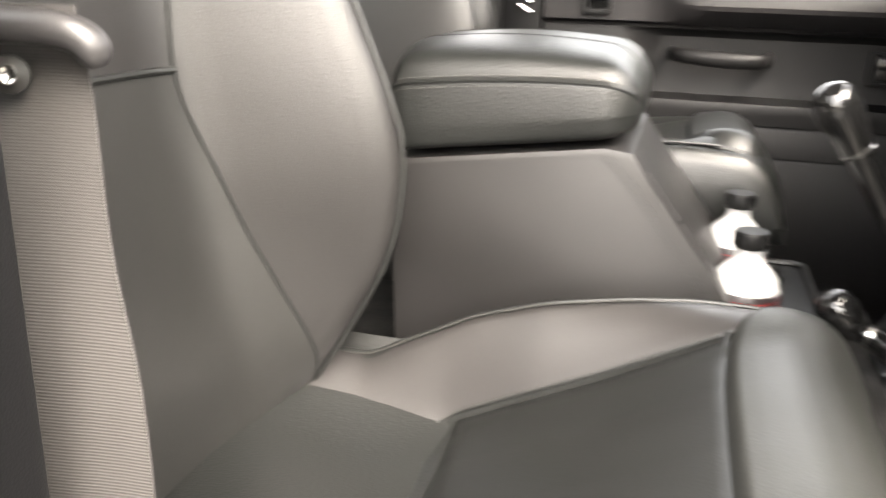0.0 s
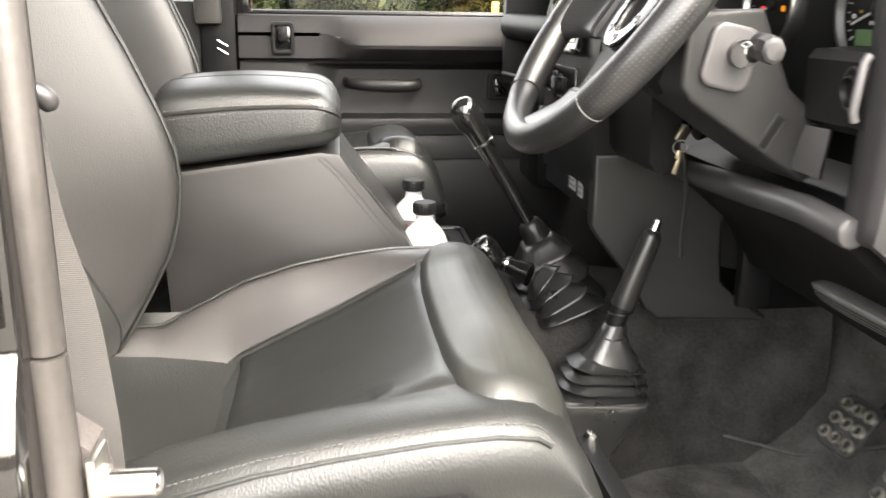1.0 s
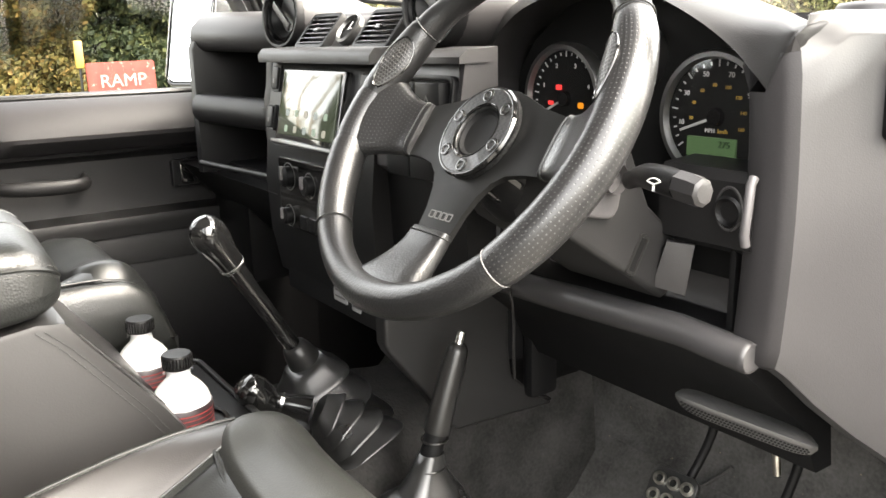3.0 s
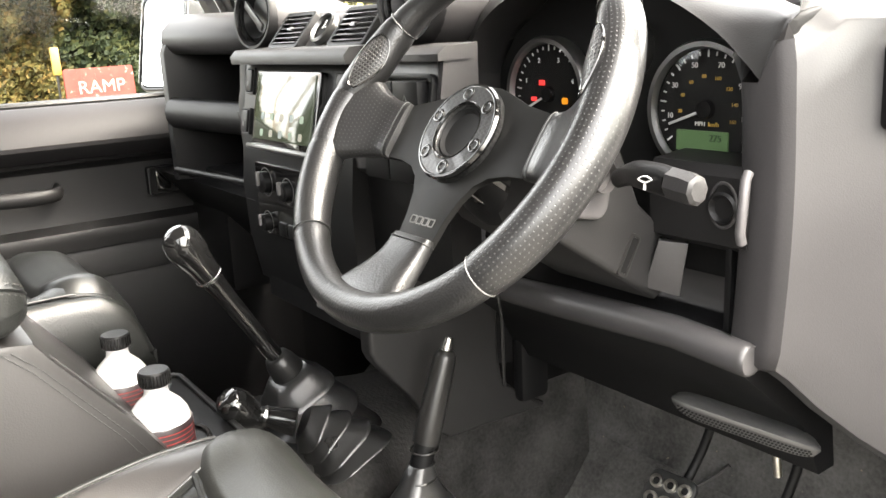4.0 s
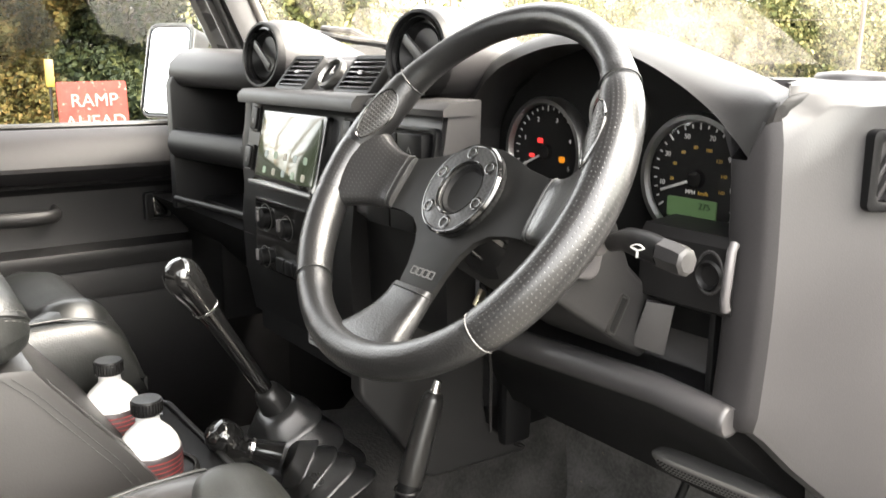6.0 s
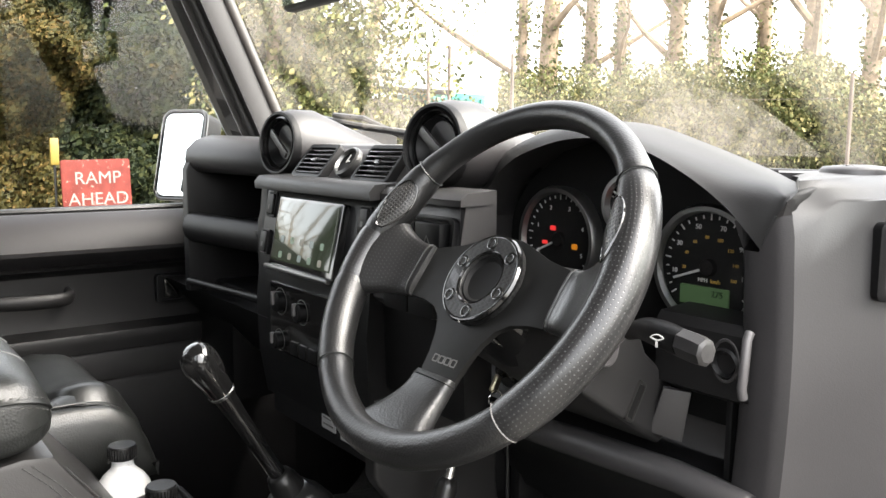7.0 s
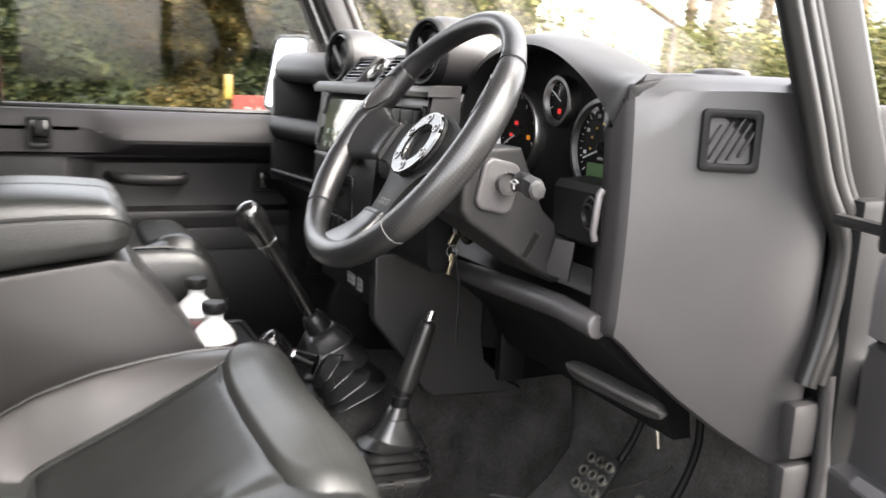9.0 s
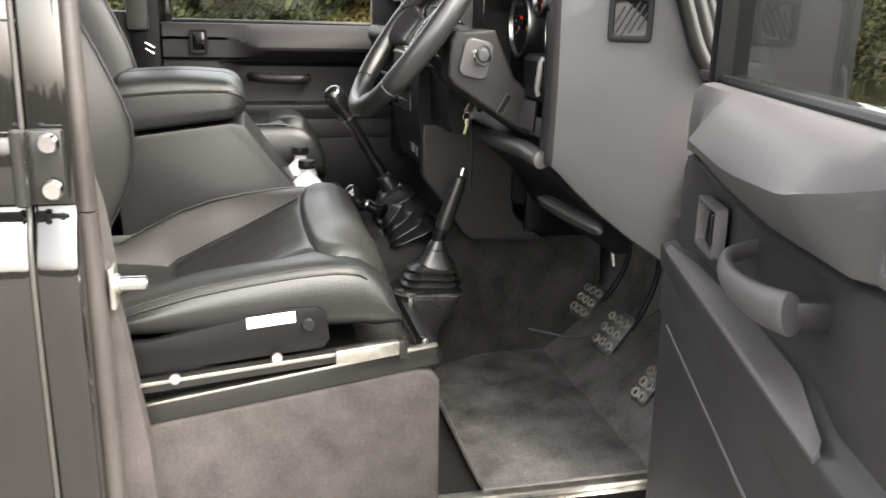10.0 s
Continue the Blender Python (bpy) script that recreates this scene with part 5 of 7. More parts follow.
            part("hub", lathe([(0.008, 0), (0.007, 0.005), (0, 0.005)], (0.349, yc, zc), (-1, 0, 0), 20), PLASTIC_GLOSS, g)
        if big == 1:
            for k, s in enumerate(("10", "30", "50", "70", "90", "110")):
                a = radians(190 - 200 * k / 5)
                lettering(s, fm @ Matrix.Translation((r * 0.70 * math.cos(a), r * 0.70 * math.sin(a), 0.0004)), 0.0062, WHITE, "number", g)
            for k, s in enumerate(("20", "40", "60", "80", "100", "120", "140", "160")):
                a = radians(185 - 205 * k / 7)
                lettering(s, fm @ Matrix.Translation((r * 0.50 * math.cos(a), r * 0.50 * math.sin(a), 0.0004)), 0.0042, AMBER, "number", g)
            lettering("MPH", fm @ Matrix.Translation((-0.006, -0.012, 0.0004)), 0.005, WHITE, "unit", g)
            lettering("km/h", fm @ Matrix.Translation((0.007, -0.012, 0.0004)), 0.005, AMBER, "unit", g)
            disp = part("display", slab(rounded(0.05, 0.017, 0.001), fm @ Matrix.Translation((-0.004, -0.026, 0.001)), 0.002, 0), LCD, g, "green display")
            lettering("275", fm @ Matrix.Translation((0.010, -0.023, 0.0016)), 0.008, LCD_INK, "digits", disp)
            part("reset_knob", lathe([(0.004, 0), (0.004, 0.012), (0.003, 0.014), (0, 0.014)], (0.349, yc + 0.004, zc - 0.036), (-1, 0, 0), 16), PLASTIC_GLOSS, g)
        if big == 2:
            for k in range(6):
                a = radians(205 - 230 * k / 5)
                lettering(str(k), fm @ Matrix.Translation((r * 0.66 * math.cos(a), r * 0.66 * math.sin(a), 0.0004)), 0.0065, WHITE, "number", g)
            part("warning_lamp", slab(rounded(0.008, 0.005, 0.001), fm @ Matrix.Translation((-0.010, 0.011, 0.0006)), 0.0006, 0), LAMP_RED, g)
            part("warning_lamp", slab(rounded(0.008, 0.004, 0.001), fm @ Matrix.Translation((-0.022, -0.005, 0.0006)), 0.0006, 0), LAMP_RED, g)
            part("warning_lamp", slab(rounded(0.008, 0.006, 0.002), fm @ Matrix.Translation((0.022, -0.006, 0.0006)), 0.0006, 0), LAMP_AMBER, g)
        if big == 0:
            part("warning_lamp", slab(rounded(0.007, 0.006, 0.002), fm @ Matrix.Translation((-0.004, -0.012, 0.0006)), 0.0006, 0), LAMP_RED, g)
            part("needle", put(box((0.012, 0, 0.002), (0.024, 0.002, 0.001), 0.0004, 1), lambda p: fm @ Matrix.Rotation(2.6, 4, "Z") @ p), WHITE, g)
    # driver's end pod
    cols = [(0.36, 0.406), (0.305, 0.4035), (0.2995, 0.399), (0.299, 0.386), (0.2995, 0.3735), (0.302, 0.367), (0.307, 0.3625), (0.316, 0.3575), (0.34, 0.347), (0.37, 0.330), (0.41, 0.310), (0.45, 0.292), (0.475, 0.281), (0.487, 0.280), (0.492, 0.292)]
    low = [(0.29, 1.056), (0.31, 1.048), (0.33, 1.025), (0.39, 0.968), (0.47, 0.915), (0.50, 0.905)]
    rows = []
    for x, y in cols:
        zb = lerp_table(low, x)
        top = lerp_table([(0.30, 1.272), (0.31, 1.276), (0.335, 1.300), (0.40, 1.304)], x)
        f = smoothstep(0.31, 0.40, x)
        ring = [Vector((x + 0.02, y + 0.05, zb + 0.012)), Vector((x + 0.004, y + 0.012, zb + 0.001)), Vector((x, y + 0.003, zb + 0.006)), Vector((x, y, zb + 0.02))]
        for k in range(1, 8):
            ring.append(Vector((x, y - 0.004 * math.sin(k / 8 * math.pi), zb + 0.02 + (top - zb - 0.02) * k / 8)))
        ring += [Vector((x, y, top + 0.003)), Vector((x + 0.002, y + 0.004, 0.45 * top + 0.55 * 1.310)), Vector((x + 0.004, y + 0.014, 0.2 * top + 0.8 * 1.316)), Vector((x + 0.008, y + 0.014 + 0.021 * f, 1.319 + 0.003 * f)), Vector((x + 0.02, y + 0.02 + 0.06 * f, 1.320 + 0.004 * f)), Vector((x + 0.03 + f * (0.30 - 0.7 * x), y + 0.028 + 0.13 * f, 1.318 + 0.004 * f))]
        # the hood's end lies over the strip's upper inner corner
        cap = lerp_table([(0.3625, 1.311), (0.367, 1.304), (0.3735, 1.293), (0.386, 1.265)], y) if x < 0.31 and y > 0.362 else 1.4
        ring = [p if p.z <= cap else Vector((x, y, cap)) for p in ring]
        rows.append(ring)
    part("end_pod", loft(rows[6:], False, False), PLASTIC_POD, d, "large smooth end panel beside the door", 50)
    # same end panel; darker plastic puts the shade on its rear-facing side
    part("pod_side", loft(rows[:7], False, False), PLASTIC_SHADED, d, "side of the end panel in shaded charcoal", 50)
    # added black sheet, standing for the shade in the end panel's hollow
    part("pod_shade_sheet", box((0.405, 0.412, 1.100), (0.19, 0.006, 0.088), 0.002), PLASTIC_DARK, d, "black sheet for the shade inside the end panel")
    m = axes((0.387, 0.317, 1.259), (0.88, -0.47, 0), (0, 0, 1))
    if m.to_3x3().col[2].y > 0:
        m = axes((0.387, 0.317, 1.259), (-0.88, 0.47, 0), (0, 0, 1))
    sv = part("side_vent", frame_ring(rounded(0.057, 0.060, 0.006), rounded(0.042, 0.044, 0.004), m @ Matrix.Translation((0, 0, 0.007)), 0.012, 0.002), PLASTIC_DARK, d, "square side demist vent")
    part("back", put(box((0, 0, -0.004), (0.05, 0.05, 0.002), 0), lambda p: m @ p), DIAL, sv)
    for k in range(5):
        part("slat", put(box((0, 0, 0.001), (0.0025, 0.05 - 0.008 * abs(k - 2), 0.006), 0.0008, 1), lambda p: m @ (Matrix.Rotation(radians(-28), 4, "Z") @ p + Vector((-0.017 + k * 0.0085, 0, 0)))), PLASTIC_MID, sv)
    gr = part("speaker_grille", lathe([(0.029, 0), (0.0285, 0.004), (0.026, 0.0065), (0.012, 0.008), (0, 0.0085)], (0.428, 0.382, 1.3215), (0, 0, 1), 40), PLASTIC, d, "low round speaker grille")
    for k in range(9):
        part("slot", box((0.428, 0.366 + k * 0.004, 1.3290 - 0.0004 * abs(k - 4)), (0.034 - 0.005 * abs(k - 4), 0.0013, 0.0016), 0), PLASTIC_DARK, gr)
    # fascia right of the column, flap and parcel tube
    part("lower_fascia", along_y([(0.296, 1.197), (0.302, 1.205), (0.34, 1.208), (0.36, 1.15), (0.32, 1.135), (0.298, 1.145)], [0.388, 0.395, 0.44, 0.478]), PLASTIC_DIM, d, sharp=35)
    part("socket", lathe([(0.013, 0.002), (0.011, 0.004), (0.008, 0.0), (0.006, -0.012), (0, -0.012)], (0.297, 0.408, 1.174), (-1, 0, -0.1), 24), PLASTIC_DARK, d)
    part("socket_recess", frame_ring([(0.0125 * math.cos(a), 0.018 * math.sin(a)) for a in [i * math.pi / 12 for i in range(24)]], [(0.0105 * math.cos(a), 0.0155 * math.sin(a)) for a in [i * math.pi / 12 for i in range(24)]], facing(0.2945, 0.408, 1.176), 0.004, 0.001), PLASTIC_MID, d, "oval recess round the socket")
    part("fascia_edge", tube([(0.294, 0.3865, 1.203), (0.290, 0.386, 1.198), (0.286, 0.386, 1.160), (0.289, 0.3865, 1.152)], 0.0038, 10), PLASTIC, d, "rounded bright edge of the lower fascia")
    part("flap", slab([(-0.006, 0.024), (0.017, 0.022), (0.011, -0.024), (-0.017, -0.017)], axes((0.299, 0.462, 1.116), (0.6, -0.8, 0.0), (-0.1, 0, 1)), 0.006, 0.0015), PLASTIC_DASH, d, "charcoal cover plate")
    part("parcel_tube", tube([(0.296, 0.3785, 1.0615), (0.296, 0.379, 1.0615), (0.297, 0.384, 1.062), (0.297, 0.45, 1.066), (0.30, 0.6, 1.058), (0.305, 0.76, 1.05), (0.31, 0.80, 1.045)], [0.011, 0.0125, 0.0135, 0.0135, 0.0145, 0.0145, 0.0145], 16), PLASTIC_POD, d, "rounded lower edge of the parcel tray", 60)
    part("parcel_tray", box((0.405, 0.60, 1.060), (0.21, 0.40, 0.026), 0.005), PLASTIC_DARK, d)
    part("knee_panel", along_y([(0.297, 1.052), (0.31, 1.04), (0.395, 0.972), (0.425, 0.915), (0.45, 0.915), (0.43, 1.03)], [0.392, 0.5, 0.68, 0.795]), PLASTIC_DARK, d, sharp=35)
    # oblong perforated cover under the dash, running back to the door post
    a, b = Vector((0.330, 0.478, 0.988)), Vector((0.397, 0.376, 0.956))
    t = (b - a).normalized()
    out = Vector((-t.y, t.x, 0)).normalized()
    out = -out if out.x > 0 else out
    rows = []
    for i in range(25):
        u = -1 + i / 12
        k = max(1 - abs(u) ** 6, 0.03) ** 0.5
        c = a + (b - a) * (i / 24)
        rows.append([c + out * x * k + Vector((0, 0, z * k)) for x, z in ((-0.014, 0.006), (-0.004, 0.0065), (0.005, 0.0055), (0.0085, 0.003), (0.009, 0.0), (0.0085, -0.0015), (0.003, -0.0125), (-0.014, -0.0135))])
    st = part("speaker_strip", loft(rows), STEEL_STRIP, d, "perforated satin strip under the dash", 40)
    for k in range(36):
        for j in range(3):
            u = (k + 0.5 * (j % 2) + 2) / 40
            w = -1 + 2 * u
            kk = max(1 - abs(w) ** 6, 0.03) ** 0.5
            p = a + (b - a) * u + out * (0.0079 - 0.0017 * j) * kk + Vector((0, 0, (-0.0034 - 0.0033 * j) * kk))
            part("hole", lathe([(0.0013, 0.0004), (0, 0.0004)], p, out + Vector((0, 0, -0.5)), 6), DIAL, st)
    part("under_bracket", box((0.438, 0.788, 0.90), (0.046, 0.02, 0.10), 0.008), PLASTIC_DARK, d)
    return d


# ---------------------------------------------------------------- steering
WC = Vector((0.149, 0.549, 1.244))
WT = radians(35.66)
WN, WE, WU = Vector((-math.cos(WT), 0, math.sin(WT))), Vector((0, 1, 0)), Vector((math.sin(WT), 0, math.cos(WT)))


def wheel_at(a, r, off=0.0):
    return WC + WE * (r * math.cos(radians(a))) + WU * (r * math.sin(radians(a))) + WN * off


RIM = 0.1548


def rim_radius(a):
    """Thickness of the rim by angle: slim at the top, swelling into the grips."""
    b = a if a <= 90 else 180 - a
    return lerp_table([(-90, 0.0140), (-54, 0.0142), (-46, 0.0152), (-30, 0.0162), (0, 0.0165), (18, 0.0160), (31, 0.0150), (37, 0.0136), (44, 0.0124), (60, 0.0122), (90, 0.0122)], b)


def rim_piece(a0, a1, mat, w, label, uv=False, shrink=0.0):
    n = max(8, int(abs(a1 - a0) / 2))
    rows = []
    for i in range(n + 1):
        a = a0 + (a1 - a0) * i / n
        end = min(i, n - i)
        rr = rim_radius(a) - shrink - (0.0007 if end == 0 else 0.0)
        b = a if a <= 90 else 180 - a
        thumb = 0.008 * math.exp(-((b - 19) / 11) ** 2)
        out = (wheel_at(a, 1) - WC).normalized()
        c = wheel_at(a, RIM)
        row = []
        for j in range(24):
            t = j * 2 * math.pi / 24
            x, y = math.cos(t), math.sin(t)
            row.append(c + (rr * x + thumb * min(x, 0)) * out + rr * 1.04 * y * WN)
        rows.append(row)
    return part("rim", loft(rows, True, True, uv), mat, w, label, 60)


HUB = -0.0215  # the spokes lie this far behind the rim


def build_wheel():
    w = thing("steering_wheel", "black leather sports steering wheel with three spokes and carbon hub ring", "steering wheel", tuple(WC))
    rim_piece(-138, -47, LEATHER_WHEEL, w, "smooth leather lower rim")
    rim_piece(-47, -13, LEATHER_WHEEL, w, "smooth leather grip")
    rim_piece(-13, 6, PERFORATED, w, "perforated leather grip", True)
    rim_piece(6, 35, LEATHER_WHEEL, w, "smooth thumb grip with mesh inlay")
    rim_piece(35, 143, LEATHER_WHEEL, w, "smooth slim leather upper rim")
    rim_piece(143, 222, PERFORATED, w, "perforated leather grip", True)
    for a in (-138, -47, 35, 143):
        out = (wheel_at(a, 1) - WC).normalized()
        r = rim_radius(a) + 0.0003
        b = a if a <= 90 else 180 - a
        th = 0.008 * math.exp(-((b - 19) / 11) ** 2)
        ring = [wheel_at(a, RIM) + (r * math.cos(t) + th * min(math.cos(t), 0)) * out + r * 1.04 * math.sin(t) * WN for t in [j * 2 * math.pi / 28 for j in range(28)]]
        part("seam", tube(ring, 0.0008, 6, True), THREAD_PALE if a == -138 else LEATHER, w)
    for sgn, a0, a1 in ((1, 8, 29), (-1, 172, 151)):
        rows = []
        for i in range(17):
            a = a0 + (a1 - a0) * i / 16
            half = 0.80 * max(math.sin(math.pi * (i + 0.4) / 16.8), 0.02) ** 0.45 * (0.62 + 0.38 * i / 16)
            out = (wheel_at(a, 1) - WC).normalized()
            b = a if a <= 90 else 180 - a
            th = 0.008 * math.exp(-((b - 19) / 11) ** 2)
            r = rim_radius(a) + 0.0005
            rows.append([wheel_at(a, RIM) - (r + th) * math.cos(t) * out + r * 1.04 * math.sin(t) * WN for t in [0.86 + half * (j / 5 - 1) for j in range(11)]])
        part("mesh_inlay", loft(rows, False, False, True), MESH, w, "fine mesh grip inlay", 60)
        part("inlay_edge", tube([r[0] for r in rows] + [r[-1] for r in rows[::-1]], 0.0009, 6, True), PLASTIC_GLOSS, w)
    # flat spoke plate, dished behind the rim
    half = [(0.0, 0.0435), (0.016, 0.0425), (0.03, 0.0385), (0.055, 0.0295), (0.094, 0.0215), (0.094, -0.0265), (0.068, -0.0275), (0.05, -0.031), (0.038, -0.039), (0.030, -0.052), (0.0245, -0.07), (0.0215, -0.097)]
    outline = half + [(-x, y) for x, y in half[::-1] if x > 0]
    plate_m = axes(WC + WN * HUB, WE, WU)
    if plate_m.to_3x3().col[2].dot(WN) < 0:
        outline = [(-x, y) for x, y in outline]
        plate_m = axes(WC + WN * HUB, -WE, WU)
    part("spoke_plate", slab(outline, plate_m, 0.005, 0.0009, 2), ANODISED, w, "black anodised three-spoke plate", 35)
    # leather roots that spread from the spokes into the rim
    for a, grip in ((0, 1), (180, 1), (-90, 0)):
        d = (wheel_at(a, 1) - WC).normalized()
        s = WN.cross(d)
        if a == -90:
            s = WE
        elif s.dot(WU) < 0:
            s = -s
        rows = []
        for i in range(15):
            u = i / 14
            r = 0.087 + 0.068 * u
            if a == -90:
                lo = hi = 0.0235 + 0.034 * u ** 2.4
            else:
                hi, lo = 0.0235 + 0.044 * u ** 2.6, 0.028 + 0.030 * u ** 2.2
            lift = HUB + 0.0005 + (0.0215 if a != -90 else 0.016) * smoothstep(0.1, 1.0, u)
            t = (0.0072 + 0.0055 * u) * (0.75 if i == 0 else 1.0)
            mid, h = (hi - lo) / 2, (hi + lo) / 2 * (0.985 if i == 0 else 1.0)
            c = WC + d * r + WN * lift + s * mid
            rows.append([c + s * h * math.copysign(abs(math.cos(q)) ** 0.45, math.cos(q)) + WN * t * math.copysign(abs(math.sin(q)) ** 0.7, math.sin(q)) for q in [j * 2 * math.pi / 28 for j in range(28)]])
        c0 = sum(rows[0], Vector()) / 28
        rows.insert(0, [c0 + (p - c0) * 0.05 for p in rows[0]])
        part("spoke_root", loft(rows, True, True, True), PERFORATED if grip else LEATHER_WHEEL, w, "leather-wrapped spoke root", 60)
        part("seam", tube([p - d * 0.0004 for p in rows[2]], 0.0007, 6, True), LEATHER, w)
    # hub: carbon ring, six screws, horn button
    hc = WC + WN * (HUB + 0.0005)
    hub = part("hub_ring", lathe([(0.0405, 0.0), (0.0405, 0.0065), (0.0385, 0.0088), (0.0245, 0.0088), (0.0225, 0.0066), (0.022, 0.0)], hc, WN, 56), CARBON, w, "carbon weave hub ring")
    part("rim_edge", lathe([(0.0408, 0.0045), (0.0413, 0.0066), (0.0400, 0.0088), (0.0385, 0.0091), (0.0378, 0.0088)], hc, WN, 56), PLASTIC_GLOSS, hub)
    part("inner_edge", lathe([(0.0252, 0.0089), (0.0244, 0.0093), (0.0232, 0.0083), (0.0228, 0.006)], hc, WN, 48), PLASTIC_GLOSS, hub)
    for k in range(6):
        p = hc + WE * 0.0318 * math.cos(radians(60 * k + 20)) + WU * 0.0318 * math.sin(radians(60 * k + 20)) + WN * 0.0086
        part("screw", lathe([(0.0058, 0), (0.0056, 0.0011), (0.0044, 0.0014), (0.0032, 0.0010), (0.0026, -0.0006), (0, -0.0006)], p, WN, 18), PLASTIC_GLOSS, hub)
    part("horn_button", lathe([(0.0222, 0.0), (0.0222, 0.0045), (0.0205, 0.0052), (0.018, 0.0022), (0.009, 0.001), (0, 0.001)], hc, WN, 40), DIAL, w, "matt black horn button")
    bm_m = axes(WC + WU * -0.0735 + WN * (HUB + 0.0006), -WE, WU)
    for k in range(4):
        part("badge_mark", frame_ring(rounded(0.0068, 0.0068, 0.001, 2, -0.0117 + 0.0078 * k), rounded(0.0050, 0.0048, 0.0006, 2, -0.0117 + 0.0078 * k), bm_m, 0.0005, 0), GREY_PRINT, w, "small plain badge shape")
    part("boss", lathe([(0.032, 0.0), (0.036, -0.015), (0.046, -0.04), (0.048, -0.055)], WC + WN * (HUB - 0.004), WN, 32), PLASTIC_DARK, w)
    for k in range(10):
        a = radians(36 * k)
        p = WC + WN * (HUB - 0.028) + (WE * math.cos(a) + WU * math.sin(a)) * 0.0405
        part("boss_rib", box(p, (0.004, 0.006, 0.03), 0.001, 1, axes((0, 0, 0), WE * math.cos(a) + WU * math.sin(a), WN.cross(WE * math.cos(a) + WU * math.sin(a)))), PLASTIC_GLOSS, w)
    # column shroud
    c = thing("steering_column", "charcoal plastic steering column shroud with stalk and ignition lock", "steering column", (0.28, 0.55, 1.15))
    prof = [(0.182, 1.222), (0.192, 1.236), (0.25, 1.238), (0.282, 1.17), (0.318, 1.14), (0.312, 1.09), (0.302, 1.086), (0.19, 1.158), (0.18, 1.172)]
    part("shroud", slab(prof, axes((0, 0.474, 0), (1, 0, 0), (0, 0, 1)), 0.115, 0.006, 3), PLASTIC_PANEL, c, "boxy column shroud")
    part("boss_plate", slab(rounded(0.046, 0.056, 0.012), axes((0.221, 0.468, 1.197), (0.94, 0, -0.2), (0.2, 0, 1)), 0.02, 0.004, 3), PLASTIC, c, "raised rounded stalk plate")
    sl = part("adjuster_slot", frame_ring(rounded(0.012, 0.036, 0.003), rounded(0.007, 0.03, 0.002), axes((0.268, 0.4725, 1.131), (0.86, 0, -0.5), (0.5, 0, 0.86)), 0.003, 0.001), STEEL_BLACK, c, "black-edged adjuster slot")
    part("slot", slab(rounded(0.007, 0.03, 0.002), axes((0.268, 0.4735, 1.131), (0.86, 0, -0.5), (0.5, 0, 0.86)), 0.002, 0), DIAL, sl)
    side = Vector((0.228, 0.480, 1.200))
    m = axes(side, WN * -1, WU)
    part("stalk_base", lathe([(0.02, -0.02), (0.02, 0.004), (0.018, 0.008), (0.012, 0.012), (0.012, 0.02)], side, (0, -1, 0.02), 28), PLASTIC, c, "rounded stalk boss")
    stalk = part("stalk", tube(curve([(0.232, 0.452, 1.200), (0.223, 0.43, 1.207), (0.212, 0.402, 1.209), (0.206, 0.382, 1.208)], 12), [0.007, 0.007, 0.0075, 0.008, 0.009, 0.0098, 0.0102, 0.0104, 0.0104, 0.0104, 0.0102, 0.0102], 16, squash=0.85, up=(0, 0, 1)), PLASTIC_DARK, c, "black wiper stalk")
    part("stalk_end", tube([(0.206, 0.3818, 1.208), (0.2055, 0.3805, 1.208), (0.2015, 0.366, 1.2075), (0.1995, 0.358, 1.207), (0.1993, 0.3565, 1.207)], [0.0095, 0.0112, 0.0112, 0.0098, 0.007], 8, squash=0.85, up=(0, 0.3, 1)), PLASTIC_MID, stalk, "lighter faceted stalk end", 30)
    wm = axes((0.1975, 0.398, 1.209), (0.30, -0.93, 0), (0, 0, 1))
    if wm.to_3x3().col[2].x > 0:
        wm = axes((0.1975, 0.398, 1.209), (-0.30, 0.93, 0), (0, 0, 1))
    fan = [(0.0065 * math.cos(a), 0.0065 * math.sin(a)) for a in [radians(35 + 11 * i) for i in range(11)]]
    part("wiper_mark", frame_ring(fan + [(-0.0042, 0.003), (0.0, 0.0012), (0.0042, 0.003)], [(x * 0.8, 0.0006 + y * 0.8) for x, y in fan] + [(-0.0028, 0.0034), (0.0, 0.0024), (0.0028, 0.0034)], wm @ Matrix.Translation((0, -0.003, -0.0002)), 0.001, 0), WHITE, stalk, "white wiper symbol")
    part("wiper_mark", slab([(-0.0008, -0.003), (0.0008, -0.003), (0.0008, 0.001), (-0.0008, 0.001)], wm @ Matrix.Translation((0, -0.003, -0.0002)), 0.001, 0), WHITE, stalk)
    part("left_stalk", tube([(0.24, 0.63, 1.2), (0.225, 0.67, 1.205), (0.21, 0.70, 1.205)], 0.008, 12), PLASTIC_DARK, c)
    # ignition lock and key
    lock = part("ignition_lock", rod((0.30, 0.64, 1.128), (0.268, 0.643, 1.112), 0.016, 0.0145, n=22, bev=0.002), PLASTIC_GLOSS, c, "black ignition lock")
    k = thing("car_key", "brass ignition key with a second key hanging below", "key", (0.26, 0.643, 1.1))
    part("bow", box((0.258, 0.643, 1.107), (0.015, 0.005, 0.018), 0.004, 2, Matrix.Rotation(0.5, 4, "Y") @ Matrix.Rotation(0.5, 4, "Z")), BRASS, k, "brass key bow")
    part("ring", tube([Vector((0.255 + 0.008 * math.cos(a), 0.64, 1.093 + 0.008 * math.sin(a))) for a in [i * math.pi / 10 for i in range(20)]], 0.0009, 6, True), CHROME, k)
    part("hanging_bow", box((0.255, 0.639, 1.0845), (0.009, 0.003, 0.010), 0.003, 2, Matrix.Rotation(0.3, 4, "Y")), BRASS, k)
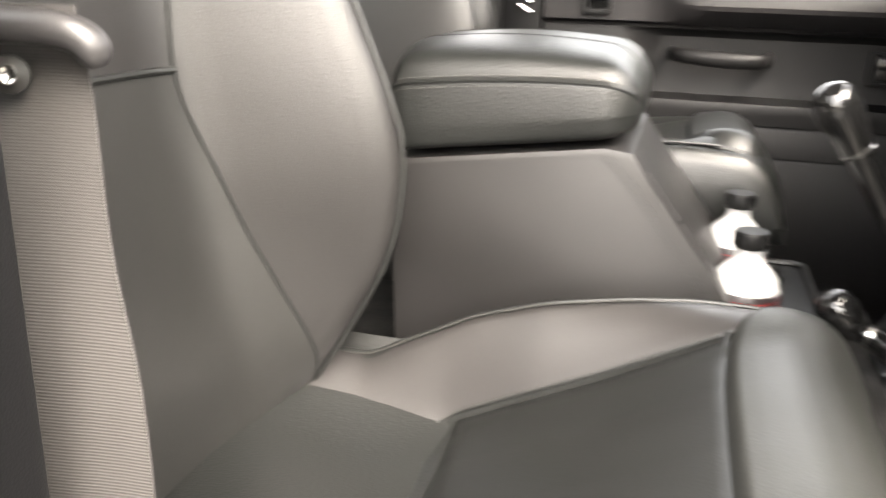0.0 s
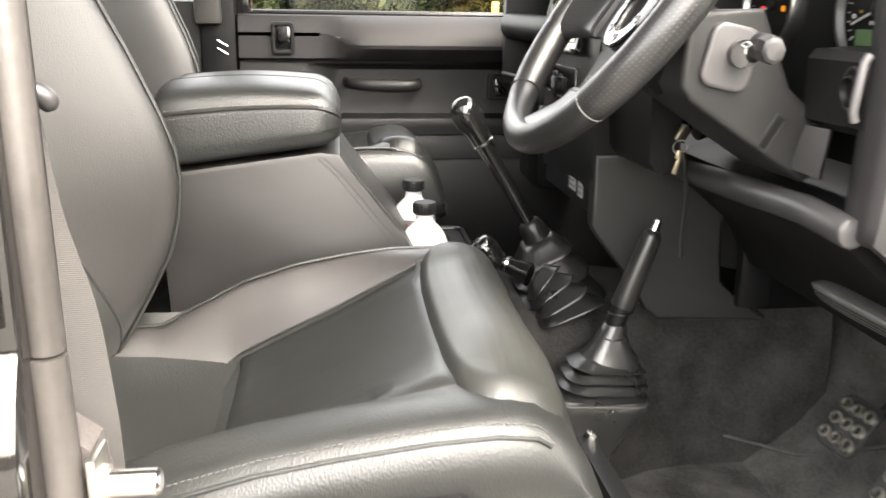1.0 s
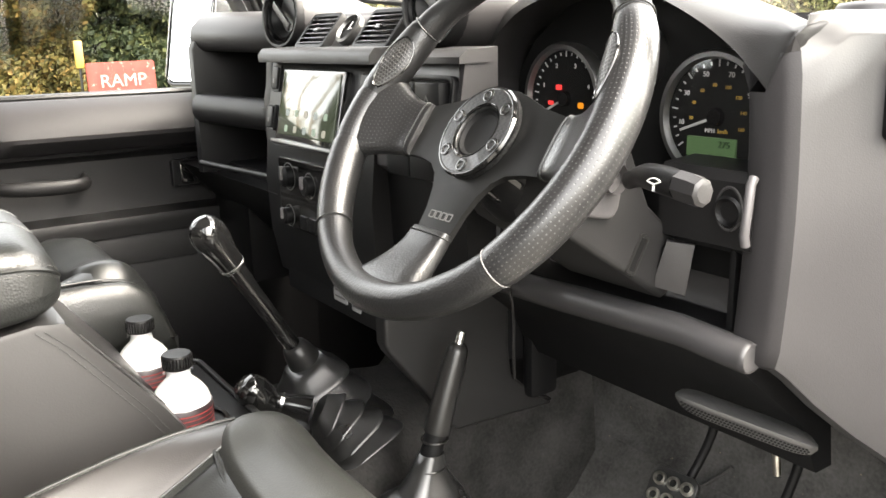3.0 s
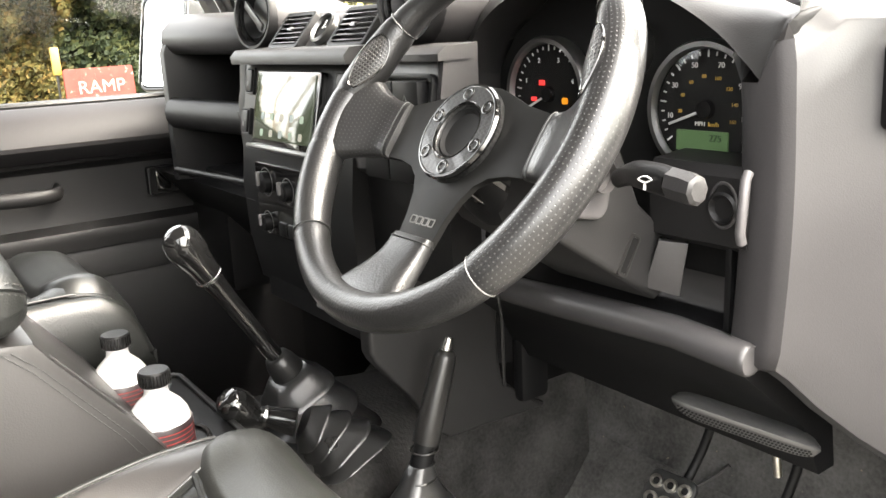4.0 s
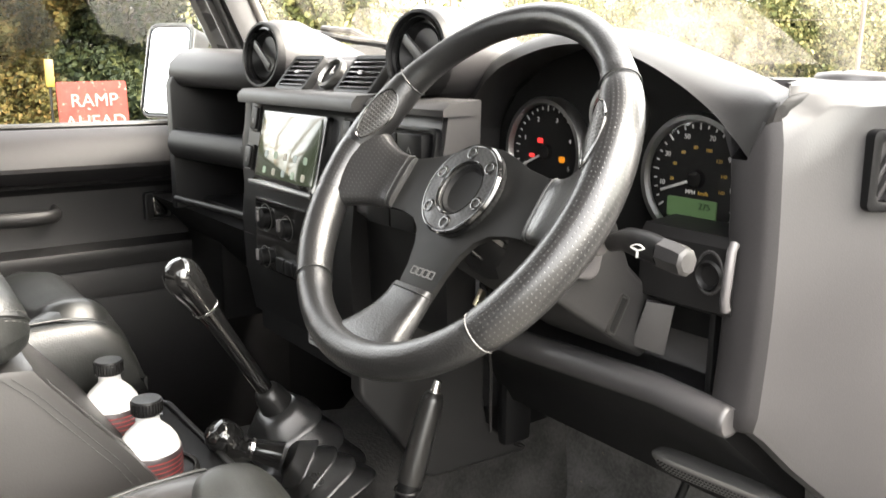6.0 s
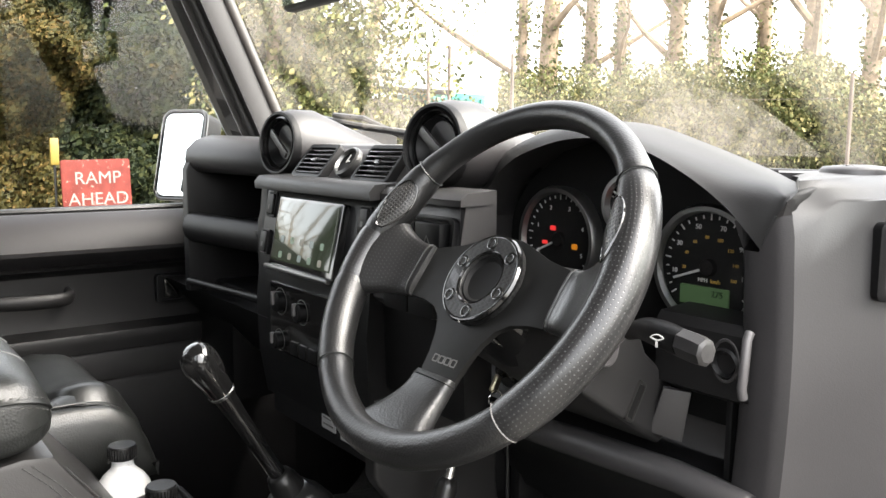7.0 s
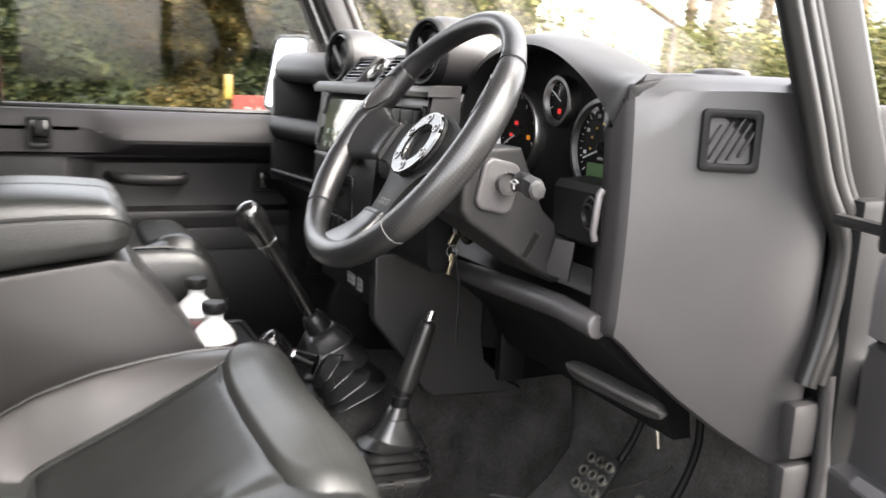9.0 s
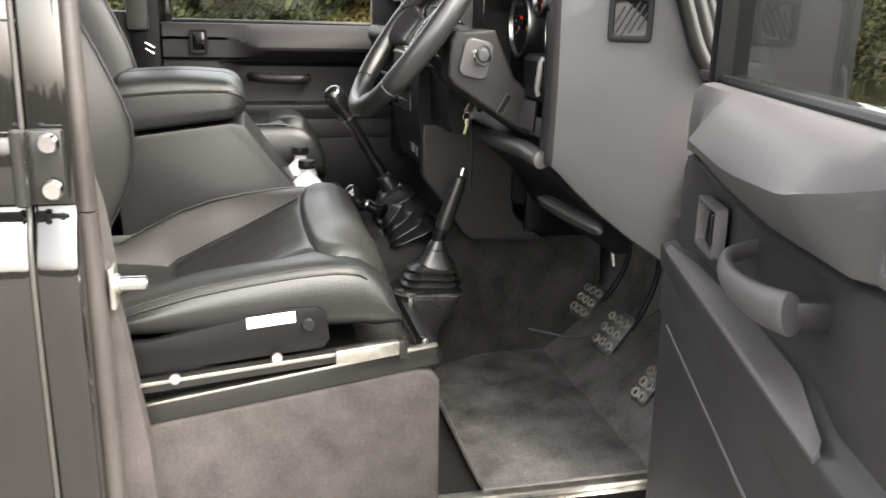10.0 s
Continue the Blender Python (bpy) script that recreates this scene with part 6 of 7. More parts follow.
    part("hanging_key", box((0.2525, 0.639, 1.072), (0.0055, 0.002, 0.018), 0.001, 2, Matrix.Rotation(0.3, 4, "Y")), BRASS, k)
    part("fob_strap", tube(curve([(0.258, 0.634, 1.088), (0.262, 0.628, 1.04), (0.26, 0.625, 1.0), (0.261, 0.625, 0.972)], 16), 0.0035, 8, squash=0.4), LEATHER_GREY, k, "narrow grey strap")


# ---------------------------------------------------------------- centre
def pleats(name, centre, normal, size, folds, parent, mat, label, flare=0.10, corner=0.3):
    """A pleated boot. centre, normal and size each run from the base to the lever's end; every fold is a thin-edged leaf square to its own axis."""
    a, b = Vector(centre[0]), Vector(centre[1])
    n0, n1 = Vector(normal[0]).normalized(), Vector(normal[1]).normalized()
    step = (b - a).length / folds
    rows = []
    for f in range(folds):
        for du, k in ((0.0, 0.80), (0.06, 0.97), (0.14, 1.0 + flare), (0.20, 1.01 + flare), (0.28, 0.97 + flare), (0.5, 0.96), (0.72, 0.88), (0.93, 0.79)):
            u = (f + du) / folds
            n = n0.lerp(n1, u).normalized()
            ex = (Vector((1, 0, 0)) - n * n.x).normalized()
            ey = n.cross(ex)
            c = a.lerp(b, u)
            w, h = [p + (q - p) * u for p, q in zip(*size)]
            out = min(max((k - 0.85) / 0.2, 0), 1)
            row = []
            for x, y in rounded(w * k, h * k, min(w, h) * corner * k, 6):
                wave = noise.noise((x * 26 + f * 5.3, y * 26, f * 3.1)) * 0.005 * out
                row.append(c + ex * x + ey * y + n * (wave - 0.05 * step * out * (abs(x) / w + abs(y) / h) * 4))
            rows.append(row)
    rows.append([b + (v - b) * 0.7 for v in rows[-1]])
    return part(name, loft(rows), mat, parent, label, 50)


def build_centre():
    c = thing("cubby_box", "black leather centre cubby box with cup-holder tray", "cubby box", (-0.15, 0.94, 0.8))
    prof = [(-0.336, 0.80), (-0.345, 1.032), (-0.333, 1.034), (-0.14, 1.060), (-0.115, 1.057), (-0.10, 1.035), (-0.03, 0.945), (0.0, 0.898), (0.01, 0.86), (0.01, 0.80)]
    bm = slab(prof, axes((0, 0.828, 0), (1, 0, 0), (0, 0, 1)), 0.245, 0.006, 2)
    body = part("body", bm, LEATHER_CONSOLE, c, "charcoal leather-covered body", 40)
    for dx in (0.012, 0.02):
        stitches([Vector((-0.122 - dx + 0.0, 0.8272, 1.052)), Vector((-0.10 - dx, 0.8272, 1.03)), Vector((-0.032 - dx, 0.8272, 0.943)), Vector((-0.005 - dx, 0.8272, 0.9))], body, mat=SEAM)
        stitches([Vector((-0.101, 0.83 + dx, 1.0365)), Vector((-0.065, 0.83 + dx, 0.991)), Vector((-0.029, 0.83 + dx, 0.945))], body, mat=SEAM)
    # padded lid
    rows = []
    stations = [(-0.345 + 0.02 * (1 - math.cos(a)), 0.02 * (1 - math.sin(a))) for a in [i * math.pi / 10 for i in range(6)]]
    stations += [(-0.325 + 0.175 * i / 8, 0.0) for i in range(1, 8)]
    stations += [(-0.112 - 0.038 * (1 - math.sin(a)), 0.038 * (1 - math.cos(a))) for a in [i * math.pi / 16 for i in range(9)]]
    for x, inset in stations:
        u = (x + 0.345) / 0.232
        z0 = 1.040 + 0.03 * u + inset * 0.35
        z1 = 1.142 + 0.008 * math.sin(math.pi * u) - inset
        y0, y1 = 0.816 + inset * 0.8, 1.084 - inset * 0.8
        zs_ = z0 + 0.62 * (z1 - z0)
        ring = [(y0 + 0.014, z0), (y0 + 0.004, z0 + 0.004), (y0, z0 + 0.016), (y0 - 0.001, (z0 + zs_) / 2), (y0 + 0.001, zs_ - 0.001), (y0 + 0.004, zs_ + 0.004), (y0 + 0.014, z0 + 0.84 * (z1 - z0)), (y0 + 0.04, z1 - 0.005), (y0 + 0.08, z1 - 0.0005), ((y0 + y1) / 2, z1), (y1 - 0.08, z1 - 0.0005), (y1 - 0.04, z1 - 0.005), (y1 - 0.014, z0 + 0.84 * (z1 - z0)), (y1 - 0.004, zs_ + 0.004), (y1, zs_ - 0.001), (y1, z0 + 0.016), (y1 - 0.014, z0)]
        rows.append(curve([(x, y, z) for y, z in ring], 60))
    lid = part("padded_lid", loft(rows), LEATHER, c, "padded black leather armrest lid with twin stitching", 60)
    side = [r[min(range(30), key=lambda i: abs(r[i].z - (r[0].z + 0.62 * (max(p.z for p in r) - r[0].z))))] for r in rows[3:-1]]
    part("seam", tube([p + Vector((0, -0.0004, 0.001)) for p in side], 0.0016, 6), SUEDE_BLACK, lid)
    for dz in (-0.004, 0.006):
        stitches([p + Vector((0, -0.0008 + max(dz, 0) * 0.25, dz)) for p in side], lid, r=0.0005, length=0.0032, step=0.0048)
    for yy in (0.905, 1.0):
        part("seam", tube([Vector((r[0].x, yy, max(p.z for p in r if abs(p.y - yy) < 0.03) - 0.0012)) for r in rows[4:-4]], 0.0018, 6), SUEDE_BLACK, lid)
    # tray with cup holders
    tr = part("tray", box((0.038, 0.952, 0.868), (0.085, 0.25, 0.05), 0.008, 3), PLASTIC_DARK, c, "black cup-holder tray")
    part("tray_rim", tube([Vector((x, y, 0.895)) for x, y in rounded(0.08, 0.245, 0.015, 5, 0.038, 0.952)], 0.004, 8, True), RUBBER, tr)
    for y in (0.888, 1.018):
        part("cup_ring", lathe([(0.036, 0.004), (0.038, 0.006), (0.041, 0.004), (0.042, 0.0)], (0.0 + 0.01, y, 0.893), (0, 0, 1), 32), RUBBER, tr)
    # bottles
    for x, y, z in ((-0.004, 1.018, 0.985), (0.0, 0.888, 0.979)):
        b = thing("water_bottle", "small clear drink bottle with black cap and dark label", "bottle", (x, y, z - 0.17), "bottles in the cup holders")
        r = 0.033
        part("bottle", lathe([(0, -0.17), (r * 0.9, -0.168), (r, -0.16), (r, -0.062), (r * 0.985, -0.054), (r * 0.90, -0.045), (r * 0.72, -0.036), (r * 0.5, -0.029), (0.0132, -0.0255), (0.0125, -0.020), (0.0125, -0.006), (0, -0.006)], (x, y, z), (0, 0, 1), 36), MILK, b, "pale glossy bottle body")
        part("neck_ring", lathe([(0.0135, -0.0205), (0.0165, -0.0195), (0.0165, -0.0175), (0.0135, -0.0165)], (x, y, z), (0, 0, 1), 28), PET, b)
        cap = part("cap", lathe([(0.0155, -0.0145), (0.016, -0.013), (0.016, 0.0), (0.015, 0.0018), (0, 0.0022)], (x, y, z), (0, 0, 1), 36), PLASTIC_DARK, b, "black screw cap")
        for k in range(30):
            a = 2 * math.pi * k / 30
            part("rib", box((x + 0.0161 * math.cos(a), y + 0.0161 * math.sin(a), z - 0.0065), (0.0012, 0.0012, 0.012), 0), PLASTIC_GLOSS, cap)
        part("label", lathe([(r + 0.0004, -0.14), (r + 0.0008, -0.0560), (r * 0.99, -0.0545)], (x, y, z), (0, 0, 1), 36), LABEL_BLACK, b, "dark printed label")
        for k in range(5):
            part("bar", lathe([(r + 0.0012, -0.0605 - k * 0.0052), (r + 0.0012, -0.0618 - k * 0.0052)], (x, y, z), (0, 0, 1), 36), LABEL_RED, b)
    # gear lever
    g = thing("gear_lever", "black gear lever with gloss knob, bright collar and leather gaiter", "gear lever", (0.18, 0.93, 0.84))
    ax = Vector((0.112, 0.012, -0.183)).normalized()
    kt = Vector((0.052, 0.926, 1.112))
    part("knob", tube([kt - ax * 0.006, kt - ax * 0.003, kt + ax * 0.004, kt + ax * 0.014, kt + ax * 0.028, kt + ax * 0.046, kt + ax * 0.064], [0.004, 0.0125, 0.0185, 0.0215, 0.0215, 0.0175, 0.0155], 28), PLASTIC_GLOSS, g, "gloss black gear knob", 60)
    part("collar", rod(kt + ax * 0.063, kt + ax * 0.068, 0.0165, 0.016, n=24, bev=0.001), CHROME, g, "bright collar")
    part("shaft", tube([kt + ax * 0.066, kt + ax * 0.10, kt + ax * 0.15, kt + ax * 0.212], [0.0135, 0.0115, 0.0105, 0.0105], 18), PLASTIC_GLOSS, g, "gloss black shaft")
    bc = kt + ax * 0.222
    part("shaft_boot", tube([bc - ax * 0.02, bc - ax * 0.016, bc - ax * 0.006, bc + ax * 0.008, bc + ax * 0.024], [0.011, 0.0155, 0.019, 0.021, 0.024], 22), RUBBER, g, "rounded rubber shaft boot", 60)
    pleats("gaiter", ((0.200, 0.922, 0.838), (0.170, 0.936, 0.914)), ((-0.1, 0, 1), -ax), ((0.125, 0.140), (0.060, 0.058)), 3, g, GAITER, "pleated leather gaiter")
    t = thing("transfer_lever", "short black transfer lever with round knob and leather gaiter", "transfer lever", (0.17, 0.86, 0.84))
    part("knob", tube([(0.076, 0.902, 0.921), (0.077, 0.902, 0.920), (0.081, 0.902, 0.915), (0.090, 0.902, 0.906), (0.101, 0.901, 0.895), (0.110, 0.901, 0.888)], [0.004, 0.013, 0.0185, 0.021, 0.018, 0.0135], 24), PLASTIC_GLOSS, t, "round gloss knob", 60)
    part("shaft", tube([(0.108, 0.901, 0.889), (0.125, 0.894, 0.884), (0.15, 0.875, 0.876)], [0.0105, 0.0125, 0.0175], 18), PLASTIC_GLOSS, t)
    part("collar", rod((0.119, 0.897, 0.886), (0.122, 0.8955, 0.885), 0.0135, n=18), CHROME, t)
    pleats("gaiter", ((0.200, 0.843, 0.834), (0.156, 0.871, 0.876)), ((-0.35, 0.1, 0.93), (-0.80, 0.34, 0.5)), ((0.088, 0.082), (0.046, 0.046)), 4, t, GAITER, "pleated leather gaiter", flare=0.12)
    # handbrake
    h = thing("handbrake", "black handbrake lever with bright button and leather gaiter", "handbrake", (0.21, 0.737, 0.70))
    pts = curve([(0.272, 0.737, 0.974), (0.266, 0.737, 0.955), (0.252, 0.737, 0.915), (0.239, 0.737, 0.876), (0.229, 0.737, 0.845), (0.226, 0.737, 0.82)], 24)
    part("grip", tube(pts[:15], [0.0085, 0.0118] + [0.0128 + 0.0003 * k for k in range(12)] + [0.016], 18, squash=0.95), STEEL_BLACK, h, "black plastic grip")
    part("button", rod((0.271, 0.737, 0.971), (0.2765, 0.737, 0.988), 0.006, 0.0052, n=16, bev=0.001), CHROME, h, "bright push button")
    part("lever", tube(pts[14:], 0.0125, 14), PLASTIC_DARK, h)
    for k, rr in ((15, 0.0150), (20, 0.0185)):
        part("clip", tube([pts[k] + Vector((rr * math.cos(a), rr * math.sin(a), 0)) for a in [i * math.pi / 8 for i in range(16)]], 0.0013, 6, True), STEEL_BLACK, h)
    neck = [[Vector((cx + x, 0.737 + y, z)) for x, y in rounded(ww, hh, min(ww, hh) * 0.45, 5)] for z, cx, ww, hh in ((0.800, 0.224, 0.088, 0.060), (0.812, 0.225, 0.070, 0.048), (0.826, 0.226, 0.048, 0.037), (0.842, 0.228, 0.034, 0.031), (0.852, 0.231, 0.028, 0.027))]
    part("neck", loft(neck), GAITER, h, "gathered leather neck of the gaiter", 60)
    pleats("gaiter", ((0.213, 0.737, 0.760), (0.224, 0.737, 0.808)), ((0.02, 0, 1), (0.12, 0, 1)), ((0.114, 0.087), (0.086, 0.060)), 4, h, GAITER, "pleated leather gaiter", flare=0.10, corner=0.36)
    rows = [[Vector((x, y, z + 0.06 * (cx - x))) for x, y in rounded(w, hh, min(w, hh) * 0.3, 6, cx, 0.737)] for z, cx, w, hh in ((FLOOR, 0.195, 0.03, 0.03), (0.63, 0.198, 0.04, 0.045), (0.68, 0.203, 0.062, 0.062), (0.715, 0.206, 0.098, 0.078), (0.745, 0.208, 0.128, 0.090), (0.756, 0.208, 0.132, 0.092), (0.762, 0.209, 0.128, 0.088), (0.764, 0.212, 0.09, 0.06))]
    part("gaiter_skirt", loft(rows), GAITER, h, "black leather pouch under the pleats", 60)
    part("skirt_seam", tube([p + Vector((0, 0, 0.001)) for p in rows[5]], 0.0018, 6, True), THREAD, h)


def build_footwell():
    for (y, z, w, hgt, name, lab) in ((0.605, 0.765, 0.062, 0.072, "clutch_pedal", "drilled metal clutch pedal with round rubber studs"), (0.492, 0.748, 0.07, 0.08, "brake_pedal", "drilled metal brake pedal with round rubber studs"), (0.35, 0.715, 0.04, 0.07, "accelerator_pedal", "drilled metal accelerator pedal")):
        p = thing(name, lab, "pedal", (0.5, y, z), "pedals")
        m = axes((0.48, y, z), (0.12, -1, 0), (0.62, 0, 0.78))
        if m.to_3x3().col[2].x > 0:
            m = axes((0.48, y, z), (-0.12, 1, 0), (0.62, 0, 0.78))
        part("plate", slab(rounded(w, hgt, 0.012), m, 0.006, 0.002), RIM_DARK, p, "satin metal plate")
        nx = 3 if w > 0.05 else 2
        for i in range(nx):
            for j in range(3):
                q = m @ Vector(((i - (nx - 1) / 2) * w / (nx + 0.3), (j - 1) * hgt / 3.4, 0.0))
                part("stud", lathe([(0.0085, 0), (0.008, 0.004), (0.0055, 0.0045), (0.0045, 0.001), (0, 0.001)], q, m.to_3x3().col[2], 16), STEEL, p)
                part("plug", lathe([(0.0045, 0.002), (0, 0.0024)], q, m.to_3x3().col[2], 12), RUBBER, p)
        arm = curve([m @ Vector((0, 0, -0.006)), m @ Vector((0, 0.03, -0.03)), Vector((0.55, y - 0.01, 0.85)), Vector((0.53, y - 0.02, 0.95))], 14)
        part("arm", tube(arm, 0.0055, 10, squash=0.6), PLASTIC_DARK, p)
    e = thing("pedal_spring", "thin bright return spring above the pedals", "spring", (0.452, 0.449, 0.88))
    part("rod", tube([(0.45, 0.449, 0.905), (0.455, 0.449, 0.878)], 0.0042, 10), STEEL, e)


def build_belt():
    b = thing("seat_belt", "grey woven seat belt hanging from its pillar guide", "seat belt", (-0.25, 0.275, 1.18))
    path = [(-0.349, 0.376, 1.186), (-0.343, 0.374, 1.157), (-0.33, 0.36, 1.09), (-0.311, 0.346, 1.03), (-0.302, 0.336, 0.97), (-0.298, 0.33, 0.92), (-0.296, 0.325, 0.80)]
    rows = []
    for p in curve(path, 40):
        rows.append([p + Vector((dx, dy, 0)) for dx, dy in ((-0.025, -0.006), (-0.012, -0.004), (0, -0.0016), (0.012, 0.0), (0.025, 0.001), (0.025, 0.0026), (0.012, 0.0016), (0, 0.0), (-0.012, -0.0024), (-0.025, -0.0044))])
    part("webbing", loft(rows), WEBBING, b, "grey ribbed webbing", 60)
    g = part("guide", tube(curve([(-0.372, 0.362, 1.176), (-0.345, 0.362, 1.178), (-0.322, 0.365, 1.177), (-0.311, 0.368, 1.172), (-0.309, 0.37, 1.163)], 18), [0.0055] * 4 + [0.0075] * 10 + [0.0075, 0.007, 0.006, 0.004], 14), PLASTIC_MID, b, "black plastic belt guide")
    part("bolt_washer", lathe([(0.008, 0), (0.0078, 0.0015), (0.004, 0.002)], (-0.3475, 0.364, 1.158), (0.5, -0.8, 0.1), 20), STEEL_BLACK, b)
    part("bolt", lathe([(0.0042, 0), (0.0042, 0.003), (0.0034, 0.004), (0.0022, 0.003), (0, 0.002)], (-0.347, 0.363, 1.158), (0.5, -0.8, 0.1), 20), CHROME, b, "bright guide bolt")


# ---------------------------------------------------------------- outside
def leaves(count, where, size, mat, name, label, category="foliage", seed=1):
    rnd = random.Random(seed)
    vs, fs = [], []
    for _ in range(count):
        p, s = where(rnd)
        s *= size * rnd.uniform(0.6, 1.4)
        a = Vector((rnd.gauss(0, 1), rnd.gauss(0, 1), rnd.gauss(0, 1))).normalized()
        b = a.orthogonal().normalized()
        c = a.cross(b)
        k = len(vs)
        vs += [p + b * s, p + c * s * 0.55 + a * s * 0.15, p - b * s, p - c * s * 0.55 - a * s * 0.1]
        fs.append((k, k + 1, k + 2, k + 3))
    me = bpy.data.meshes.new(name)
    me.from_pydata(vs, [], fs)
    me.materials.append(mat)
    return tagged(new(name, me), label, category, kind="stuff")


def tree(x, y, h, r, rnd, lean=0.0, crown=0):
    t = thing("tree", "tall bare tree with ivy grey bark and thin upper limbs", "tree", (x, y, 0), "trees beyond the yard")
    base = [Vector((x, y, -0.1)), Vector((x + lean * 0.3, y, h * 0.3)), Vector((x + lean * 0.6 + rnd.uniform(-0.2, 0.2), y, h * 0.65)), Vector((x + lean, y + rnd.uniform(-0.3, 0.3), h))]
    pts = curve(base, 14)
    part("trunk", tube(pts, [r * (1.25 - 0.95 * i / 13) for i in range(14)], 12), BARK, t)
    bm = []
    for k in range(9 + crown):
        i = rnd.randrange(4 if not crown else 2, 13)
        a, up = rnd.uniform(0, 6.283), rnd.uniform(0.3, 1.0)
        L = h * rnd.uniform(0.15, 0.35)
        d = Vector((math.cos(a), math.sin(a), up)).normalized()
        p = pts[i]
        q = [p, p + d * L * 0.4 + Vector((0, 0, 0.1)), p + d * L * 0.75 + Vector((rnd.uniform(-0.3, 0.3), 0, 0.3)), p + d * L + Vector((0, 0, 0.6))]
        rr = r * (1.2 - 0.95 * i / 13) * 0.5
        bm.append(tube(curve(q, 8), [rr * (1 - 0.11 * j) for j in range(8)], 7))
        for _ in range(3):
            s = q[2] + (q[3] - q[2]) * rnd.random()
            e = s + Vector((rnd.uniform(-1, 1), rnd.uniform(-1, 1), rnd.uniform(-0.2, 1))) * L * 0.4
            bm.append(tube([s, (s + e) / 2 + Vector((0, 0, 0.1)), e], [rr * 0.3, rr * 0.2, rr * 0.06], 5))
    part("limbs", join(*bm), BARK, t)
    return t


def build_outside():
    bm = bmesh.new()
    bmesh.ops.create_grid(bm, x_segments=8, y_segments=8, size=400)
    solid("ground", bm, ASPHALT, "grey gritty yard surface reaching the far trees", "ground", "structure")
    rnd = random.Random(5)

    # unseen hedge, added to darken low reflections and light from the open side
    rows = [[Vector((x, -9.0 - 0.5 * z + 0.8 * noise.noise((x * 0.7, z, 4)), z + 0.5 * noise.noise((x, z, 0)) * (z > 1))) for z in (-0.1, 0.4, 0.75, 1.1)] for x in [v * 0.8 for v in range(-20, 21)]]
    solid("hedge_light_block", loft(rows, False, False), HEDGE_SHADE, "added unseen dark hedge that cuts low light and reflections", "hedge", "structure")

    def hedge_of(lo, hi, zmin=0.1):
        def where(rn):
            while True:
                x, z = rn.uniform(-7, 3.5), rn.uniform(zmin, 3.6)
                k = noise.noise((x * 0.9, z * 1.1, 7.0)) + 0.35 * noise.noise((x * 3.1, z * 3.3, 2.0)) + 0.1 * (x - 0.5) * (x < 1.5) - 0.25 * (x > 2.2) + 0.4 * min(max((x - 0.3) * 4, 0), 1) * min(max((2.0 - x) * 3, 0), 1)
                if lo <= k < hi and z < 3.6 - 2.3 * smoothstep(-2.2, -3.0, x):
                    break
            y = 9.3 + 0.9 * noise.noise((x * 1.1, z * 1.1, 1.0)) + 0.35 * noise.noise((x * 4, z * 4, 3.0)) + 0.8 * rn.random() ** 2 + 0.3 * z
            return Vector((x, y, z)), 1.0
        return where

    leaves(90000, hedge_of(-9, 0.02), 0.05, IVY, "hedge", "dense dark ivy hedge bank along the yard", "hedge", 2)
    leaves(46000, hedge_of(-0.02, 0.3), 0.042, OLIVE, "hedge", "olive green growth through the hedge", "hedge", 12)
    leaves(56000, hedge_of(0.2, 9), 0.042, AUTUMN, "shrub", "yellow and russet autumn shrub before the hedge", "shrub", 3)
    # added backing sheet: gaps between leaves read as deep shade
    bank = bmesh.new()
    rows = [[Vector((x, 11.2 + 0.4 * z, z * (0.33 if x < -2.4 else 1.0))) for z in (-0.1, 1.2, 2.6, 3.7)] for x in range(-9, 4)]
    solid("hedge_backing", loft(rows, False, False), HEDGE_SHADE, "near-black backing sheet for the shaded depth of the hedge", "bank", "structure")

    def scrub(rn):
        a = rn.uniform(0.36, 1.32)
        d = rn.uniform(11.0, 15.0)
        low = 0.75 if 0.52 < a < 0.70 else 1.0
        h = (2.25 + 0.9 * noise.noise((a * 9, d * 0.5, 2)) + 0.25 * (a > 0.85) - 0.8 * min(max((a - 1.08) * 12, 0), 1)) * low
        z = rn.uniform(0, 1) ** 0.8 * h
        return Vector((d * math.sin(a) + 0.2, d * math.cos(a) + 0.5, z)), 1.1
    leaves(190000, scrub, 0.031, SCRUB, "bushes", "green scrub and laurel bushes under the trees", "bushes", 4)

    def laurel(rn):
        a, z = rn.gauss(0.45, 0.075), rn.uniform(0.8, 4.6)
        d = 10.5 + rn.uniform(0, 1.6) + 0.6 * noise.noise((a * 20, z * 1.5, 5))
        return Vector((d * math.sin(a), d * math.cos(a), z)), 1.0
    leaves(28000, laurel, 0.042, SCRUB, "laurel", "tall pale laurel growing up into the trees", "shrub", 9)

    # dark backing sheets inside the scrub and the laurel, toned for shade between leaves
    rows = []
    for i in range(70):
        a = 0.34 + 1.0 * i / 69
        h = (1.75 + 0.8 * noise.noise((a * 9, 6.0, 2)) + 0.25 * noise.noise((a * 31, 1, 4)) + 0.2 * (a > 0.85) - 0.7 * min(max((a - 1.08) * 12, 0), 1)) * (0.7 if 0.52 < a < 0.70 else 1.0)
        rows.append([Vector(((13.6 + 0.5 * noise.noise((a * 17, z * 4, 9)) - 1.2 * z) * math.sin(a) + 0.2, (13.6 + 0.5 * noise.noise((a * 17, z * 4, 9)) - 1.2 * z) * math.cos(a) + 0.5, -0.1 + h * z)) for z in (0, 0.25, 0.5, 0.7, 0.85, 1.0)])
    solid("bush_mass", loft(rows, False, False), BUSH_SHADE, "dark backing sheet for the shaded inside of the bushes", "bushes", "structure")
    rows = []
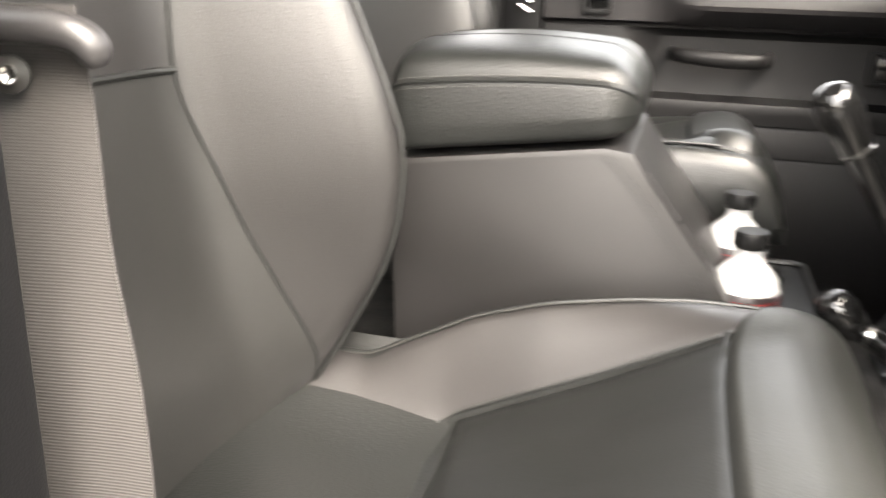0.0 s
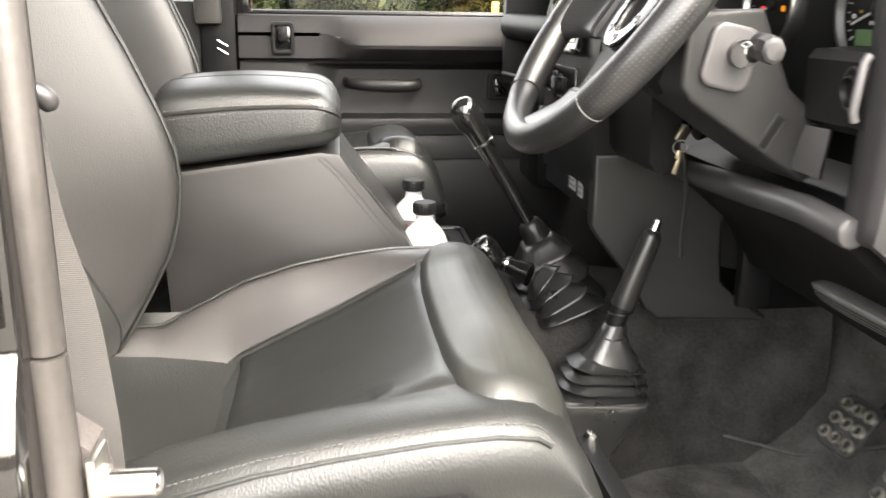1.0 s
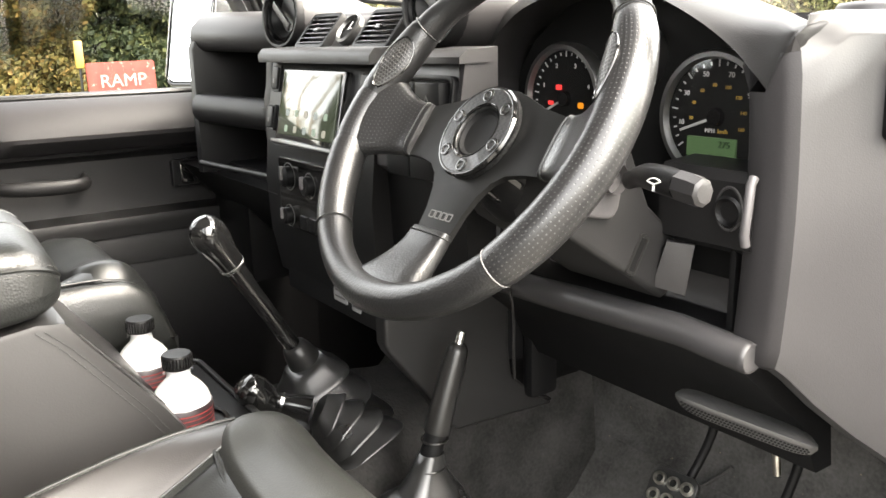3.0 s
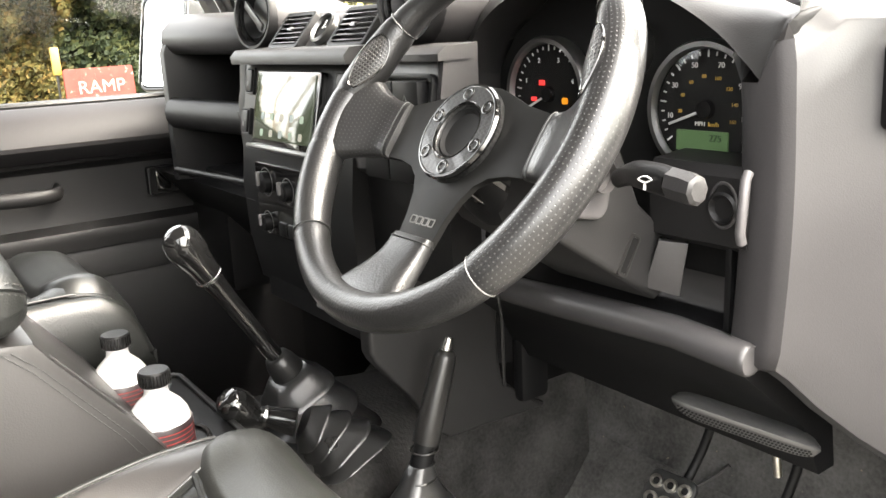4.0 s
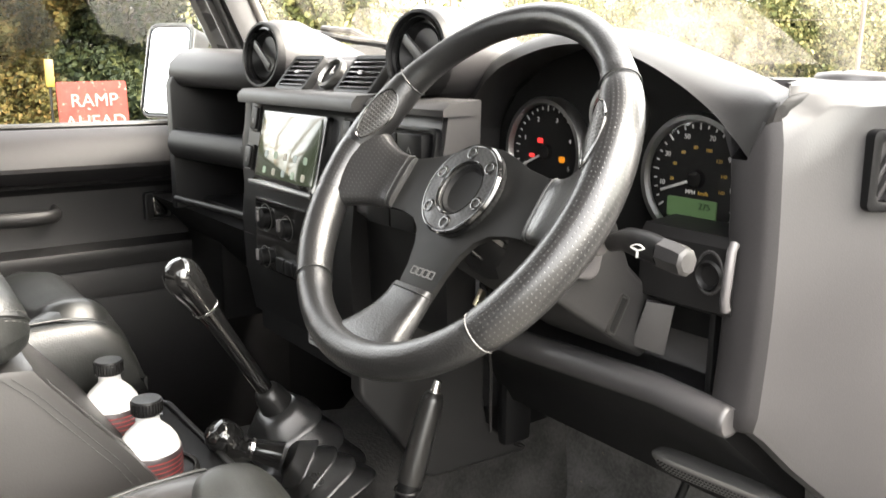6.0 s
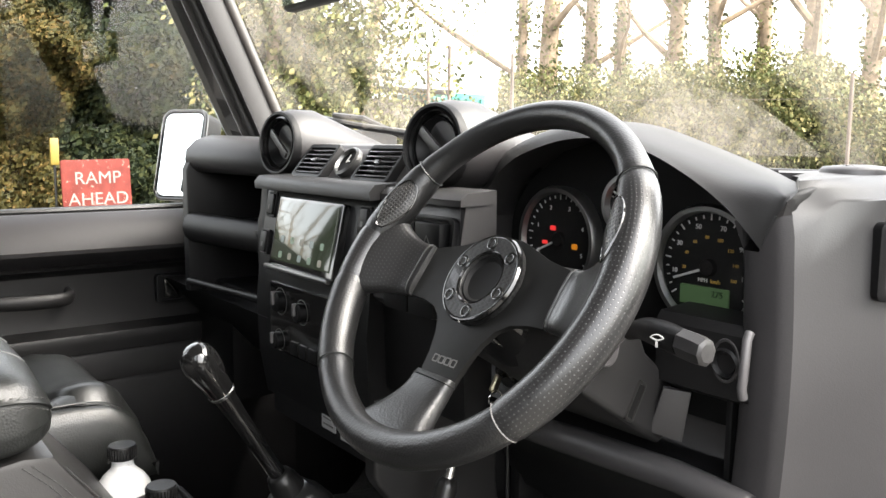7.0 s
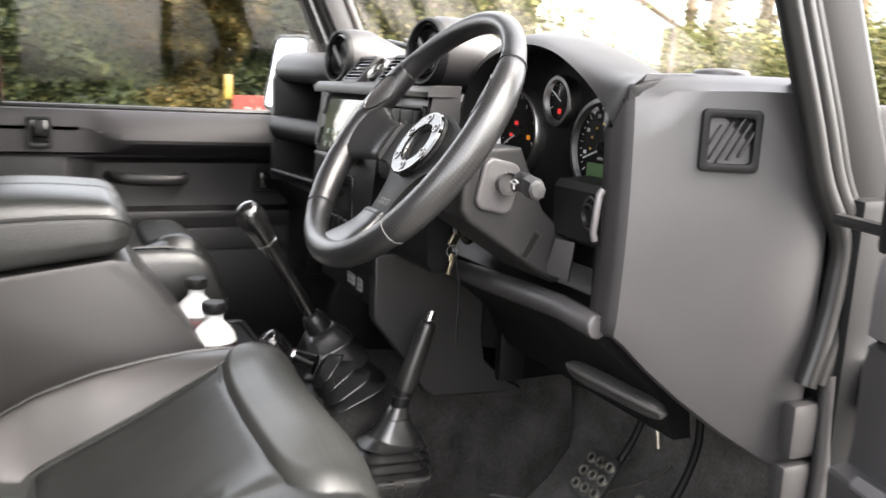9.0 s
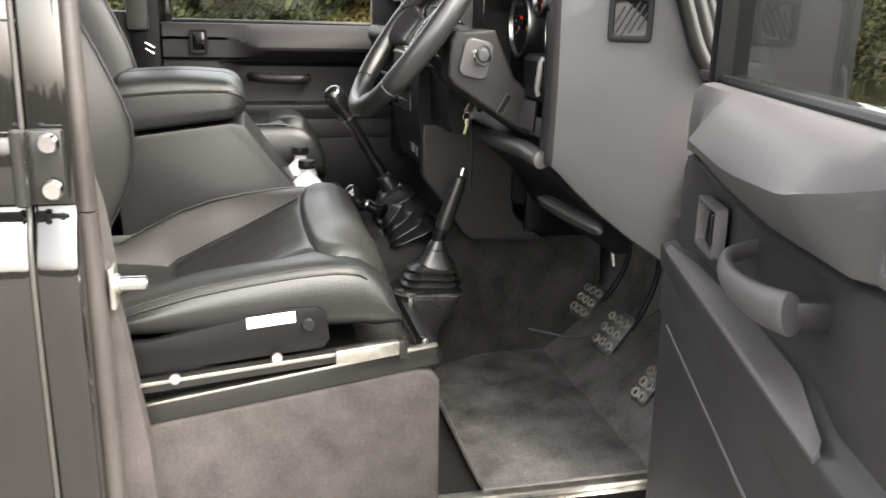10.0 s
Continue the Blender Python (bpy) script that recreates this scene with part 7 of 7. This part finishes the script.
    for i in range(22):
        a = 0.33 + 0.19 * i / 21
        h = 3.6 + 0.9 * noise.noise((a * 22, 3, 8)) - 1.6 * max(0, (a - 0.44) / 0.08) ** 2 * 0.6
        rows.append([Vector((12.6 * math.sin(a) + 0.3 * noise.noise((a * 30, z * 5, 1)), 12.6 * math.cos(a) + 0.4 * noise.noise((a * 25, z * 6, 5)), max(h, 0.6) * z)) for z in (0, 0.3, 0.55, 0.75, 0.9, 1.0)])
    solid("laurel_mass", loft(rows, False, False), BUSH_SHADE, "dark backing sheet for the shaded inside of the laurel", "shrub", "structure")
    TRUNKS = ((0.40, 11, 7, 0.09, 0.6), (0.715, 15, 9, 0.1, 0.1), (0.745, 14, 9, 0.17, 0.1), (0.80, 16, 10, 0.14, -0.2), (0.825, 15, 9, 0.12, 0.4), (0.89, 15, 10, 0.15, 0.2), (0.94, 14, 9, 0.12, -0.4), (0.985, 16, 10, 0.14, 0.3), (1.03, 14, 9, 0.16, 0.6), (1.09, 13, 9, 0.13, 0.5), (1.17, 15, 9, 0.16, 0.2), (0.50, 12.5, 8, 0.1, 1.6))

    def ivy_on_trunks(rn):
        a, d, h, r, le = TRUNKS[rn.randrange(1, 11)]
        z = 0.6 + 4.6 * rn.random() ** 1.5
        t = rn.uniform(0, 6.283)
        rad = r * (1.25 - 0.5 * z / h) + 0.10 * rn.random() ** 2 * (1.4 - z / 5)
        return Vector((d * math.sin(a) + le * z / h + rad * math.cos(t), d * math.cos(a) + rad * math.sin(t), z)), 1.0
    leaves(12000, ivy_on_trunks, 0.045, SCRUB, "ivy", "ivy climbing the lower tree trunks", "foliage", 6)
    for a, d, h, r, le in TRUNKS:
        tree(d * math.sin(a), d * math.cos(a), h, r, rnd, le)
    for x, y, h, r, le in ((-4.3, 10.2, 6.5, 0.11, 0.5), (-6.4, 11.5, 7.5, 0.13, -0.6), (-3.2, 12.5, 7, 0.10, -0.4)):
        tree(x, y, h, r, rnd, le, 14)
    # fence with posts
    f = thing("fence", "weathered timber fence posts along the yard", "fence", (6.2, 9, 0))
    for a, h in ((0.60, 2.5), (0.625, 2.6), (0.70, 2.5), (1.075, 2.2)):
        part("post", rod((11.0 * math.sin(a), 11.0 * math.cos(a), -0.05), (11.0 * math.sin(a), 11.0 * math.cos(a), h), 0.026, 0.024, n=8), WALL_SHED, f)
    for z in (0.9, 1.9):
        part("wire", tube([(11.0 * math.sin(0.58 + 0.05 * k), 11.0 * math.cos(0.58 + 0.05 * k), z) for k in range(11)], 0.003, 5), WALL_SHED, f)
    s = thing("shed", "low weathered shed with flat roof beyond the fence", "shed", (8.6, 13.5, 0))
    part("wall", box((8.35, 14.2, 1.05), (2.0, 1.6, 2.2), 0.02), WALL_SHED, s)
    part("roof", box((8.4, 14.1, 2.36), (2.5, 2.1, 0.1), 0.02, 2, Matrix.Rotation(0.05, 4, "X")), STEEL_BLACK, s)
    for k in range(9):
        part("board", box((7.47 + k * 0.22, 13.38, 1.05), (0.2, 0.03, 2.1), 0.008), WALL_SHED, s)
    c = thing("container", "teal painted steel container in the yard", "container", (9.8, 13.2, 0))
    part("body", box((9.85, 13.8, 1.15), (1.3, 1.4, 2.3), 0.03), TEAL, c)
    for k in range(7):
        part("rib", box((9.3 + k * 0.18, 13.08, 1.15), (0.07, 0.05, 2.1), 0.01), TEAL, c)
    # sign
    g = thing("road_sign", "weathered red warning board with white lettering", "sign", (1.75, 8.0, 0))
    sm = axes((1.74, 8.0, 0.80), (1, 0.0, 0.02), (0, 0, 1))
    part("board", slab(rounded(0.60, 0.74, 0.02), sm, 0.02, 0.004), SIGN_RED, g)
    lettering("RAMP", sm @ Matrix.Translation((0.01, 0.20, 0.003)), 0.16, LETTER, "word", g)
    lettering("AHEAD", sm @ Matrix.Translation((0.01, 0.01, 0.003)), 0.16, LETTER, "word", g)
    part("leg", box((1.5, 8.04, 0.3), (0.04, 0.03, 0.6), 0.005), GALV, g)
    part("leg", box((1.98, 8.04, 0.3), (0.04, 0.03, 0.6), 0.005), GALV, g)
    y = thing("marker_post", "thin steel post with a short bright yellow marker", "marker post", (1.41, 8.1, 0))
    part("post", rod((1.41, 8.11, -0.02), (1.41, 8.11, 1.3), 0.012, n=8), STEEL_BLACK, y)
    part("marker", box((1.41, 8.1, 1.24), (0.075, 0.04, 0.24), 0.012), YELLOW, y, "yellow marker")
    # far door mirror
    mr = thing("door_mirror", "bright door mirror on a black arm outside the window", "door mirror", (0.31, 1.62, 1.3))
    mm = axes((0.305, 1.665, 1.318), (0.55, -0.83, 0), (0.25, 0.1, 1))
    if mm.to_3x3().col[2].y > 0:
        mm = axes((0.305, 1.665, 1.318), (-0.55, 0.83, 0), (0.25, 0.1, 1))
    part("shell", slab(rounded(0.10, 0.178, 0.02), mm, 0.05, 0.004, 2), PLASTIC_DARK, mr, "black shell")
    part("mirror_glass", slab(rounded(0.09, 0.166, 0.016), mm @ Matrix.Translation((0, 0, 0.002)), 0.002, 0.0005), MIRROR, mr, "bright mirror glass")
    part("mirror_rim", tube([mm @ Vector((x, y_, 0.0)) for x, y_ in rounded(0.1, 0.178, 0.02)], 0.004, 8, True), PLASTIC_GLOSS, mr)
    part("arm", tube([(0.36, 1.54, 1.235), (0.355, 1.60, 1.235), (0.34, 1.66, 1.25)], 0.009, 8), STEEL_BLACK, mr)
    im = thing("interior_mirror", "black interior mirror under the windscreen header", "mirror", (0.27, 0.99, 1.57))
    part("shell", box((0.262, 0.985, 1.551), (0.022, 0.22, 0.062), 0.009, 3), PLASTIC_DARK, im)
    part("mirror_glass", box((0.2495, 0.985, 1.551), (0.003, 0.205, 0.05), 0.001), MIRROR, im)
    part("stem", rod((0.268, 0.985, 1.575), (0.30, 0.97, 1.72), 0.008, n=12), PLASTIC_DARK, im)
    # wipers and bonnet seen over the dash
    wp = thing("wiper", "black windscreen wiper parked along the glass", "wiper", (0.5, 1.3, 1.36))
    part("blade", tube([(0.47, 1.02, 1.352), (0.466, 1.25, 1.372), (0.462, 1.42, 1.392)], 0.006, 8), RUBBER, wp)
    part("arm", tube([(0.49, 1.10, 1.34), (0.475, 1.25, 1.385), (0.468, 1.34, 1.392)], 0.005, 8), STEEL_BLACK, wp)
    bn = thing("bonnet", "black painted bonnet and wing tops before the windscreen", "bonnet", (1.2, 0.9, 1.1), kind="structure")
    part("panel", box((1.15, 0.885, 1.07), (1.25, 1.05, 0.05), 0.02, 3), PAINT, bn)
    part("wing", box((1.15, 1.50, 1.02), (1.25, 0.18, 0.06), 0.02, 3), PAINT, bn)
    part("wing", box((1.15, 0.27, 1.02), (1.25, 0.18, 0.06), 0.02, 3), PAINT, bn)
    part("scuttle", box((0.56, 0.885, 1.18), (0.1, 1.2, 0.2), 0.02), PAINT, bn)


SCREEN = material("dark display glass", (0.010, 0.013, 0.010), 0.07, coat=0.0, vary=0.02, rvary=0.02, spec=0.55)
_b = SCREEN.node_tree.nodes["Principled BSDF"]
_b.inputs["Emission Color"].default_value, _b.inputs["Emission Strength"].default_value = (0.55, 0.7, 0.45, 1), 0.004
ICON = [glow("display icon a", (0.35, 0.42, 0.40), 0.006), glow("display icon b", (0.3, 0.42, 0.3), 0.006), glow("display icon c", (0.45, 0.42, 0.34), 0.006)]
MIRROR = material("mirror glass", (0.78, 0.83, 0.81), 0.02, metal=1.0, vary=0.01, rvary=0.01)
GREY_PLATE = material("grey instruction plate", (0.2, 0.2, 0.2), 0.5)
SEAM = material("dark stitching", (0.02, 0.02, 0.02), 0.7)
WEBBING = material("grey belt webbing", (0.034, 0.032, 0.0308), 0.6, grain=0.4, grain_size=0.0014, kind="ribs", vary=0.1, spec=0.3)

LETTER = material("worn white lettering", (0.15, 0.115, 0.10), 0.6, vary=0.45, vary_size=0.05)

build_shell()
build_pillars()
car_door("far", "charcoal inner trim of the closed passenger door")
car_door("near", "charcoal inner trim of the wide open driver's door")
build_dash()
build_wheel()
car_seat("black and charcoal leather driver's seat with side bolsters", driver_place, LEATHER_PAD, LEATHER_PALE)
# same seat again, pad and bolster in darker leather for the dimmer far side
car_seat("black and charcoal leather passenger seat with side bolsters", passenger_place, SUEDE_BLACK, LEATHER)
build_centre()
build_footwell()
build_belt()
build_outside()
